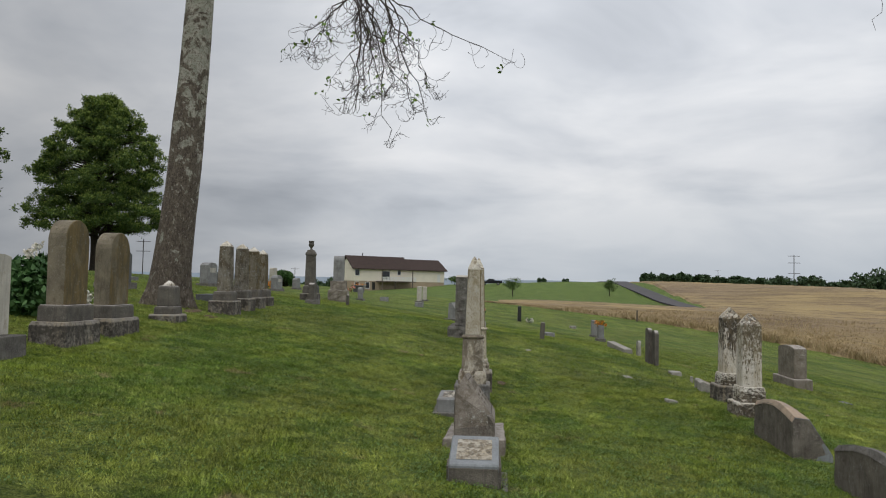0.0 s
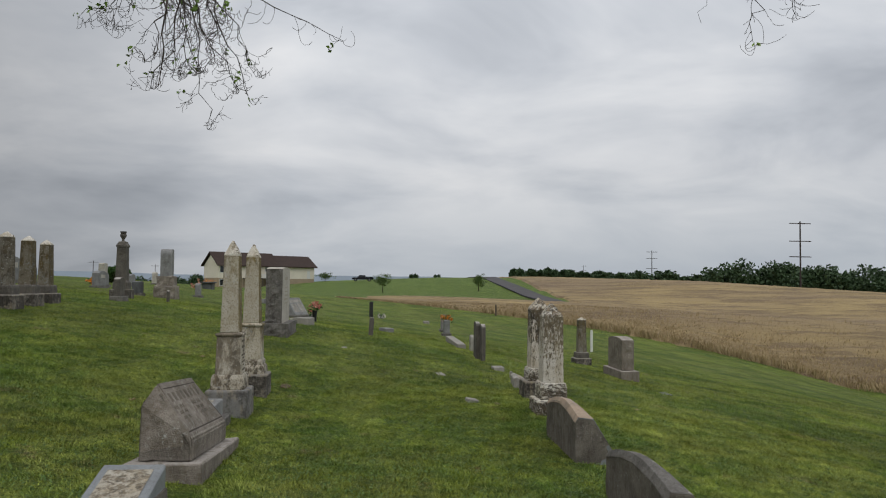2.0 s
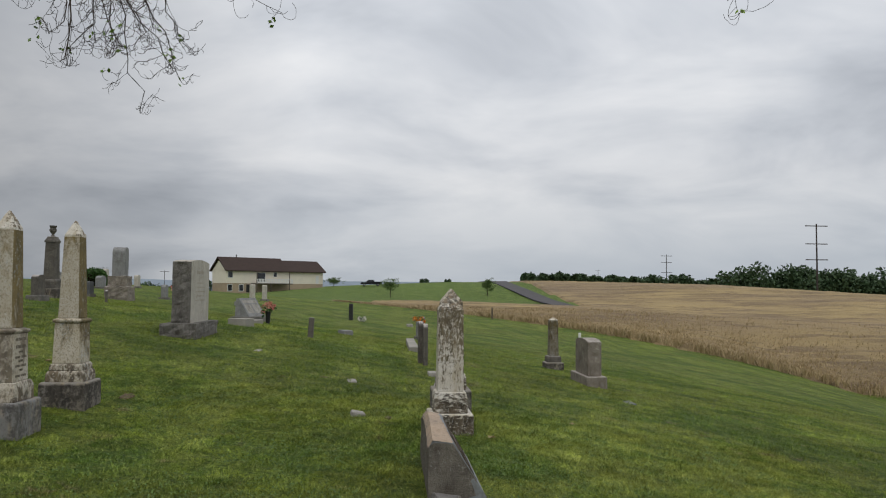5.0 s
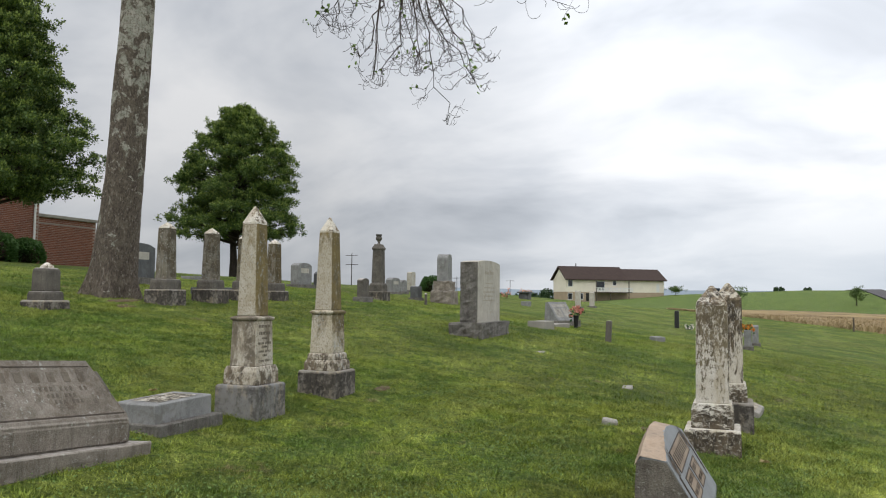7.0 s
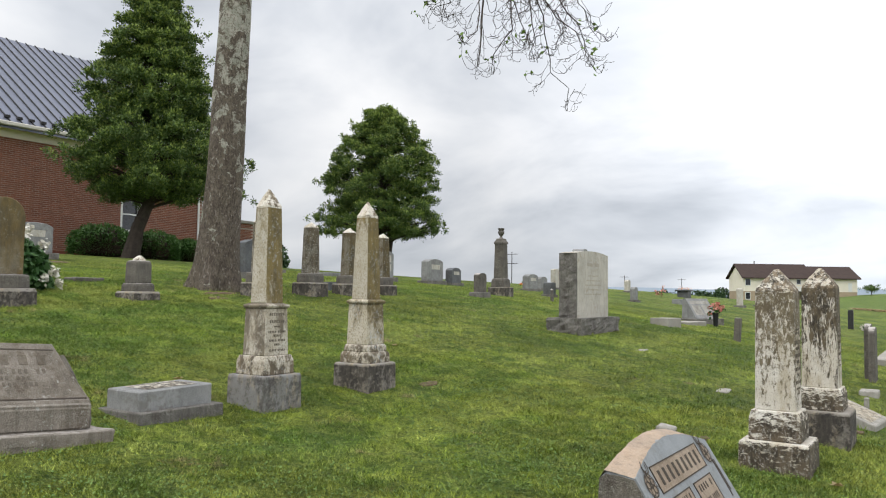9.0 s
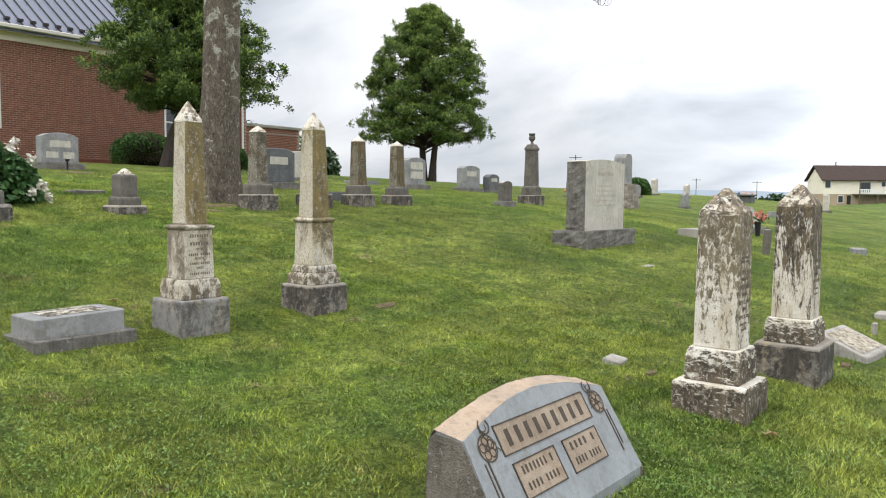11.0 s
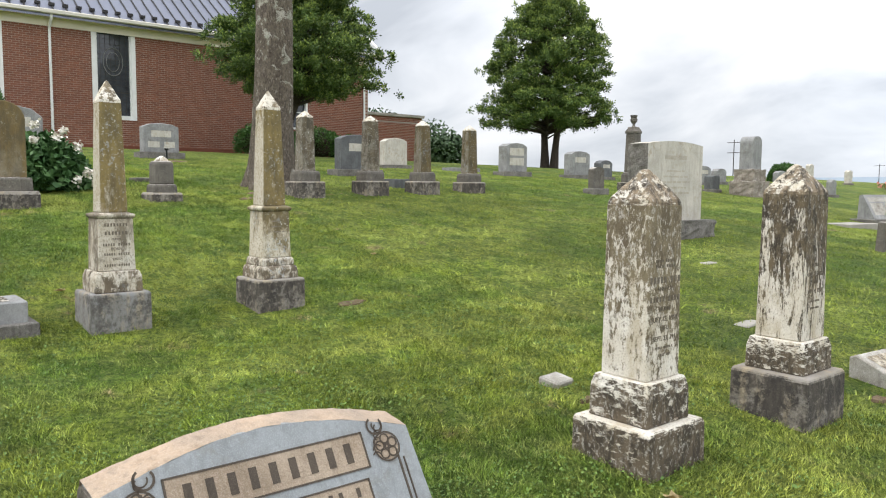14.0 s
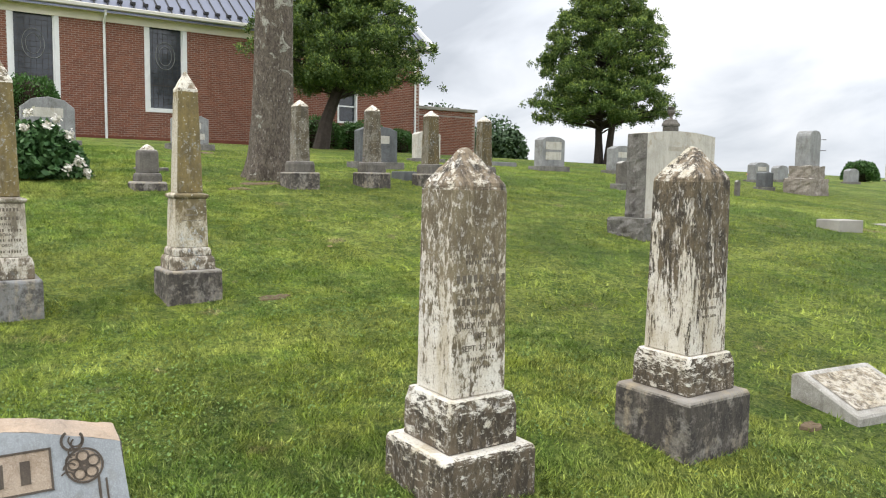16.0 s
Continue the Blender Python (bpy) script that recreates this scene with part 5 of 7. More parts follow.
headstone(-5.95, 8.05, 0.42, 0.30, 1.10, (granite_rough, granite_light), "pale square-topped granite stone on a base", base=(0.6, 0.45, 0.1), arch=0.01)
headstone(7.36, 19.60, 1.05, 0.30, 0.78, (granite_old, granite_old), "rough grey granite stone on a stepped base", base=(1.40, 0.44, 0.22), arch=0.06)
headstone(-7.1, 29.6, 0.40, 0.30, 0.42, GD, "small dark stone beside a large monument", base=(0.5, 0.4, 0.08), arch=0.02)
headstone(4.12, 30.4, 0.45, 0.22, 0.52, G2, "grey stone with silk flowers on top", base=(0.6, 0.35, 0.12), arch=0.03)
headstone(4.43, 34.9, 0.45, 0.22, 0.66, G2, "plain grey granite stone", base=(0.6, 0.35, 0.10), arch=0.04)
headstone(-4.84, 48.3, 0.34, 0.28, 0.92, GL, "slim pale upright marker on a base", base=(0.75, 0.5, 0.10), arch=0.05)
headstone(-5.02, 53.9, 0.34, 0.28, 0.92, GL, "slim pale upright marker on a base", base=(0.75, 0.5, 0.10), arch=0.05)
headstone(-11.9, 40.2, 0.55, 0.26, 0.95, GL, "white upright stone on the crest", base=(0.7, 0.4, 0.08), arch=0.05)
headstone(-11.0, 41.6, 0.75, 0.26, 0.55, G2, "grey stone on the crest", base=(0.9, 0.4, 0.08))
headstone(-9.6, 33.0, 0.85, 0.28, 0.60, G2, "wide low grey stone on the crest", base=(1.1, 0.4, 0.08), panels=1)
headstone(-10.2, 35.2, 0.65, 0.28, 0.52, G2, "low grey stone on the crest", base=(0.8, 0.4, 0.08))
headstone(-14.5, 52.0, 0.5, 0.26, 0.95, GL, "white upright stone on the crest", base=(0.7, 0.4, 0.08))
headstone(-13.2, 54.0, 0.5, 0.26, 0.75, GL, "white upright stone on the crest", base=(0.7, 0.4, 0.08))
headstone(-6.5, 36.5, 0.40, 0.2, 0.55, G2, "small grey stone on the far lawn", base=(0.6, 0.35, 0.08))
tablet("gravestone", 3.71, 18.08, 0.40, 0.09, 0.92, [], (slate_brown,), "dark thin round-headed slate tablet", "slate tablets", arch=0.5)
tablet("gravestone", 3.63, 18.40, 0.40, 0.09, 0.94, [], (slate_brown,), "dark thin round-headed slate tablet", "slate tablets", arch=0.5)
tablet("gravestone", 3.80, 20.6, 0.26, 0.08, 0.52, [], (white_marble,), "small pale round-headed tablet", arch=0.5)
tablet("gravestone", -5.25, 21.75, 0.38, 0.16, 0.48, [(0.12, 0.55, 0.32)], (granite_rough, slate_brown), "small leaning brown stone on a block", arch=0.35)
tablet("gravestone", -4.9, 25.2, 0.26, 0.07, 0.48, [], (slate_brown,), "tilted thin dark tablet", arch=0.4, rz=20)


def low_block(name, x, y, lx, ly, h, mat, label, rz=0.0, lean=0.0, cat="grave marker"):
    bm = boxed(-lx / 2, lx / 2, -ly / 2, ly / 2, -0.10, h, bevel=0.01)
    roughen(bm, 0.006, 2, x + y)
    ob = part(name, bm, mat, None)
    ob.matrix_world = pose(x, y, gz(x, y), 0, lean, rz)
    return tagged(ob, label, cat)


low_block("grave_marker", 2.64, 11.69, 0.15, 0.19, 0.04, white_marble, "small worn white marble marker sunk in grass", rz=8, lean=10)
low_block("grave_marker", 2.45, 14.45, 0.14, 0.34, 0.008, concrete, "flat worn marker nearly covered by grass", rz=5)
low_block("grave_marker", 0.73, 16.6, 0.12, 0.24, 0.008, concrete, "flat worn marker nearly covered by grass")
low_block("grave_marker", 7.31, 16.7, 0.22, 0.44, 0.006, granite_dark, "flat grey marker sunk in grass")
low_block("grave_marker", 3.79, 16.46, 0.22, 0.30, 0.07, white_marble, "small flat white marker")
low_block("grave_marker", 3.85, 15.31, 0.055, 0.07, 0.12, white_marble, "short white marker post")
low_block("grave_marker", 1.75, 25.9, 0.28, 0.62, 0.12, granite, "low grey granite marker", rz=20)
low_block("grave_marker", -0.52, 21.75, 0.45, 0.55, 0.17, concrete, "low concrete ledger block", rz=-10)
low_block("grave_slab", -0.9, 24.6, 0.6, 1.0, 0.06, concrete, "flat concrete slab in the grass", rz=-10)
low_block("stone_coping", 3.60, 22.6, 0.22, 3.2, 0.14, concrete, "long low concrete coping")
low_block("grave_slab", -11.7, 23.3, 0.5, 1.1, 0.10, granite, "flat granite slab in the grass")
low_block("grave_slab", -6.5, 17.3, 0.5, 0.9, 0.16, granite_dark, "low dark slab behind the obelisks")
low_block("grave_slab", -7.6, 12.55, 0.4, 0.5, 0.05, slate_brown, "flat brown slab in the grass")
low_block("grave_marker", -4.0, 40.0, 0.4, 0.6, 0.22, granite, "low grey marker on the far lawn")
low_block("grave_marker", -6.0, 41.0, 0.4, 0.5, 0.22, granite, "low grey marker on the far lawn")
low_block("grave_marker", 4.1, 41.0, 0.3, 0.7, 0.12, white_marble, "low white marker on the far lawn")


def book_marker():
    e = thing("grave_marker", 3.86, 14.06, "low white slanted marker with stained face", "grave marker", rz=-6)
    bm = bmesh.new()
    prism(bm, [(-0.22, -0.1), (-0.22, 0.18), (-0.17, 0.20), (0.24, 0.03), (0.24, -0.1)], -0.34, 0.34)
    bmesh.ops.bevel(bm, geom=list(bm.edges), offset=0.01, segments=1, affect="EDGES")
    part("block", bm, white_marble, e)
    bm = bmesh.new()
    bm.faces.new([bm.verts.new(p) for p in ((-0.13, -0.28, 0.1875), (0.19, -0.28, 0.0548), (0.19, 0.28, 0.0548), (-0.13, 0.28, 0.1875))])
    part("panel", bm, stained, e, "lichened inscription panel")


book_marker()


def slant_grey():
    e = thing("gravestone", -1.25, 27.2, "grey slanted stone with white lettered panels", "gravestone", rz=-20)
    part("base", boxed(-0.35, 0.35, -0.62, 0.62, -0.12, 0.12, bevel=0.01), granite_rough, e)
    bm = bmesh.new()
    prism(bm, [(-0.25, 0.12), (-0.22, 0.66), (-0.13, 0.68), (0.22, 0.14), (0.22, 0.12)], -0.5, 0.5)
    part("body", bm, granite, e)
    for y0, y1, a, b in ((-0.42, 0.42, 0.12, 0.30), (-0.42, -0.03, 0.36, 0.86), (0.03, 0.42, 0.36, 0.86)):
        bm = bmesh.new()
        p0, p1 = Vector((-0.13, 0, 0.68)), Vector((0.22, 0, 0.14))
        o = Vector((0.54, 0, 0.35)).normalized() * 0.004
        bm.faces.new([bm.verts.new(p0.lerp(p1, k) + Vector((0, y, 0)) + o) for k, y in ((a, y0), (b, y0), (b, y1), (a, y1))])
        part("panel", bm, white_marble, e, "white lettering panel")


slant_grey()


def urn_monument():
    e = thing("urn_monument", -5.86, 23.9, "slender dark obelisk topped by a stone urn", "gravestone", z=0.88)
    part("base", loft(bmesh.new(), [(-0.15, 0.27, 0.27), (0.27, 0.265, 0.265)], 0.012), base_dark, e)
    part("plinth", loft(bmesh.new(), [(0.27, 0.2, 0.2), (0.46, 0.195, 0.195), (0.52, 0.16, 0.16)], 0.008), slate_brown, e)
    part("shaft", loft(bmesh.new(), [(0.52, 0.15, 0.15), (1.48, 0.13, 0.13)], 0.008), slate_brown, e)
    part("cap", loft(bmesh.new(), [(1.48, 0.15, 0.15), (1.53, 0.15, 0.15), (1.60, 0.11, 0.11), (1.64, 0.10, 0.10)], 0.006), slate_brown, e)
    part("urn", lathe(bmesh.new(), [(0.06, 1.64), (0.03, 1.68), (0.035, 1.71), (0.085, 1.78), (0.09, 1.83), (0.07, 1.86), (0.085, 1.90), (0.09, 1.93)], 14), slate_brown, e, "stone urn")


urn_monument()


def rounded_monument():
    e = thing("gravestone", -6.3, 30.4, "round-headed granite monument on stacked rough blocks", "gravestone", z=0.80, rz=8)
    part("base", roughen(boxed(-0.38, 0.38, -0.62, 0.62, -0.15, 0.42, bevel=0), 0.04, 8, 3.3), granite_old, e, "rough lower block")
    part("plinth", roughen(boxed(-0.3, 0.3, -0.5, 0.5, 0.42, 0.78, bevel=0), 0.035, 8, 5.3), granite_old, e, "rough upper block")
    bm = bmesh.new()
    n = 10
    pts = [(-0.36, 0.78), (0.36, 0.78)] + [(0.36 * math.copysign(abs(math.cos(math.pi * k / n)) ** 0.6, math.cos(math.pi * k / n)), 1.55 + 0.24 * math.sin(math.pi * k / n)) for k in range(n + 1)]
    a = [bm.verts.new((-0.2, p, q)) for p, q in pts]
    b = [bm.verts.new((0.2, p, q)) for p, q in pts]
    bm.faces.new(a), bm.faces.new(b[::-1])
    for i in range(len(pts)):
        j = (i + 1) % len(pts)
        bm.faces.new((a[i], b[i], b[j], a[j]))
    part("die", bm, granite, e, "smooth grey face with rounded head")


rounded_monument()


black_granite = stone("black_granite", (0.025, 0.026, 0.028), (0.015, 0.015, 0.016), (0.10, 0.10, 0.10), rough=0.4)


def post(name, x, y, w, h, mat, label, lean=0.0, cat="post"):
    bm = bmesh.new()
    loft(bm, [(-0.15, w / 2, w / 2), (h * 0.95, w / 2 * 0.95, w / 2 * 0.95), (h, w / 2 * 0.8, w / 2 * 0.8)], 0.006)
    ob = part(name, bm, mat, None)
    ob.matrix_world = pose(x, y, gz(x, y), 0, lean, 0)
    return tagged(ob, label, cat)


post("marker_post", 1.25, 20.5, 0.12, 0.45, slate_brown, "short brown stone marker post", lean=3, cat="marker post")
post("marker_post", 1.25, 40.15, 0.20, 0.78, black_granite, "short black granite post", cat="marker post")
post("marker_post", 10.9, 34.2, 0.10, 0.95, white_paint, "slim white painted post", cat="marker post")
post("field_post", 10.7, 59.0, 0.10, 0.9, wood_pole, "thin grey wooden stake at the field edge", cat="post")


def flowers(x, y, mat, label, z=None, vase=None, n=26, spread=0.16, h=0.30, size=0.045):
    e = thing("flower_vase" if vase else "flower_bunch", x, y, label, "flowers", z=z)
    t = 0.0
    if vase:
        part("vase", lathe(bmesh.new(), [(0.07, -0.02), (0.06, 0.05), (0.075, 0.30), (0.085, 0.36)], 12), vase, e)
        t = 0.36
    r = np.random.default_rng(int(abs(x * 31 + y * 7)))
    c = r.normal(0, 1, (n, 3)) * (spread * 0.6, spread * 0.6, h * 0.25) + (0, 0, t + h * 0.55)
    leaf_mass("greens", np.repeat(c, 5, 0) * (0.8, 0.8, 0.9) + r.normal(0, 0.05, (n * 5, 3)), 0.05, 3, peony_leaf, e, "green leaves")
    leaf_mass("blossoms", np.repeat(c, 9, 0) + r.normal(0, size * 0.6, (n * 9, 3)), size, 4, mat, e, "blossoms")


flowers(-0.55, 26.1, petal_pink, "black vase of pink and cream flowers", vase=black_plastic, n=16, spread=0.15, h=0.26)
flowers(4.12, 30.4, petal_orange, "orange and yellow silk flowers on a stone", z=gz(4.12, 30.4) + 0.60, n=18, spread=0.2, h=0.2)
flowers(-9.4, 49.1, petal_pink, "bunch of grave flowers on the crest", n=12, spread=0.28, h=0.5, size=0.06)
flowers(-10.0, 33.4, petal_orange, "small orange flowers by a stone", n=14, spread=0.2, h=0.4, size=0.06)
flowers(1.75, 40.2, petal_white, "white grave ornament by a black post", n=12, spread=0.15, h=0.2, size=0.06)


def path_light(x, y):
    e = thing("path_light", x, y, "small black path light by a gravestone", "garden light")
    part("stake", tube(bmesh.new(), [(0, 0, -0.1), (0, 0, 0.22)], [0.022, 0.022], 8), black_plastic, e)
    part("lens", lathe(bmesh.new(), [(0.045, 0.22), (0.05, 0.25), (0.05, 0.27)], 12), black_plastic, e)
    part("cap", lathe(bmesh.new(), [(0.075, 0.27), (0.07, 0.285), (0.02, 0.30)], 12), white_marble, e, "pale cap")


path_light(-13.45, 15.0)


def planter(x, y):
    e = thing("stone_planter", x, y, "dark planter box with red flowers on the crest", "planter")
    part("box", boxed(-0.35, 0.35, -0.4, 0.4, -0.05, 0.42, bevel=0.03), granite_dark, e)
    part("lid", boxed(-0.45, 0.45, -0.55, 0.55, 0.42, 0.52, bevel=0.02), granite_dark, e)
    r = np.random.default_rng(8)
    leaf_mass("blossoms", r.normal(0, 1, (50, 3)) * (0.18, 0.25, 0.05) + (0, 0, 0.58), 0.05, 4, petal_orange, e)


planter(-10.2, 56.5)


# ---------------------------------------------------------------- trees
def feather(c, spread, r):
    """Sprays that reach outwards from the trunk and tip up at their ends."""
    out = c[:, :2] / (np.linalg.norm(c[:, :2], axis=1)[:, None] + 1e-6)
    along = np.clip(r.normal(0, 0.48, len(c)), -1.0, 1.0) * spread * 1.12
    side = np.clip(r.normal(0, 0.56, len(c)), -1.1, 1.1) * spread * np.clip(1.0 - 0.35 * along / spread, 0.3, 1.4)
    up = np.clip(r.normal(0, 0.34, len(c)), -0.7, 0.7) * spread + 0.30 * np.maximum(along, 0)
    return np.column_stack([out[:, 0] * along - out[:, 1] * side, out[:, 1] * along + out[:, 0] * side, up])


def crown(name, clumps, leaves, spread, size, mat, parent, seed, label=""):
    r = np.random.default_rng(seed)
    c = np.repeat(np.asarray(clumps), leaves, 0)
    return leaf_mass(name, c + feather(c, spread, r), size, seed + 1, mat, parent, label, 0.40)


def tuft_leaves(centres, out, n, size, r, lift=0.45, loose=0.62):
    """Leaves that fan outwards and up from twig ends: corners, four to a leaf, and how far each leaf points up and out."""
    c, o = np.repeat(centres, n, 0), np.repeat(out, n, 0)
    d = o * 0.55 + np.array((0, 0, lift)) + r.normal(0, loose, c.shape)
    d /= np.linalg.norm(d, axis=1)[:, None]
    k = (size * r.uniform(0.7, 1.3, len(c)))[:, None]
    base = c + d * r.uniform(0.0, 0.15, (len(c), 1)) + r.normal(0, 0.035, c.shape)
    s = np.cross(d, r.normal(0, 1, c.shape))
    s *= k * 0.26 / (np.linalg.norm(s, axis=1)[:, None] + 1e-6)
    v = np.stack([base, base + d * k * 0.45 + s, base + d * k, base + d * k * 0.45 - s], 1)
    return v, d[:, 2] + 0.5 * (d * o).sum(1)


def leaf_object(name, v, mat, parent, label):
    ob = new(name, sheet_mesh(name, v.reshape(-1, 3).tolist(), np.arange(4 * len(v)).reshape(-1, 4).tolist()))
    ob.data.materials.append(mat)
    ob.parent = parent
    ob["kind"], ob["label"] = "stuff", label


def leafy_tree(x, y, base_z, crown_lo, crown_hi, radius, trunks, leaf, label, seed, profile, boughs=150, lean=(0, 0), leaf_size=0.085, pad=0.38, ragged=0.16, tops=((0.0, 0.0, 0.0),)):
    """Trunks, boughs that reach out in loose tiers, and on each bough a pad of leaf tufts with gaps to the next."""
    e = thing("tree", x, y, label, "tree", z=base_z)
    r = np.random.default_rng(seed)
    h, lo = crown_hi - base_z, crown_lo - base_z
    for dx, dy, ra in trunks:
        pts = [(dx * 0.6, dy * 0.6, -0.2), (dx * 0.75 + lean[0] * 0.35, dy * 0.75 + lean[1] * 0.35, lo * 0.5), (dx + lean[0], dy + lean[1], lo * 1.05), (dx * 0.6 + lean[0], dy * 0.6 + lean[1], lo + (h - lo) * 0.45), (lean[0], lean[1], lo + (h - lo) * 0.85)]
        part("trunk", tube(bmesh.new(), pts, [ra * 1.5, ra, ra * 0.85, ra * 0.5, ra * 0.15], 9), bark_dark, e, "dark bare trunk")
    limbs = bmesh.new()
    centres, outs = [], []
    for i in range(boughs):
        t = ((i + 0.5) / boughs) ** 1.08
        a = i * 2.39996 + r.uniform(-0.35, 0.35)
        full = radius * np.interp(t, [p[0] for p in profile], [p[1] for p in profile])
        reach = max(0.05, full * (1 + ragged * float(np.clip(r.normal(0, 0.8), -1.1, 0.9))) - pad * 0.6)
        if i % 3 == 2:
            reach *= r.uniform(0.45, 0.75)
        o = np.array((math.cos(a), math.sin(a), 0.0))
        z = lo + (h - lo) * t
        end = np.array((lean[0], lean[1], z)) + o * reach + np.array((0, 0, r.uniform(-0.12, 0.12)))
        root = (lean[0] * min(1, z / lo), lean[1] * min(1, z / lo), z - 0.22 * reach)
        tube(limbs, [root, tuple((np.array(root) + end) / 2 + (0, 0, 0.05)), tuple(end)], [0.045, 0.028, 0.010], 5)
        n = int(8 + 8 * r.uniform() + 6 * min(1.0, reach / radius))
        along = r.normal(-0.25, 0.62, n) * pad * (0.7 + 0.5 * reach / radius)
        side = r.normal(0, 0.60, n) * pad * (0.7 + 0.6 * reach / radius)
        up = r.normal(0, 0.20, n) * pad - 0.16 * np.abs(along) - 0.12 * np.abs(side) + 0.05
        w = np.array((-o[1], o[0], 0.0))
        c = end + along[:, None] * o + side[:, None] * w + up[:, None] * np.array((0, 0, 1.0))
        centres.append(c)
        outs.append(np.repeat((o + np.array((0, 0, 0.7 * t * t)))[None], n, 0))
    for tx, ty, tz in tops:
        n = 16
        c = np.array((lean[0] + tx, lean[1] + ty, h - 0.35 + tz)) + r.normal(0, 1, (n, 3)) * (0.16, 0.16, 0.26)
        centres.append(c)
        outs.append(np.repeat(np.array(((0.0, 0.0, 1.0),)), n, 0))
    part("limb_tangle", limbs, bark_dark, e, "dark inner limbs")["kind"] = "stuff"
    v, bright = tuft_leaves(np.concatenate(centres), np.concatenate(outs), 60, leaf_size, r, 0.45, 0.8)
    # leaves pointing up and out turn pale: tip colour plus painted top light
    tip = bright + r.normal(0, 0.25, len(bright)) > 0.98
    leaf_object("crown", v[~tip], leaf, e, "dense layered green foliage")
    leaf_object("pale_lit_tips", v[tip], pale_lit_leaf, e, "paler leaf tips with their lit tops painted in")
    return e


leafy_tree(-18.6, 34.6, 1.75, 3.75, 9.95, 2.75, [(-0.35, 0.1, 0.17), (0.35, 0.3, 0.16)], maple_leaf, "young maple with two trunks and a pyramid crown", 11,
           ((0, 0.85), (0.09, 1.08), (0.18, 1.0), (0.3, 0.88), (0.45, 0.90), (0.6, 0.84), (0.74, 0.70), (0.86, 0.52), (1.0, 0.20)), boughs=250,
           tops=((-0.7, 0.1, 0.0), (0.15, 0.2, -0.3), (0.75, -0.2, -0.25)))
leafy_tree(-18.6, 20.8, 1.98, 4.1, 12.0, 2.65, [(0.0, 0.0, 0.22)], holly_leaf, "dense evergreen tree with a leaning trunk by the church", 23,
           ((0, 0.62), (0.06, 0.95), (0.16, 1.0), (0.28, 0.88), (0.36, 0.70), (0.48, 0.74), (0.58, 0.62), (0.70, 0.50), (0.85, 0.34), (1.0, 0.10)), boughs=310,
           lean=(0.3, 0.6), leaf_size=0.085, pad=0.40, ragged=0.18)


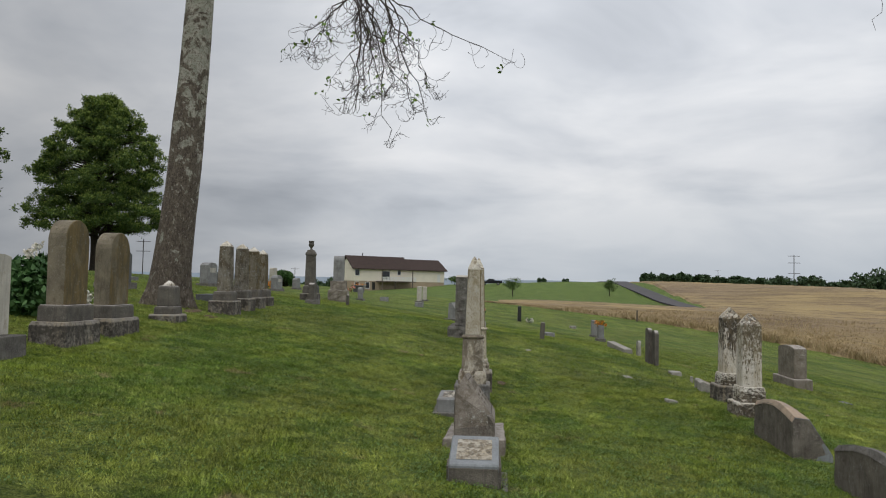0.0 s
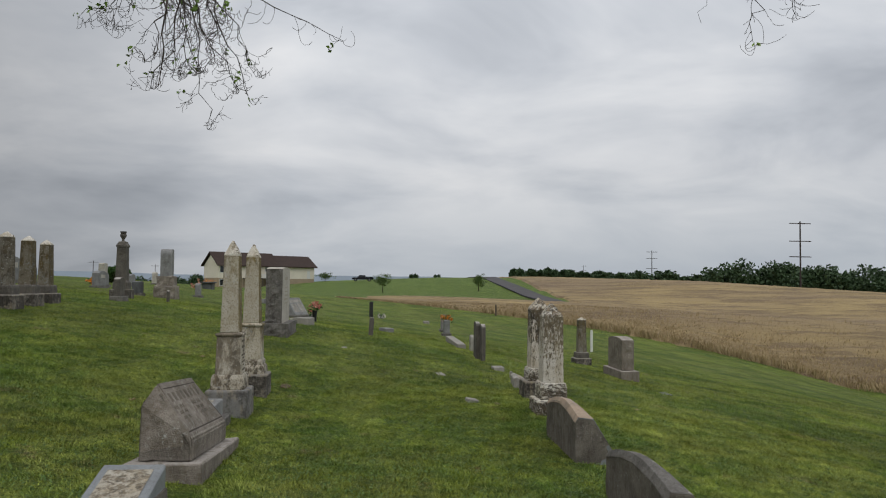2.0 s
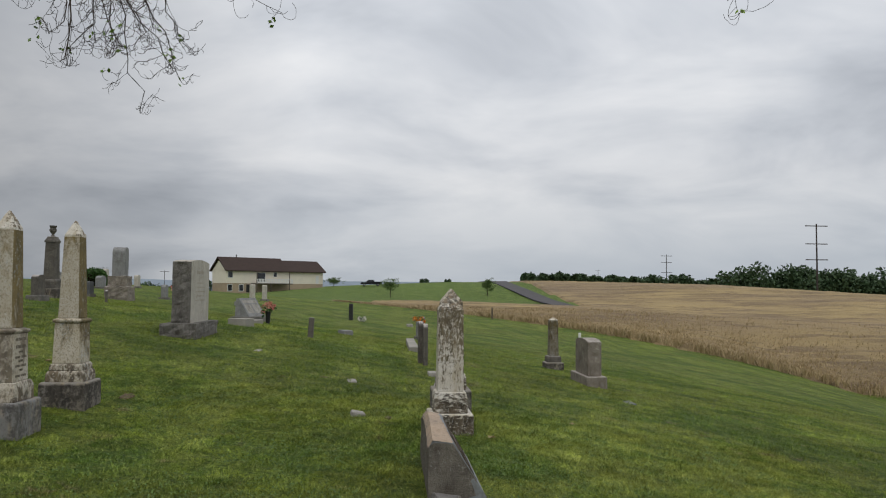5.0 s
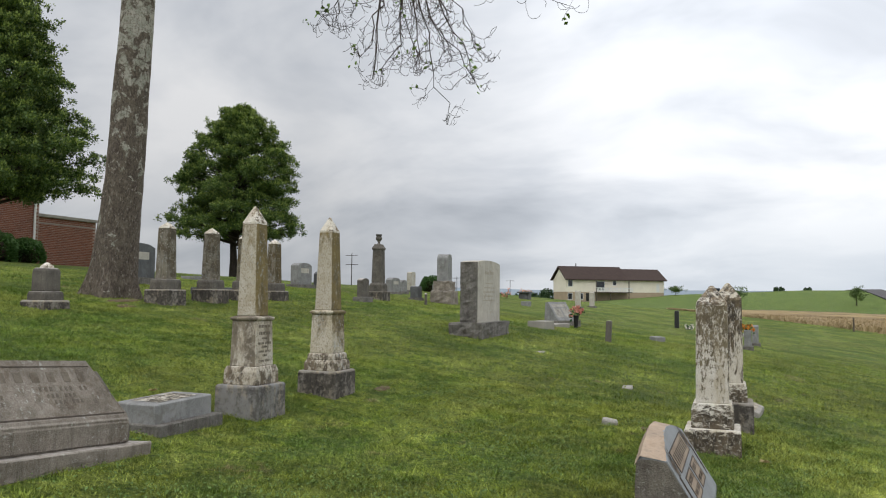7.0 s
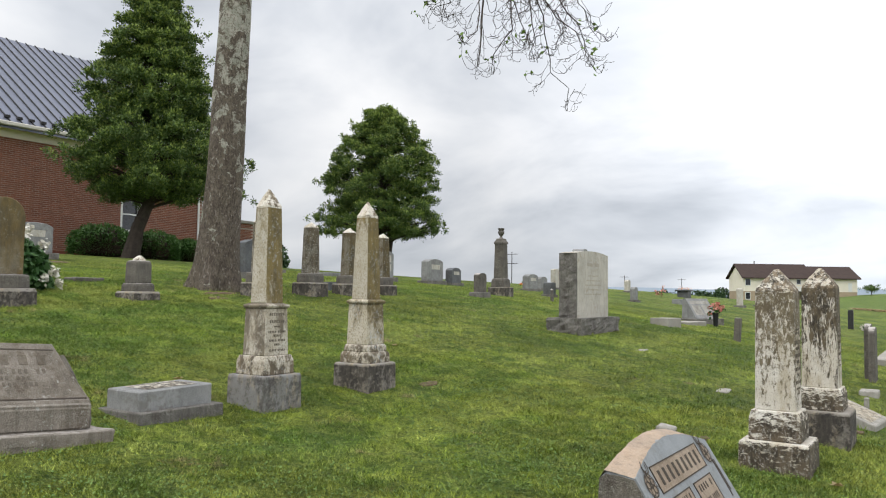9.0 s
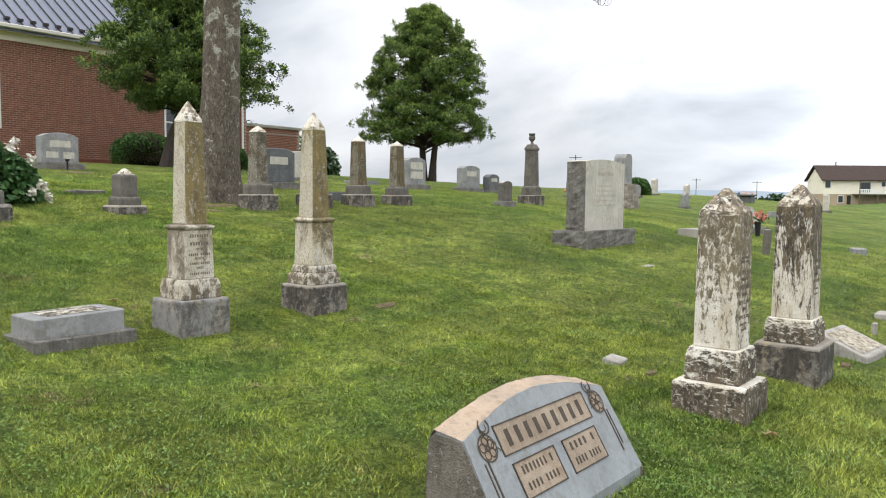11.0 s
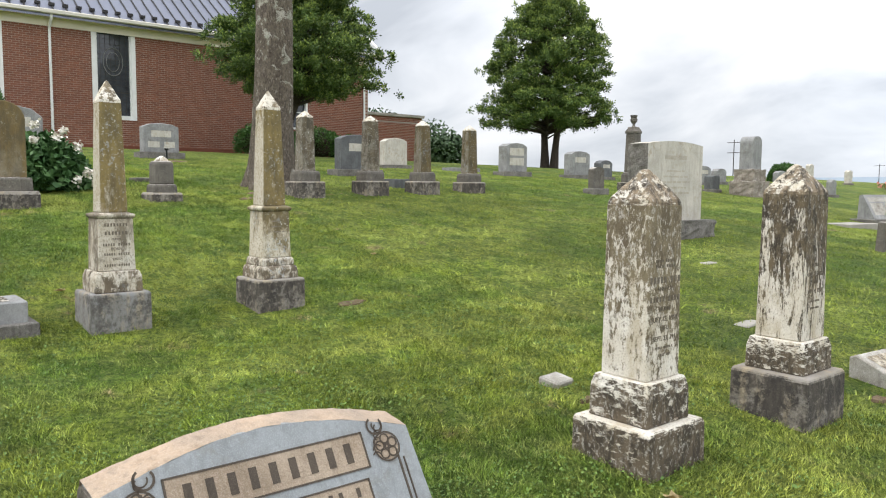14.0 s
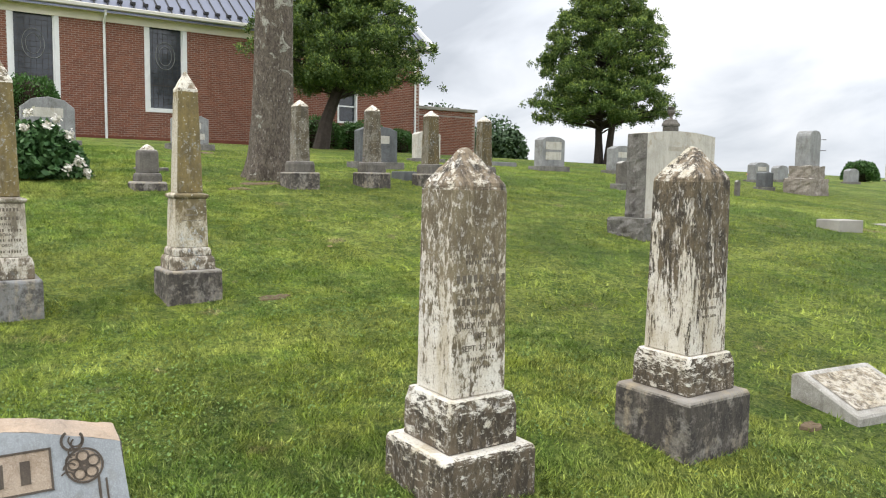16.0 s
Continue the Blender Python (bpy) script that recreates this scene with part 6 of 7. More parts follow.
def sycamore():
    e = thing("sycamore", -6.15, 14.2, "tall sycamore with mottled bark and bare drooping twigs", "tree", z=0.98)
    bm = bmesh.new()
    n, sides = 110, 36
    rings = []
    for i in range(n + 1):
        z = -0.3 + 14.3 * (i / n) ** 1.1
        r = 0.325 + 0.11 * math.exp(-max(0, z) / 0.35) + 0.05 * math.exp(-max(0, z) / 2.0) - 0.012 * z
        cx, cy = 0.077 * z + 0.05 * math.sin(z * 0.5) - 0.08, -0.015 * z
        ring = []
        for k in range(sides):
            a = 2 * math.pi * k / sides
            flare = 1 + 0.22 * math.exp(-max(0, z) / 0.3) * math.sin(a * 5 + 0.6) + 0.06 * noise.noise((math.cos(a) * 1.4, math.sin(a) * 1.4, z * 0.7)) + 0.03 * noise.noise((math.cos(a) * 4, math.sin(a) * 4, z * 3.0)) + 0.012 * noise.noise((math.cos(a) * 11, math.sin(a) * 11, z * 9.0))
            ring.append(bm.verts.new((cx + r * flare * math.cos(a), cy + r * flare * math.sin(a), z)))
        rings.append(ring)
    for a, b in zip(rings, rings[1:]):
        for i in range(sides):
            f = bm.faces.new((a[i], a[(i + 1) % sides], b[(i + 1) % sides], b[i]))
            f.smooth = True
    bm.faces.new(rings[-1])
    part("trunk", bm, bark, e, "flaking brown and cream bark")
    rnd = random.Random(17)
    twigs = bmesh.new()
    tips = []

    def grow(p, d, length, r, depth, floor):
        """A kinked twig: it sags on its way out and hooks up again at the end."""
        steps = 9
        pts, rad = [p], [r]
        curl = Vector((rnd.uniform(-1, 1), rnd.uniform(-1, 1), rnd.uniform(-0.6, 0.6)))
        for s in range(steps):
            if rnd.random() < 0.4:
                curl = Vector((rnd.uniform(-1, 1), rnd.uniform(-1, 1), rnd.uniform(-0.7, 0.5)))
            sag = -0.16 if s < 5 else 0.22
            if p.z < floor:
                sag = 0.7
            d = (d + curl * 0.42 + Vector((rnd.uniform(-0.25, 0.25), rnd.uniform(-0.25, 0.25), sag))).normalized()
            p = p + d * length / steps * rnd.uniform(0.7, 1.3)
            pts.append(p)
            rad.append(r * (1 - 0.75 * (s + 1) / steps))
            if depth > 0 and s > 0 and rnd.random() < 0.62:
                q = (d * 0.5 + Vector((rnd.uniform(-1, 1), rnd.uniform(-1, 1), rnd.uniform(-1.0, 0.5)))).normalized()
                grow(p, q, length * rnd.uniform(0.24, 0.46), max(0.0052, rad[-1] * 0.66), depth - 1, floor)
        tube(twigs, pts, [max(0.0052, q) for q in rad], 4 if depth < 2 else 6)
        if depth <= 1:
            tips.append(p)

    limb, limb_ends = bmesh.new(), bmesh.new()
    o = Vector((-6.15, 14.2, 0.98))

    def loc(x, y, z):
        return Vector((x, y, z)) - o

    main = [loc(-5.8, 14.3, 10.5), loc(-5.4, 15.6, 11.6), loc(-4.9, 17.2, 11.9), loc(-4.3, 18.9, 11.0), loc(-3.7, 20.2, 9.4)]
    tube(limb, main, [0.16, 0.13, 0.10, 0.08, 0.05], 8)
    side = [loc(-5.6, 14.2, 12.0), loc(-2.0, 16.0, 13.6), loc(4.0, 18.0, 13.2), loc(9.0, 19.6, 11.6), loc(11.2, 20.2, 9.6)]
    tube(limb, side, [0.14, 0.12, 0.09, 0.06, 0.03], 8)
    part("limb", limb, twig_bark, e, "long bare limbs")

    def strand(start, end, r, depth):
        """Carries a kinked main stem from start to end and lets side twigs grow from it."""
        n = 9
        pts, rad = [], []
        wob = [Vector((rnd.uniform(-1, 1), rnd.uniform(-1, 1), rnd.uniform(-0.5, 0.5))) * 0.17 for _ in range(n + 1)]
        bow = Vector((rnd.uniform(-1, 1), rnd.uniform(-1, 1), -0.3)) * 0.35
        for k in range(n + 1):
            t = k / n
            p = start.lerp(end, t) + bow * math.sin(math.pi * t) + wob[k] * (0.0 if k in (0, n) else 1.0)
            pts.append(p)
            rad.append(max(0.0055, r * (1 - 0.7 * t)))
            if 0 < k and depth > 0:
                for _ in range(2 if rnd.random() < 0.45 else 1):
                    q = ((end - start).normalized() * 0.5 + Vector((rnd.uniform(-1, 1), rnd.uniform(-1, 1), rnd.uniform(-0.9, 0.4)))).normalized()
                    grow(p, q, rnd.uniform(0.5, 1.25), max(0.005, rad[-1] * 0.55), depth - 1, end.z)
        tube(twigs, pts, rad, 6)
        tips.append(pts[-1])

    heads = [main[4], main[3].lerp(main[4], 0.6), main[3].lerp(main[4], 0.85), main[4] + Vector((0.5, 0.4, 0.1)), main[4] + Vector((-0.5, 0.3, 0.1))]
    for h in heads[3:]:
        tube(limb_ends, [main[4] + Vector((0, 0, 0.3)), h], [0.04, 0.028], 6)
    for k in range(9):
        end = loc(-4.4 + 2.7 * (k + 0.5) / 9, 20.5 + 2.0 * math.sin(k * 2.4), 6.2 + 1.3 * ((k * 5) % 9) / 9)
        strand(heads[k % 5], end, rnd.uniform(0.020, 0.032), 2)
    strand(heads[0], loc(-3.35, 22.7, 5.66), 0.022, 2)
    strand(heads[1], loc(-3.6, 18.8, 5.8), 0.036, 1)
    strand(heads[3], loc(-1.95, 21.3, 6.05), 0.024, 2)
    strand(heads[4], loc(-6.0, 20.4, 7.8), 0.022, 1)
    strand(heads[4], loc(-4.8, 19.2, 7.3), 0.024, 2)
    strand(heads[3], loc(0.4, 21.0, 7.7), 0.020, 1)
    strand(side[4], loc(10.87, 20.16, 7.70), 0.016, 1)
    strand(side[4], loc(12.3, 20.4, 8.6), 0.014, 1)
    strand(side[3].lerp(side[4], 0.6), loc(9.7, 20.2, 8.3), 0.014, 0)
    part("limb_end", limb_ends, twig_bark, e)
    part("twig_spray", twigs, twig_bark, e, "fine drooping bare twigs")["kind"] = "stuff"
    rr = np.random.default_rng(4)
    pick = [tips[i] for i in rr.choice(len(tips), min(34, len(tips)), replace=False)]
    c = np.repeat(np.array([tuple(p) for p in pick]), 4, 0) + rr.normal(0, 0.06, (len(pick) * 4, 3))
    leaf_mass("young_leaves", c, 0.07, 6, young_leaf, e, "few fresh green leaves")


sycamore()


def hedge(x, y, rx, ry, h, label, seed, z=None):
    e = thing("shrub", x, y, label, "shrub", z=z)
    r = np.random.default_rng(seed)
    n = 5200
    d = r.normal(0, 1, (n, 3))
    d /= np.linalg.norm(d, axis=1)[:, None]
    d[:, 2] = np.abs(d[:, 2])
    k = r.uniform(0.86, 1.02, n)[:, None] * (1 + 0.07 * np.sin(d[:, :1] * 9 + seed) * np.cos(d[:, 1:2] * 8))
    c = np.sign(d) * np.abs(d) ** 0.7 * k * (rx, ry, h)
    leaf_mass("foliage", c, 0.05, seed, hedge_leaf, e, "clipped dark leaves")
    # solid dark core, added to stand in for the shade behind the leaves
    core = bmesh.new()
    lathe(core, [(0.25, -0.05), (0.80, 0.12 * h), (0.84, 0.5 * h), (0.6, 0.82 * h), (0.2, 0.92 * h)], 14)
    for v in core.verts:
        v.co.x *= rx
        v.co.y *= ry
    part("inner_mass", core, inner_shade, e, "dark core painted as the shaded inside")


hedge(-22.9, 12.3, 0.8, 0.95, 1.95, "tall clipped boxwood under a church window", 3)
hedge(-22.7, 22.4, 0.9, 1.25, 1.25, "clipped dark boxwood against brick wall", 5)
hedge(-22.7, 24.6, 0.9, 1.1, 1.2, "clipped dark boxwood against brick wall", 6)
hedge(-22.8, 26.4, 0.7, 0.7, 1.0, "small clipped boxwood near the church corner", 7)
hedge(-13.2, 46.5, 0.75, 0.75, 0.95, "round dark boxwood on the crest", 8)


def peony():
    e = thing("peony_bush", -6.7, 10.7, "leafy peony bush with large white blossoms", "shrub")
    r = np.random.default_rng(12)
    d = r.normal(0, 1, (7000, 3))
    d /= np.linalg.norm(d, axis=1)[:, None]
    d[:, 2] = np.abs(d[:, 2])
    c = d * r.uniform(0.35, 1.0, (7000, 1)) * (0.68, 0.74, 0.85)
    leaf_mass("foliage", c, 0.06, 5, peony_leaf, e, "dark pointed leaves")
    dd = np.array([(0.5, 0.1, 0.75), (0.45, 0.4, 0.62), (0.5, -0.2, 0.7), (0.55, 0.5, 0.25), (0.6, 0.35, 0.15), (0.2, -0.45, 0.85), (0.5, 0.62, 0.08), (0.3, 0.25, 0.86), (0.1, -0.1, 0.95)])
    for p in dd:
        leaf_mass("blossom", np.repeat(p[None], 60, 0) + r.normal(0, 0.03, (60, 3)), 0.03, 7, petal_white, e, "white blossom")


peony()


# ---------------------------------------------------------------- church
def church():
    e = thing("church", -24.8, 28.75, "red brick church with a grey standing-seam metal roof", "church", z=2.1)
    # local: x towards the graves, y along the wall (corner at 0), z up from its foot
    L, D, H, T = 34.0, 16.0, 4.95, 0.3
    openings = [(-12.38, -10.78, 1.33, 4.76), (-16.95, -15.30, 1.33, 4.76), (-21.45, -19.85, 1.33, 4.76), (-4.26, -3.28, 1.35, 2.85)]
    bm = bmesh.new()
    ys = sorted({-L, 0.0, *[v for o in openings for v in o[:2]]})
    zs = sorted({-0.6, H, *[v for o in openings for v in o[2:]]})
    for y0, y1 in zip(ys, ys[1:]):
        for z0, z1 in zip(zs, zs[1:]):
            if any(o[0] <= y0 + 1e-6 and y1 <= o[1] + 1e-6 and o[2] <= z0 + 1e-6 and z1 <= o[3] + 1e-6 for o in openings):
                continue
            box(bm, -T, 0, y0, y1, z0, z1)
    bmesh.ops.remove_doubles(bm, verts=bm.verts, dist=1e-5)
    seen = {}
    for f in bm.faces:
        seen.setdefault(tuple(sorted(v.index for v in f.verts)), []).append(f)
    bmesh.ops.delete(bm, geom=[f for g in seen.values() if len(g) > 1 for f in g], context="FACES")
    wall = part("side_wall", bm, mortar, e, "red brick side wall")
    bm = bmesh.new()
    prism(bm, [(-D, -0.6), (-T, -0.6), (-T, H), (-D / 2, H + D / 2 * 0.70), (-D, H)], -T, 0.0)
    part("gable_wall", bm, brick_wall_mat, e, "red brick gable end")
    bm = bmesh.new()
    box(bm, -D - 0.001, -D + T, -L, -T, -0.6, H)
    box(bm, -D, 0, -L, -L + T, -0.6, H)
    part("rear_wall", bm, brick_wall_mat, e)
    slope = 0.70
    over = 0.45
    for s, nm in ((1, "roof_near"), (-1, "roof_far")):
        bm = bmesh.new()
        def rp(u, y, lift):
            x = over - u if s > 0 else -D - over + u
            return (x, y, H + 0.16 + (u - over) * slope + lift)
        R = D / 2 + over
        vs = [bm.verts.new(rp(u, y, l)) for l in (0, 0.10) for u, y in ((0, -L - 0.4), (R, -L - 0.4), (R, 0.62), (0, 0.62))]
        for q in ((0, 1, 2, 3), (7, 6, 5, 4), (0, 4, 5, 1), (1, 5, 6, 2), (2, 6, 7, 3), (3, 7, 4, 0)):
            bm.faces.new([vs[i] for i in q])
        roof = part(nm, bm, roof_metal, e, "blue-grey metal sheets")
        if s > 0:
            k = 0.60
            i = 0
            while k > -L:
                bm = bmesh.new()
                vs = [bm.verts.new(rp(u, y, l)) for l in (0.09, 0.15) for u, y in ((0.0, k - 0.02), (R, k - 0.02), (R, k + 0.02), (0.0, k + 0.02))]
                for q in ((0, 1, 2, 3), (7, 6, 5, 4), (0, 4, 5, 1), (1, 5, 6, 2), (2, 6, 7, 3), (3, 7, 4, 0)):
                    bm.faces.new([vs[j] for j in q])
                part("seam", bm, brown_metal, roof, "raised dark seam")
                for u in (0.55,):
                    bm = bmesh.new()
                    x, y, z = rp(u, k, 0.17)
                    box(bm, x - 0.07, x + 0.07, y - 0.09, y + 0.09, z - 0.05, z + 0.05)
                    part("snow_guard", bm, brown_metal, roof, "small dark snow guard")
                k -= 0.46
    part("soffit", boxed(0.003, 0.42, -L, 0.6, H - 0.12, H - 0.04, bevel=0), siding, e, "cream boxed eave")
    part("frieze", boxed(0.003, 0.05, -L, 0.0, H - 0.42, H - 0.12, bevel=0), siding, e)
    part("gutter", boxed(0.42, 0.56, -L, 0.64, H - 0.06, H + 0.10, bevel=0.03), cream_gutter, e, "cream gutter")
    part("footing_band", boxed(0.009, 0.022, -23.0, -0.02, -0.5, 0.34, bevel=0.004), red_paint, e, "smooth red painted footing")
    bm = bmesh.new()
    for a, b in (((over, H + 0.06), (-D / 2, H + 0.06 + (D / 2 + over) * slope)),):
        vs = [bm.verts.new((p[0], y, p[1] + dz)) for y in (0.50, 0.64) for p, dz in ((a, -0.16), (b, -0.16), (b, 0.10), (a, 0.10))]
        for q in ((0, 1, 2, 3), (7, 6, 5, 4), (0, 4, 5, 1), (1, 5, 6, 2), (2, 6, 7, 3), (3, 7, 4, 0)):
            bm.faces.new([vs[i] for i in q])
    part("rake_board", bm, white_paint, e)
    for y in (-0.27, -13.8):
        bm = bmesh.new()
        tube(bm, [(0.48, y, H - 0.05), (0.40, y, H - 0.22), (0.09, y, H - 0.50), (0.08, y, H - 0.8), (0.08, y, 0.22), (0.20, y, 0.12)], [0.05] * 6, 6)
        part("downspout", bm, white_paint, e, "white downspout")
    for y0, y1, z0, z1 in openings:
        tall = z1 - z0 > 2
        w = part("window", boxed(-0.16, -0.13, y0 + 0.1, y1 - 0.1, z0 + 0.1, z1 - 0.1, bevel=0), leaded_glass if tall else pane_glass, e, "dark leaded window" if tall else "sash window")
        bm = bmesh.new()
        f = 0.16 if tall else 0.08
        for a in ((y0, y0 + f, z0, z1), (y1 - f, y1, z0, z1), (y0 + f, y1 - f, z0, z0 + f), (y0 + f, y1 - f, z1 - f, z1)):
            box(bm, -0.18, 0.03, *a)
        if tall:
            for a in ((y0 + f, y0 + f + 0.05, z0 + f, z1 - f), (y1 - f - 0.05, y1 - f, z0 + f, z1 - f)):
                box(bm, -0.12, -0.02, *a)
        part("frame", bm, white_paint, w, "white painted frame")
        bm = bmesh.new()
        if tall:
            box(bm, -0.128, -0.11, y0 + f, y1 - f, z0 + 1.02, z0 + 1.06)
            for k in range(1, 7):
                y = y0 + f + (y1 - y0 - 2 * f) * k / 7
                box(bm, -0.128, -0.118, y - 0.006, y + 0.006, z0 + f, z1 - f)
            z = z0 + f
            while z < z1 - f:
                box(bm, -0.128, -0.118, y0 + f, y1 - f, z, z + 0.012)
                z += 0.19
            part("leading", bm, steel, w, "grey lead lattice")["kind"] = "stuff"
            cy, cz, n = (y0 + y1) / 2, z1 - 1.25, 28
            for ry, rz, wide in ((0.36, 0.52, 0.030), (0.24, 0.36, 0.022)):
                bm = bmesh.new()
                tube(bm, [(-0.115, cy + ry * math.cos(2 * math.pi * k / n), cz + rz * math.sin(2 * math.pi * k / n)) for k in range(n + 1)], [wide / 2] * (n + 1), 5)
                part("medallion_ring", bm, pale_lead, w, "pale oval lead line")
        else:
            box(bm, -0.128, -0.05, y0 + f, y1 - f, (z0 + z1) / 2 - 0.03, (z0 + z1) / 2 + 0.03)
            part("meeting_rail", bm, white_paint, w)
    # low annex past the corner
    bm = bmesh.new()
    box(bm, -9.0, -0.35, 0.002, 3.55, -0.6, 2.28)
    annex = part("annex", bm, mortar, e, "low flat-roofed brick annex")
    part("coping", boxed(-9.1, -0.27, 0.002, 3.65, 2.28, 2.42, bevel=0.01), concrete, annex, "pale roof coping")
    # brickwork: running bond, each brick proud of its joint
    pitch, course, bl, bh = 0.232, 0.078, 0.216, 0.061
    one = bmesh.new()
    box(one, 0.0, 0.007, -bl / 2, bl / 2, 0.0, bh)
    one = finish(one, "brick")
    one.materials.append(brick_piece)
    loose, single = bmesh.new(), 0

    def lay(y0, y1, z0, z1, x, holes):
        nonlocal single
        row = 0
        z = z0
        while z + bh < z1:
            y = y0 + bl / 2 + (pitch / 2 if row % 2 else 0)
            while y + bl / 2 < y1:
                runs = [(y - bl / 2, y + bl / 2)]
                for h in holes:
                    if h[2] - bh < z < h[3]:
                        runs = [q for p in runs for q in ((p[0], min(p[1], h[0] - 0.004)), (max(p[0], h[1] + 0.004), p[1])) if q[1] - q[0] > 0.03]
                if x == 0 and runs == [(y - bl / 2, y + bl / 2)] and -14.9 < y < -12.6 and 1.5 < z < 3.9 and single < 300:
                    ob = new("brick", one)
                    ob.parent = wall
                    ob.matrix_local = pose(x, y, z)
                    single += 1
                else:
                    for p in runs:
                        box(loose, x - 0.001, x + 0.006, p[0], p[1], z, z + bh)
                y += pitch
            z += course
            row += 1

    lay(-23.0, -0.01, -0.3, H - 0.43, 0.0, openings)
    lay(0.02, 3.5, -0.3, 2.27, -0.35, [])
    part("brickwork", loose, brick_piece, wall, "red running-bond brickwork")["kind"] = "stuff"
    part("band", boxed(-0.352, -0.335, 0.002, 3.54, 1.98, 2.04, bevel=0), concrete, annex)


church()

# ---------------------------------------------------------------- distance
def far_house():
    e = thing("house", -38.85, 206.2, "long cream house with brown roof and white deck", "house", z=-0.15, rz=34)
    # local: x along the front, y away from the graves, z up; gable ends at 0 and L
    L, W, H = 28.6, 9.5, 6.15
    wins = [(0.5, 1.7, 4.1, 5.7), (8.6, 10.9, 3.1, 5.4), (13.4, 14.3, 4.5, 5.6), (0.5, 1.6, 0.6, 2.2), (3.6, 4.7, 0.6, 2.2)]
    bm = bmesh.new()
    box(bm, 0, L, 0.0, W, 2.6, H)
    part("upper_wall", bm, siding, e, "cream siding")
    bm = bmesh.new()
    box(bm, 0.05, L - 0.05, 0.05, W - 0.05, -2.0, 2.6)
    part("lower_wall", bm, tan_block, e, "tan basement wall")
    for nm, x0, x1, top in (("roof", -0.6, 17.6, 3.5), ("roof_wing", 17.6, L + 0.6, 3.0)):
        bm = bmesh.new()
        o = [(-0.8, H - 0.15), (W / 2, H + top), (W + 0.8, H - 0.15), (W + 0.8, H - 0.4), (W / 2, H + top - 0.3), (-0.8, H - 0.4)]
        p = [bm.verts.new((x0, y, z)) for y, z in o]
        q = [bm.verts.new((x1, y, z)) for y, z in o]
        for i in range(6):
            bm.faces.new((p[i], q[i], q[(i + 1) % 6], p[(i + 1) % 6]))
        for r in (p, q):
            bm.faces.new((r[0], r[1], r[4], r[5])), bm.faces.new((r[1], r[2], r[3], r[4]))
        part(nm, bm, shingle, e, "brown shingle roof")
    for x in (0.0, L):
        bm = bmesh.new()
        o = [(0, H - 0.2), (W, H - 0.2), (W / 2, H + 2.8)]
        p = [bm.verts.new((x - 0.05, y, z)) for y, z in o]
        q = [bm.verts.new((x + 0.05, y, z)) for y, z in o]
        bm.faces.new(p), bm.faces.new(q[::-1])
        for i in range(3):
            bm.faces.new((p[i], q[i], q[(i + 1) % 3], p[(i + 1) % 3]))
        part("gable", bm, siding, e)
    for x0, x1, z0, z1 in wins:
        w = part("window", boxed(x0, x1, -0.06, -0.02, z0, z1, bevel=0), pane_glass, e)
        bm = bmesh.new()
        for q in ((x0 - 0.1, x0, z0, z1), (x1, x1 + 0.1, z0, z1), (x0 - 0.1, x1 + 0.1, z1, z1 + 0.12), (x0 - 0.1, x1 + 0.1, z0 - 0.12, z0)):
            box(bm, q[0], q[1], -0.1, -0.01, q[2], q[3])
        part("frame", bm, white_paint, w)
    part("door", boxed(26.3, 27.2, -0.06, -0.02, 2.7, 4.9, bevel=0), white_paint, e, "white door")
    part("basement_door", boxed(5.6, 6.5, -0.05, 0.0, 0.2, 2.3, bevel=0), brown_metal, e)
    part("deck", boxed(6.9, 17.4, -3.4, -0.02, 2.4, 2.65, bevel=0), wood_pole, e, "raised wooden deck")
    bm = bmesh.new()
    x = 7.2
    while x < 17.3:
        box(bm, x, x + 0.22, -3.38, -3.3, 2.65, 3.7)
        x += 0.42
    box(bm, 7.0, 17.3, -3.42, -3.28, 3.65, 3.8)
    part("deck_rail", bm, white_paint, e, "white deck railing")
    for x in (7.0, 11.0, 16.4):
        part("deck_post", boxed(x, x + 0.2, -3.4, -3.2, -1.5, 2.4 if x == 11.0 else 5.6, bevel=0), wood_pole, e)
    bm = bmesh.new()
    lathe(bm, [(0.14, H + 2.8), (0.14, H + 4.3)], 8)
    part("vent_pipe", bm, steel, e, at=pose(5.0, 5.5, 0))


far_house()


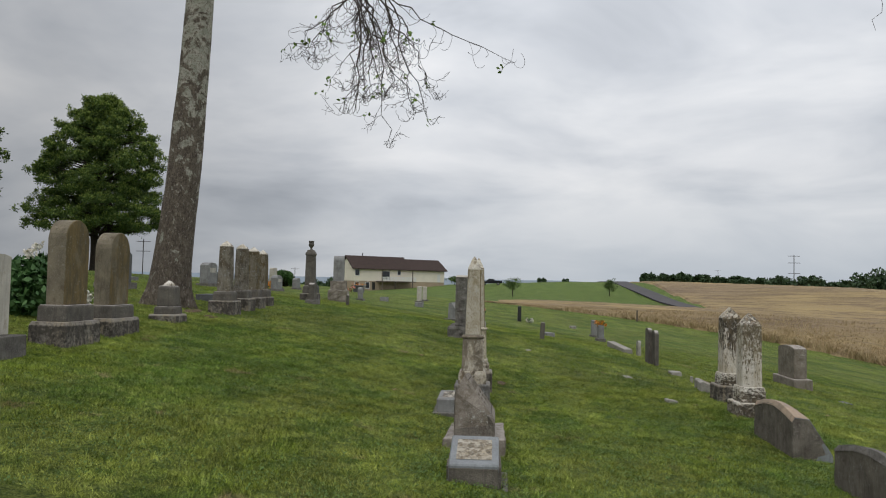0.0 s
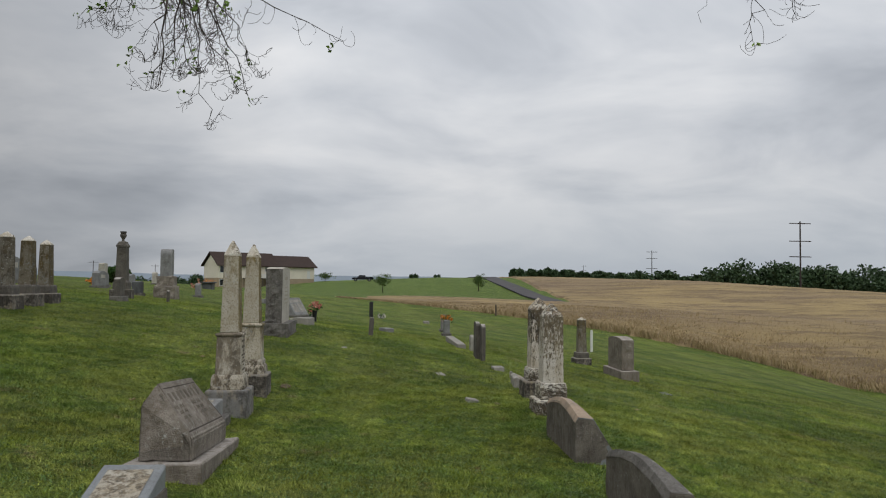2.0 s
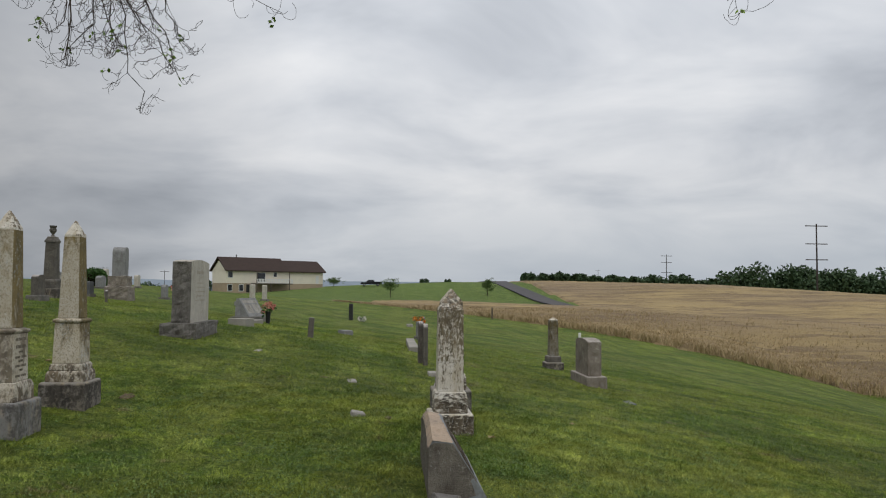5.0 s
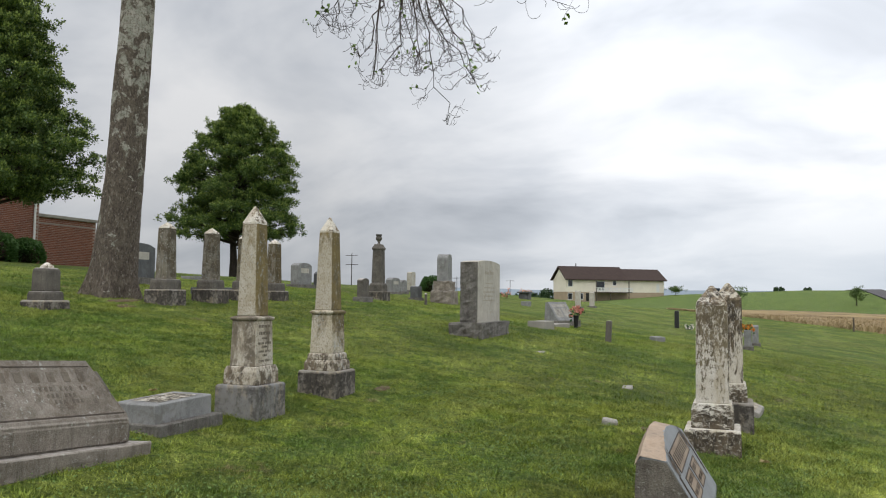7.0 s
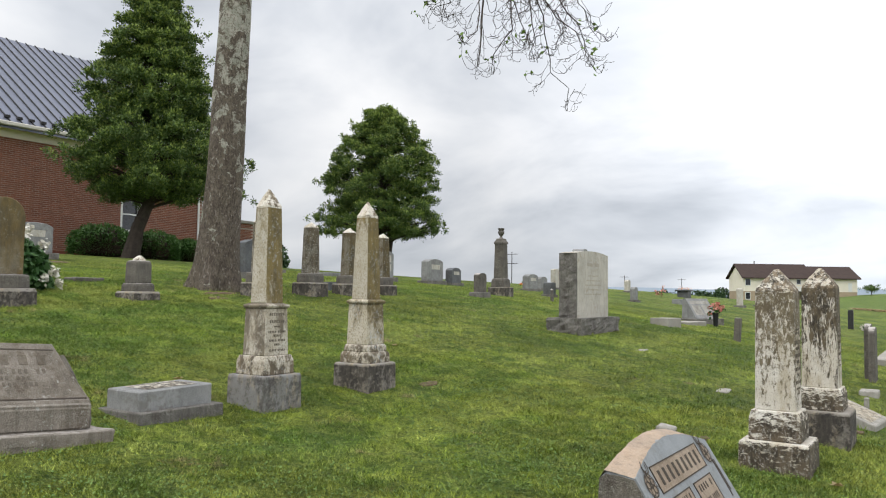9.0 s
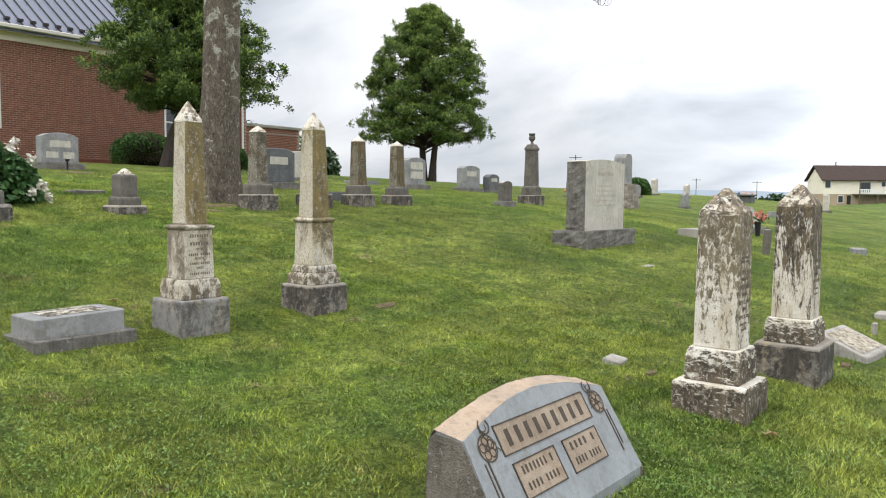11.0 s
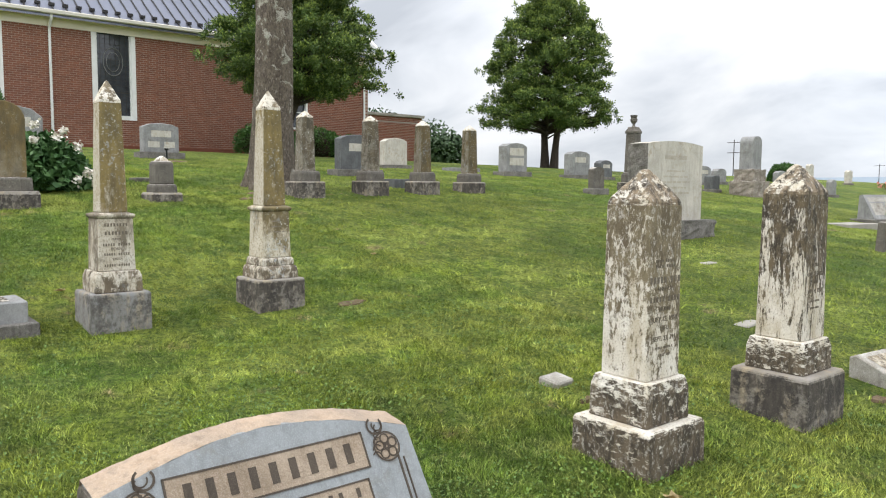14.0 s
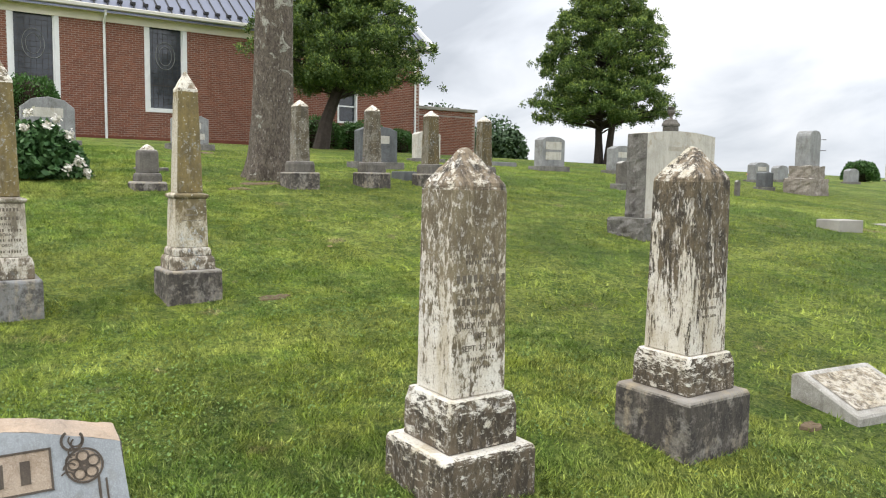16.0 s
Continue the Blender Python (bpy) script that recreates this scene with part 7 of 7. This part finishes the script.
def truck():
    x, y = -1.35, 216.0
    e = thing("pickup_truck", x, y, "black pickup truck parked on the hill", "pickup truck", rz=3, z=gz(x, y))
    bm = bmesh.new()
    prism(bm, [(-2.9, 0.55), (2.9, 0.55), (2.95, 0.9), (2.9, 1.12), (-2.75, 1.12), (-2.95, 0.85)], -0.95, 0.95)
    bmesh.ops.bevel(bm, geom=list(bm.edges), offset=0.06, segments=2, affect="EDGES")
    part("body", bm, black_paint, e)
    bm = bmesh.new()
    prism(bm, [(-1.6, 1.1), (0.9, 1.1), (0.75, 1.78), (-0.75, 1.82)], -0.82, 0.82)
    part("cab", bm, black_paint, e)
    bm = bmesh.new()
    box(bm, -1.0, 0.65, -0.83, 0.83, 1.22, 1.66)
    part("side_window", bm, pane_glass, e)
    bm = bmesh.new()
    box(bm, 0.95, 2.9, -0.95, -0.86, 1.1, 1.32), box(bm, 0.95, 2.9, 0.86, 0.95, 1.1, 1.32), box(bm, 2.82, 2.9, -0.86, 0.86, 1.1, 1.32)
    part("bed", bm, black_paint, e)
    for wx in (-1.95, 1.85):
        for wy in (-0.88, 0.88):
            bm = bmesh.new()
            lathe(bm, [(0.2, -0.13), (0.40, -0.12), (0.42, 0.0), (0.40, 0.12), (0.2, 0.13)], 16)
            w = part("wheel", bm, rubber, e, at=pose(wx, wy, 0.42, 90, 0, 0))
            bm = bmesh.new()
            lathe(bm, [(0.05, -0.14), (0.22, -0.135), (0.22, 0.135), (0.05, 0.14)], 12)
            part("rim", bm, chrome, w)
    part("bumper", boxed(-3.05, -2.9, -0.9, 0.9, 0.5, 0.72, bevel=0.02), chrome, e)


truck()


def small_tree(x, y, h, r, label, seed, mat=maple_leaf):
    e = thing("young_tree", x, y, label, "tree")
    rr = np.random.default_rng(seed)
    part("trunk", tube(bmesh.new(), [(0, 0, -0.2), (0.05, 0, h * 0.4), (0, 0.05, h * 0.9)], [0.12, 0.09, 0.03], 6), bark_dark, e)
    c = rr.normal(0, 1, (60, 3)) * (r * 0.42, r * 0.42, h * 0.16) + (0, 0, h * 0.66)
    crown("crown", c, 40, 0.5, 0.13, mat, e, seed)


small_tree(3.75, 178.0, 4.4, 2.2, "small open young tree on the green hill", 31)
small_tree(27.4, 188.0, 4.0, 1.5, "small upright young tree beside the lane", 32)
small_tree(-12.0, 221, 2.4, 2.2, "small round shrub beside the house", 33)


def woods(name, rows, seed, label, n, size, jitter=1.0):
    r = np.random.default_rng(seed)
    out = []
    for x0, y0, x1, y1, h, count in rows:
        for _ in range(count):
            t = r.uniform()
            x, y = x0 + (x1 - x0) * t + r.normal(0, 6) * (jitter if jitter == 1 else jitter * 0.3), y0 + (y1 - y0) * t + r.normal(0, 10) * (jitter if jitter == 1 else jitter * 0.3)
            hh = h * r.uniform(0.55, 1.1)
            g = gz(x, y)
            d = r.normal(0, 1, (n, 3))
            d /= np.linalg.norm(d, axis=1)[:, None]
            out.append(d * r.uniform(0.5, 1.0, (n, 1)) * (hh * 0.5, hh * 0.5, hh * 0.55) + (x, y, g + hh * 0.55))
    v, f = scatter_quads(np.concatenate(out), size, r)
    ob = new(name, sheet_mesh(name, v.tolist(), f.tolist()))
    ob.data.materials.append(wood_leaf)
    return tagged(ob, label, "woods", kind="stuff")


woods("far_woods", [(250, 330, 560, 260, 15, 220), (190, 405, 300, 350, 16, 90), (140, 420, 210, 420, 10, 46), (62, 290, 92, 300, 3.4, 26), (104, 380, 128, 385, 6.5, 14)], 41, "dark green wood along the far field edge", 520, 0.95)
woods("hill_trees", [(15, 282, 19, 283, 1.9, 4), (25, 284, 26, 284, 1.4, 2)], 42, "low tree tops beyond the green hill", 260, 0.22, 0.4)
woods("valley_trees", [(-66, 212, -43, 224, 4.0, 26), (-130, 270, -66, 240, 3.2, 22)], 43, "dark trees in the valley beside the house", 260, 0.42)
woods("annex_trees", [(-48, 45, -46.5, 45.6, 5.2, 3), (-47.5, 49, -44.5, 48, 4.4, 4), (-33, 39.8, -31.8, 39.2, 2.3, 3)], 44, "green trees behind the low annex", 1500, 0.17, 0.35)


def pylon(x, y, z0, h, arms, label):
    e = thing("power_pole", x, y, label, "power pole", "line of power poles", z=z0)
    part("pole", tube(bmesh.new(), [(0, 0, -9), (0, 0, h)], [h * 0.014, h * 0.009], 8), steel, e)
    for k in arms:
        bm = bmesh.new()
        box(bm, -h * 0.16, h * 0.16, -h * 0.006, h * 0.006, h * k - h * 0.006, h * k + h * 0.006)
        part("crossarm", bm, steel, e)


pylon(169.5, 288.3, 0.0, 28.0, (0.97, 0.72, 0.5), "tall steel power pole with three crossarms")
pylon(220.2, 584, 2.0, 28.0, (0.96, 0.78, 0.5), "distant power pole with three crossarms")
pylon(300, 1062, 6.0, 25.0, (0.95, 0.7), "very distant power pole")
pylon(-52.6, 110.5, 1.0, 6.6, (0.94, 0.72), "wooden utility pole beyond the crest")
pylon(-82.1, 239.5, -2.0, 9.3, (0.95,), "distant utility pole beyond the crest")
pylon(-64.0, 239.5, -2.0, 8.4, (0.95,), "distant utility pole beyond the crest")


def mountains():
    vs, fs = [], []
    n = 90
    for i in range(n + 1):
        az = radians(-20 + 80 * i / n)
        h = 22 + 18 * (0.5 + 0.5 * noise.noise((i * 0.12, 0, 0))) + 5 * noise.noise((i * 0.4, 3, 0))
        for z, d in ((-60, 3000), (h, 3050), (h - 6, 3200)):
            vs.append((-math.sin(az) * d, math.cos(az) * d, z))
    for i in range(n):
        for k in range(2):
            fs.append((i * 3 + k, i * 3 + 3 + k, i * 3 + 4 + k, i * 3 + 1 + k))
    ob = new("backdrop", sheet_mesh("backdrop", vs, fs))
    ob.data.materials.append(plain("far_blue_ridge", (0.30, 0.35, 0.42), 1.0, var=0.1, scale=0.002))
    tagged(ob, "low blue ridge on the far horizon", "hills", kind="structure")


mountains()


# ---------------------------------------------------------------- grass blades near the walk
def blades(name, n, x0, x1, y0, y1, low, high, wide, seed, mat, thin=False):
    """Mown turf: single blades that lean with their tuft, thick and long in places, thin in others."""
    r = np.random.default_rng(seed)
    x, y = r.uniform(x0, x1, n), r.uniform(y0, y1, n)
    clump = 0.55 * np.sin(x * 5.1 + 2 * np.sin(y * 3.3)) * np.sin(y * 4.7 + 2 * np.sin(x * 2.9)) + 0.6 * np.sin(x * 11.3 + y * 7.7) * np.sin(y * 13.1 - x * 5.9) + 0.5 * np.sin(x * 27.1 + 3 * np.sin(y * 9.1)) * np.sin(y * 31.3 + 3 * np.sin(x * 8.3))
    keep = r.uniform(-2.1, 0.9, n) < clump
    if thin:
        keep &= r.uniform(0, 1, n) < np.clip(1.1 - (np.hypot(x - 2, y - 9) - 6) / 19, 0, 1)
    x, y, clump = x[keep], y[keep], clump[keep]
    n = len(x)
    z = heights(x, y) - 0.004
    h = r.uniform(low, high, n) * (1 + 0.40 * clump) * (1 + 0.5 * np.clip(r.normal(0, 0.6, n), -0.5, 1.3))
    a = r.uniform(0, 2 * math.pi, n)
    w = np.stack([np.cos(a), np.sin(a)], 1) * (wide * r.uniform(0.6, 1.3, n))[:, None]
    # tufts part like cow-licks: the lean turns from place to place
    swirl = 2.2 * np.sin(x * 3.1 + 1.7 * np.sin(y * 2.3)) + 2.2 * np.cos(y * 3.7 + 1.5 * np.sin(x * 2.7)) + 1.2 * np.sin(x * 9.7 - y * 8.3)
    lean = (np.stack([np.cos(swirl), np.sin(swirl)], 1) * 0.32 + r.normal(0, 0.62, (n, 2))) * h[:, None]
    p = np.stack([x, y], 1)
    v = np.stack([np.column_stack([p - w, z]), np.column_stack([p + w, z]), np.column_stack([p + lean, z + h])], 1).reshape(-1, 3)
    me = bpy.data.meshes.new(name)
    me.vertices.add(3 * n)
    me.vertices.foreach_set("co", v.ravel().astype(np.float32))
    me.loops.add(3 * n)
    me.loops.foreach_set("vertex_index", np.arange(3 * n, dtype=np.int32))
    me.polygons.add(n)
    me.polygons.foreach_set("loop_start", np.arange(0, 3 * n, 3, dtype=np.int32))
    me.update(calc_edges=True)
    ob = new(name, me)
    ob.data.materials.append(mat)
    tagged(ob, "short mown green grass blades", "grass", kind="stuff")


blades("grass_blades", 1500000, -6.2, 8.0, 4.0, 13.2, 0.014, 0.034, 0.0024, 77, grass_blade)
blades("grass_tufts", 800000, -14.0, 19.0, 13.2, 38.0, 0.018, 0.038, 0.0055, 78, far_blade, True)
blades("grass_tufts", 200000, -14.5, -6.2, 4.5, 13.2, 0.022, 0.045, 0.0045, 79, far_blade)
blades("grass_tufts", 110000, 8.0, 19.0, 4.0, 13.2, 0.020, 0.040, 0.0050, 80, far_blade, True)


def clover(name, n, x0, x1, y0, y1, size, seed, mat):
    """Small rounded clover and weed leaves in drifts, held just over the blades."""
    r = np.random.default_rng(seed)
    x, y = r.uniform(x0, x1, n), r.uniform(y0, y1, n)
    drift = np.sin(x * 1.9 + 2 * np.sin(y * 1.3)) * np.sin(y * 1.6 + 2 * np.sin(x * 1.1)) + 0.6 * np.sin(x * 6.1 + y * 3.7) * np.sin(y * 7.3 - x * 2.9)
    keep = r.uniform(-0.9, 1.4, n) < drift
    x, y = x[keep], y[keep]
    n = len(x)
    c = np.column_stack([x, y, heights(x, y) + r.uniform(0.014, 0.036, n)])
    a = r.uniform(0, 2 * math.pi, n)
    k = (size * r.uniform(0.6, 1.3, n))[:, None]
    u = np.column_stack([np.cos(a), np.sin(a), r.normal(0, 0.40, n)]) * k
    w = np.column_stack([-np.sin(a), np.cos(a), r.normal(0, 0.40, n)]) * k * 0.75
    v = np.stack([c - u, c - w, c + u, c + w], 1)
    ob = new(name, sheet_mesh(name, v.reshape(-1, 3).tolist(), np.arange(4 * n).reshape(-1, 4).tolist()))
    ob.data.materials.append(mat)
    tagged(ob, "low clover leaves in the mown turf", "clover", kind="stuff")


clover("clover_leaves", 200000, -4.5, 7.0, 4.0, 13.0, 0.0075, 91, clover_leaf)


def fallen_leaf(x, y, rz, seed):
    r = random.Random(seed)
    bm = bmesh.new()
    n = 10
    ring = [bm.verts.new(((0.05 if k % 2 else 0.028) * math.cos(2 * math.pi * k / n) * r.uniform(0.8, 1.2), (0.045 if k % 2 else 0.024) * math.sin(2 * math.pi * k / n), 0.028 + r.uniform(0, 0.022))) for k in range(n)]
    c = bm.verts.new((0, 0, 0.022))
    for k in range(n):
        bm.faces.new((ring[k], ring[(k + 1) % n], c))
    bmesh.ops.solidify(bm, geom=list(bm.faces), thickness=0.002)
    ob = part("fallen_leaf", bm, dry_leaf, None)
    ob.matrix_world = pose(x, y, gz(x, y), 0, 0, rz)
    tagged(ob, "dry curled tan leaf lying on the grass", "leaf", "fallen leaves")


dry_leaf = plain("dry_leaf", (0.46, 0.36, 0.19), 0.8, var=0.3, scale=30)
for x, y, rz, k in ((4.03, 10.92, 20, 1), (-1.24, 9.65, 80, 2), (-1.22, 12.9, 140, 3), (5.3, 12.6, 200, 4)):
    fallen_leaf(x, y, rz, k)


def dirt_patch(x, y, rx, ry, seed):
    """A bare, crumbly spot in the turf."""
    r = random.Random(seed)
    n = 18
    bm = bmesh.new()
    rings = []
    for q in (1.0, 0.8, 0.5, 0.2):
        ring = []
        for k in range(n):
            a = 2 * math.pi * k / n
            w = q * (0.8 + 0.35 * noise.noise((math.cos(a) * 2, math.sin(a) * 2, seed * 3.1)))
            px, py = rx * w * math.cos(a), ry * w * math.sin(a)
            ring.append(bm.verts.new((px, py, gz(x + px, y + py) - gz(x, y) + (-0.02 if q == 1.0 else 0.010 + 0.008 * r.random()))))
        rings.append(ring)
    for a, b in zip(rings, rings[1:]):
        for i in range(n):
            bm.faces.new((a[i], a[(i + 1) % n], b[(i + 1) % n], b[i]))
    bm.faces.new(rings[-1])
    ob = part("bare_soil", bm, soil, None)
    ob.matrix_world = pose(x, y, gz(x, y), 0, 0, 0)
    tagged(ob, "small bare patch of brown soil in the turf", "soil", kind="stuff")


soil = plain("brown_soil", (0.16, 0.115, 0.068), 1.0, var=0.55, scale=14)
for k, (x, y, rx, ry) in enumerate(((0.12, 11.75, 0.10, 0.20), (2.98, 11.62, 0.05, 0.10), (3.95, 13.40, 0.06, 0.12), (-5.0, 13.2, 0.16, 0.26), (-12.7, 14.9, 0.32, 0.55), (-5.55, 13.75, 0.18, 0.45))):
    dirt_patch(x, y, rx, ry, k + 1)
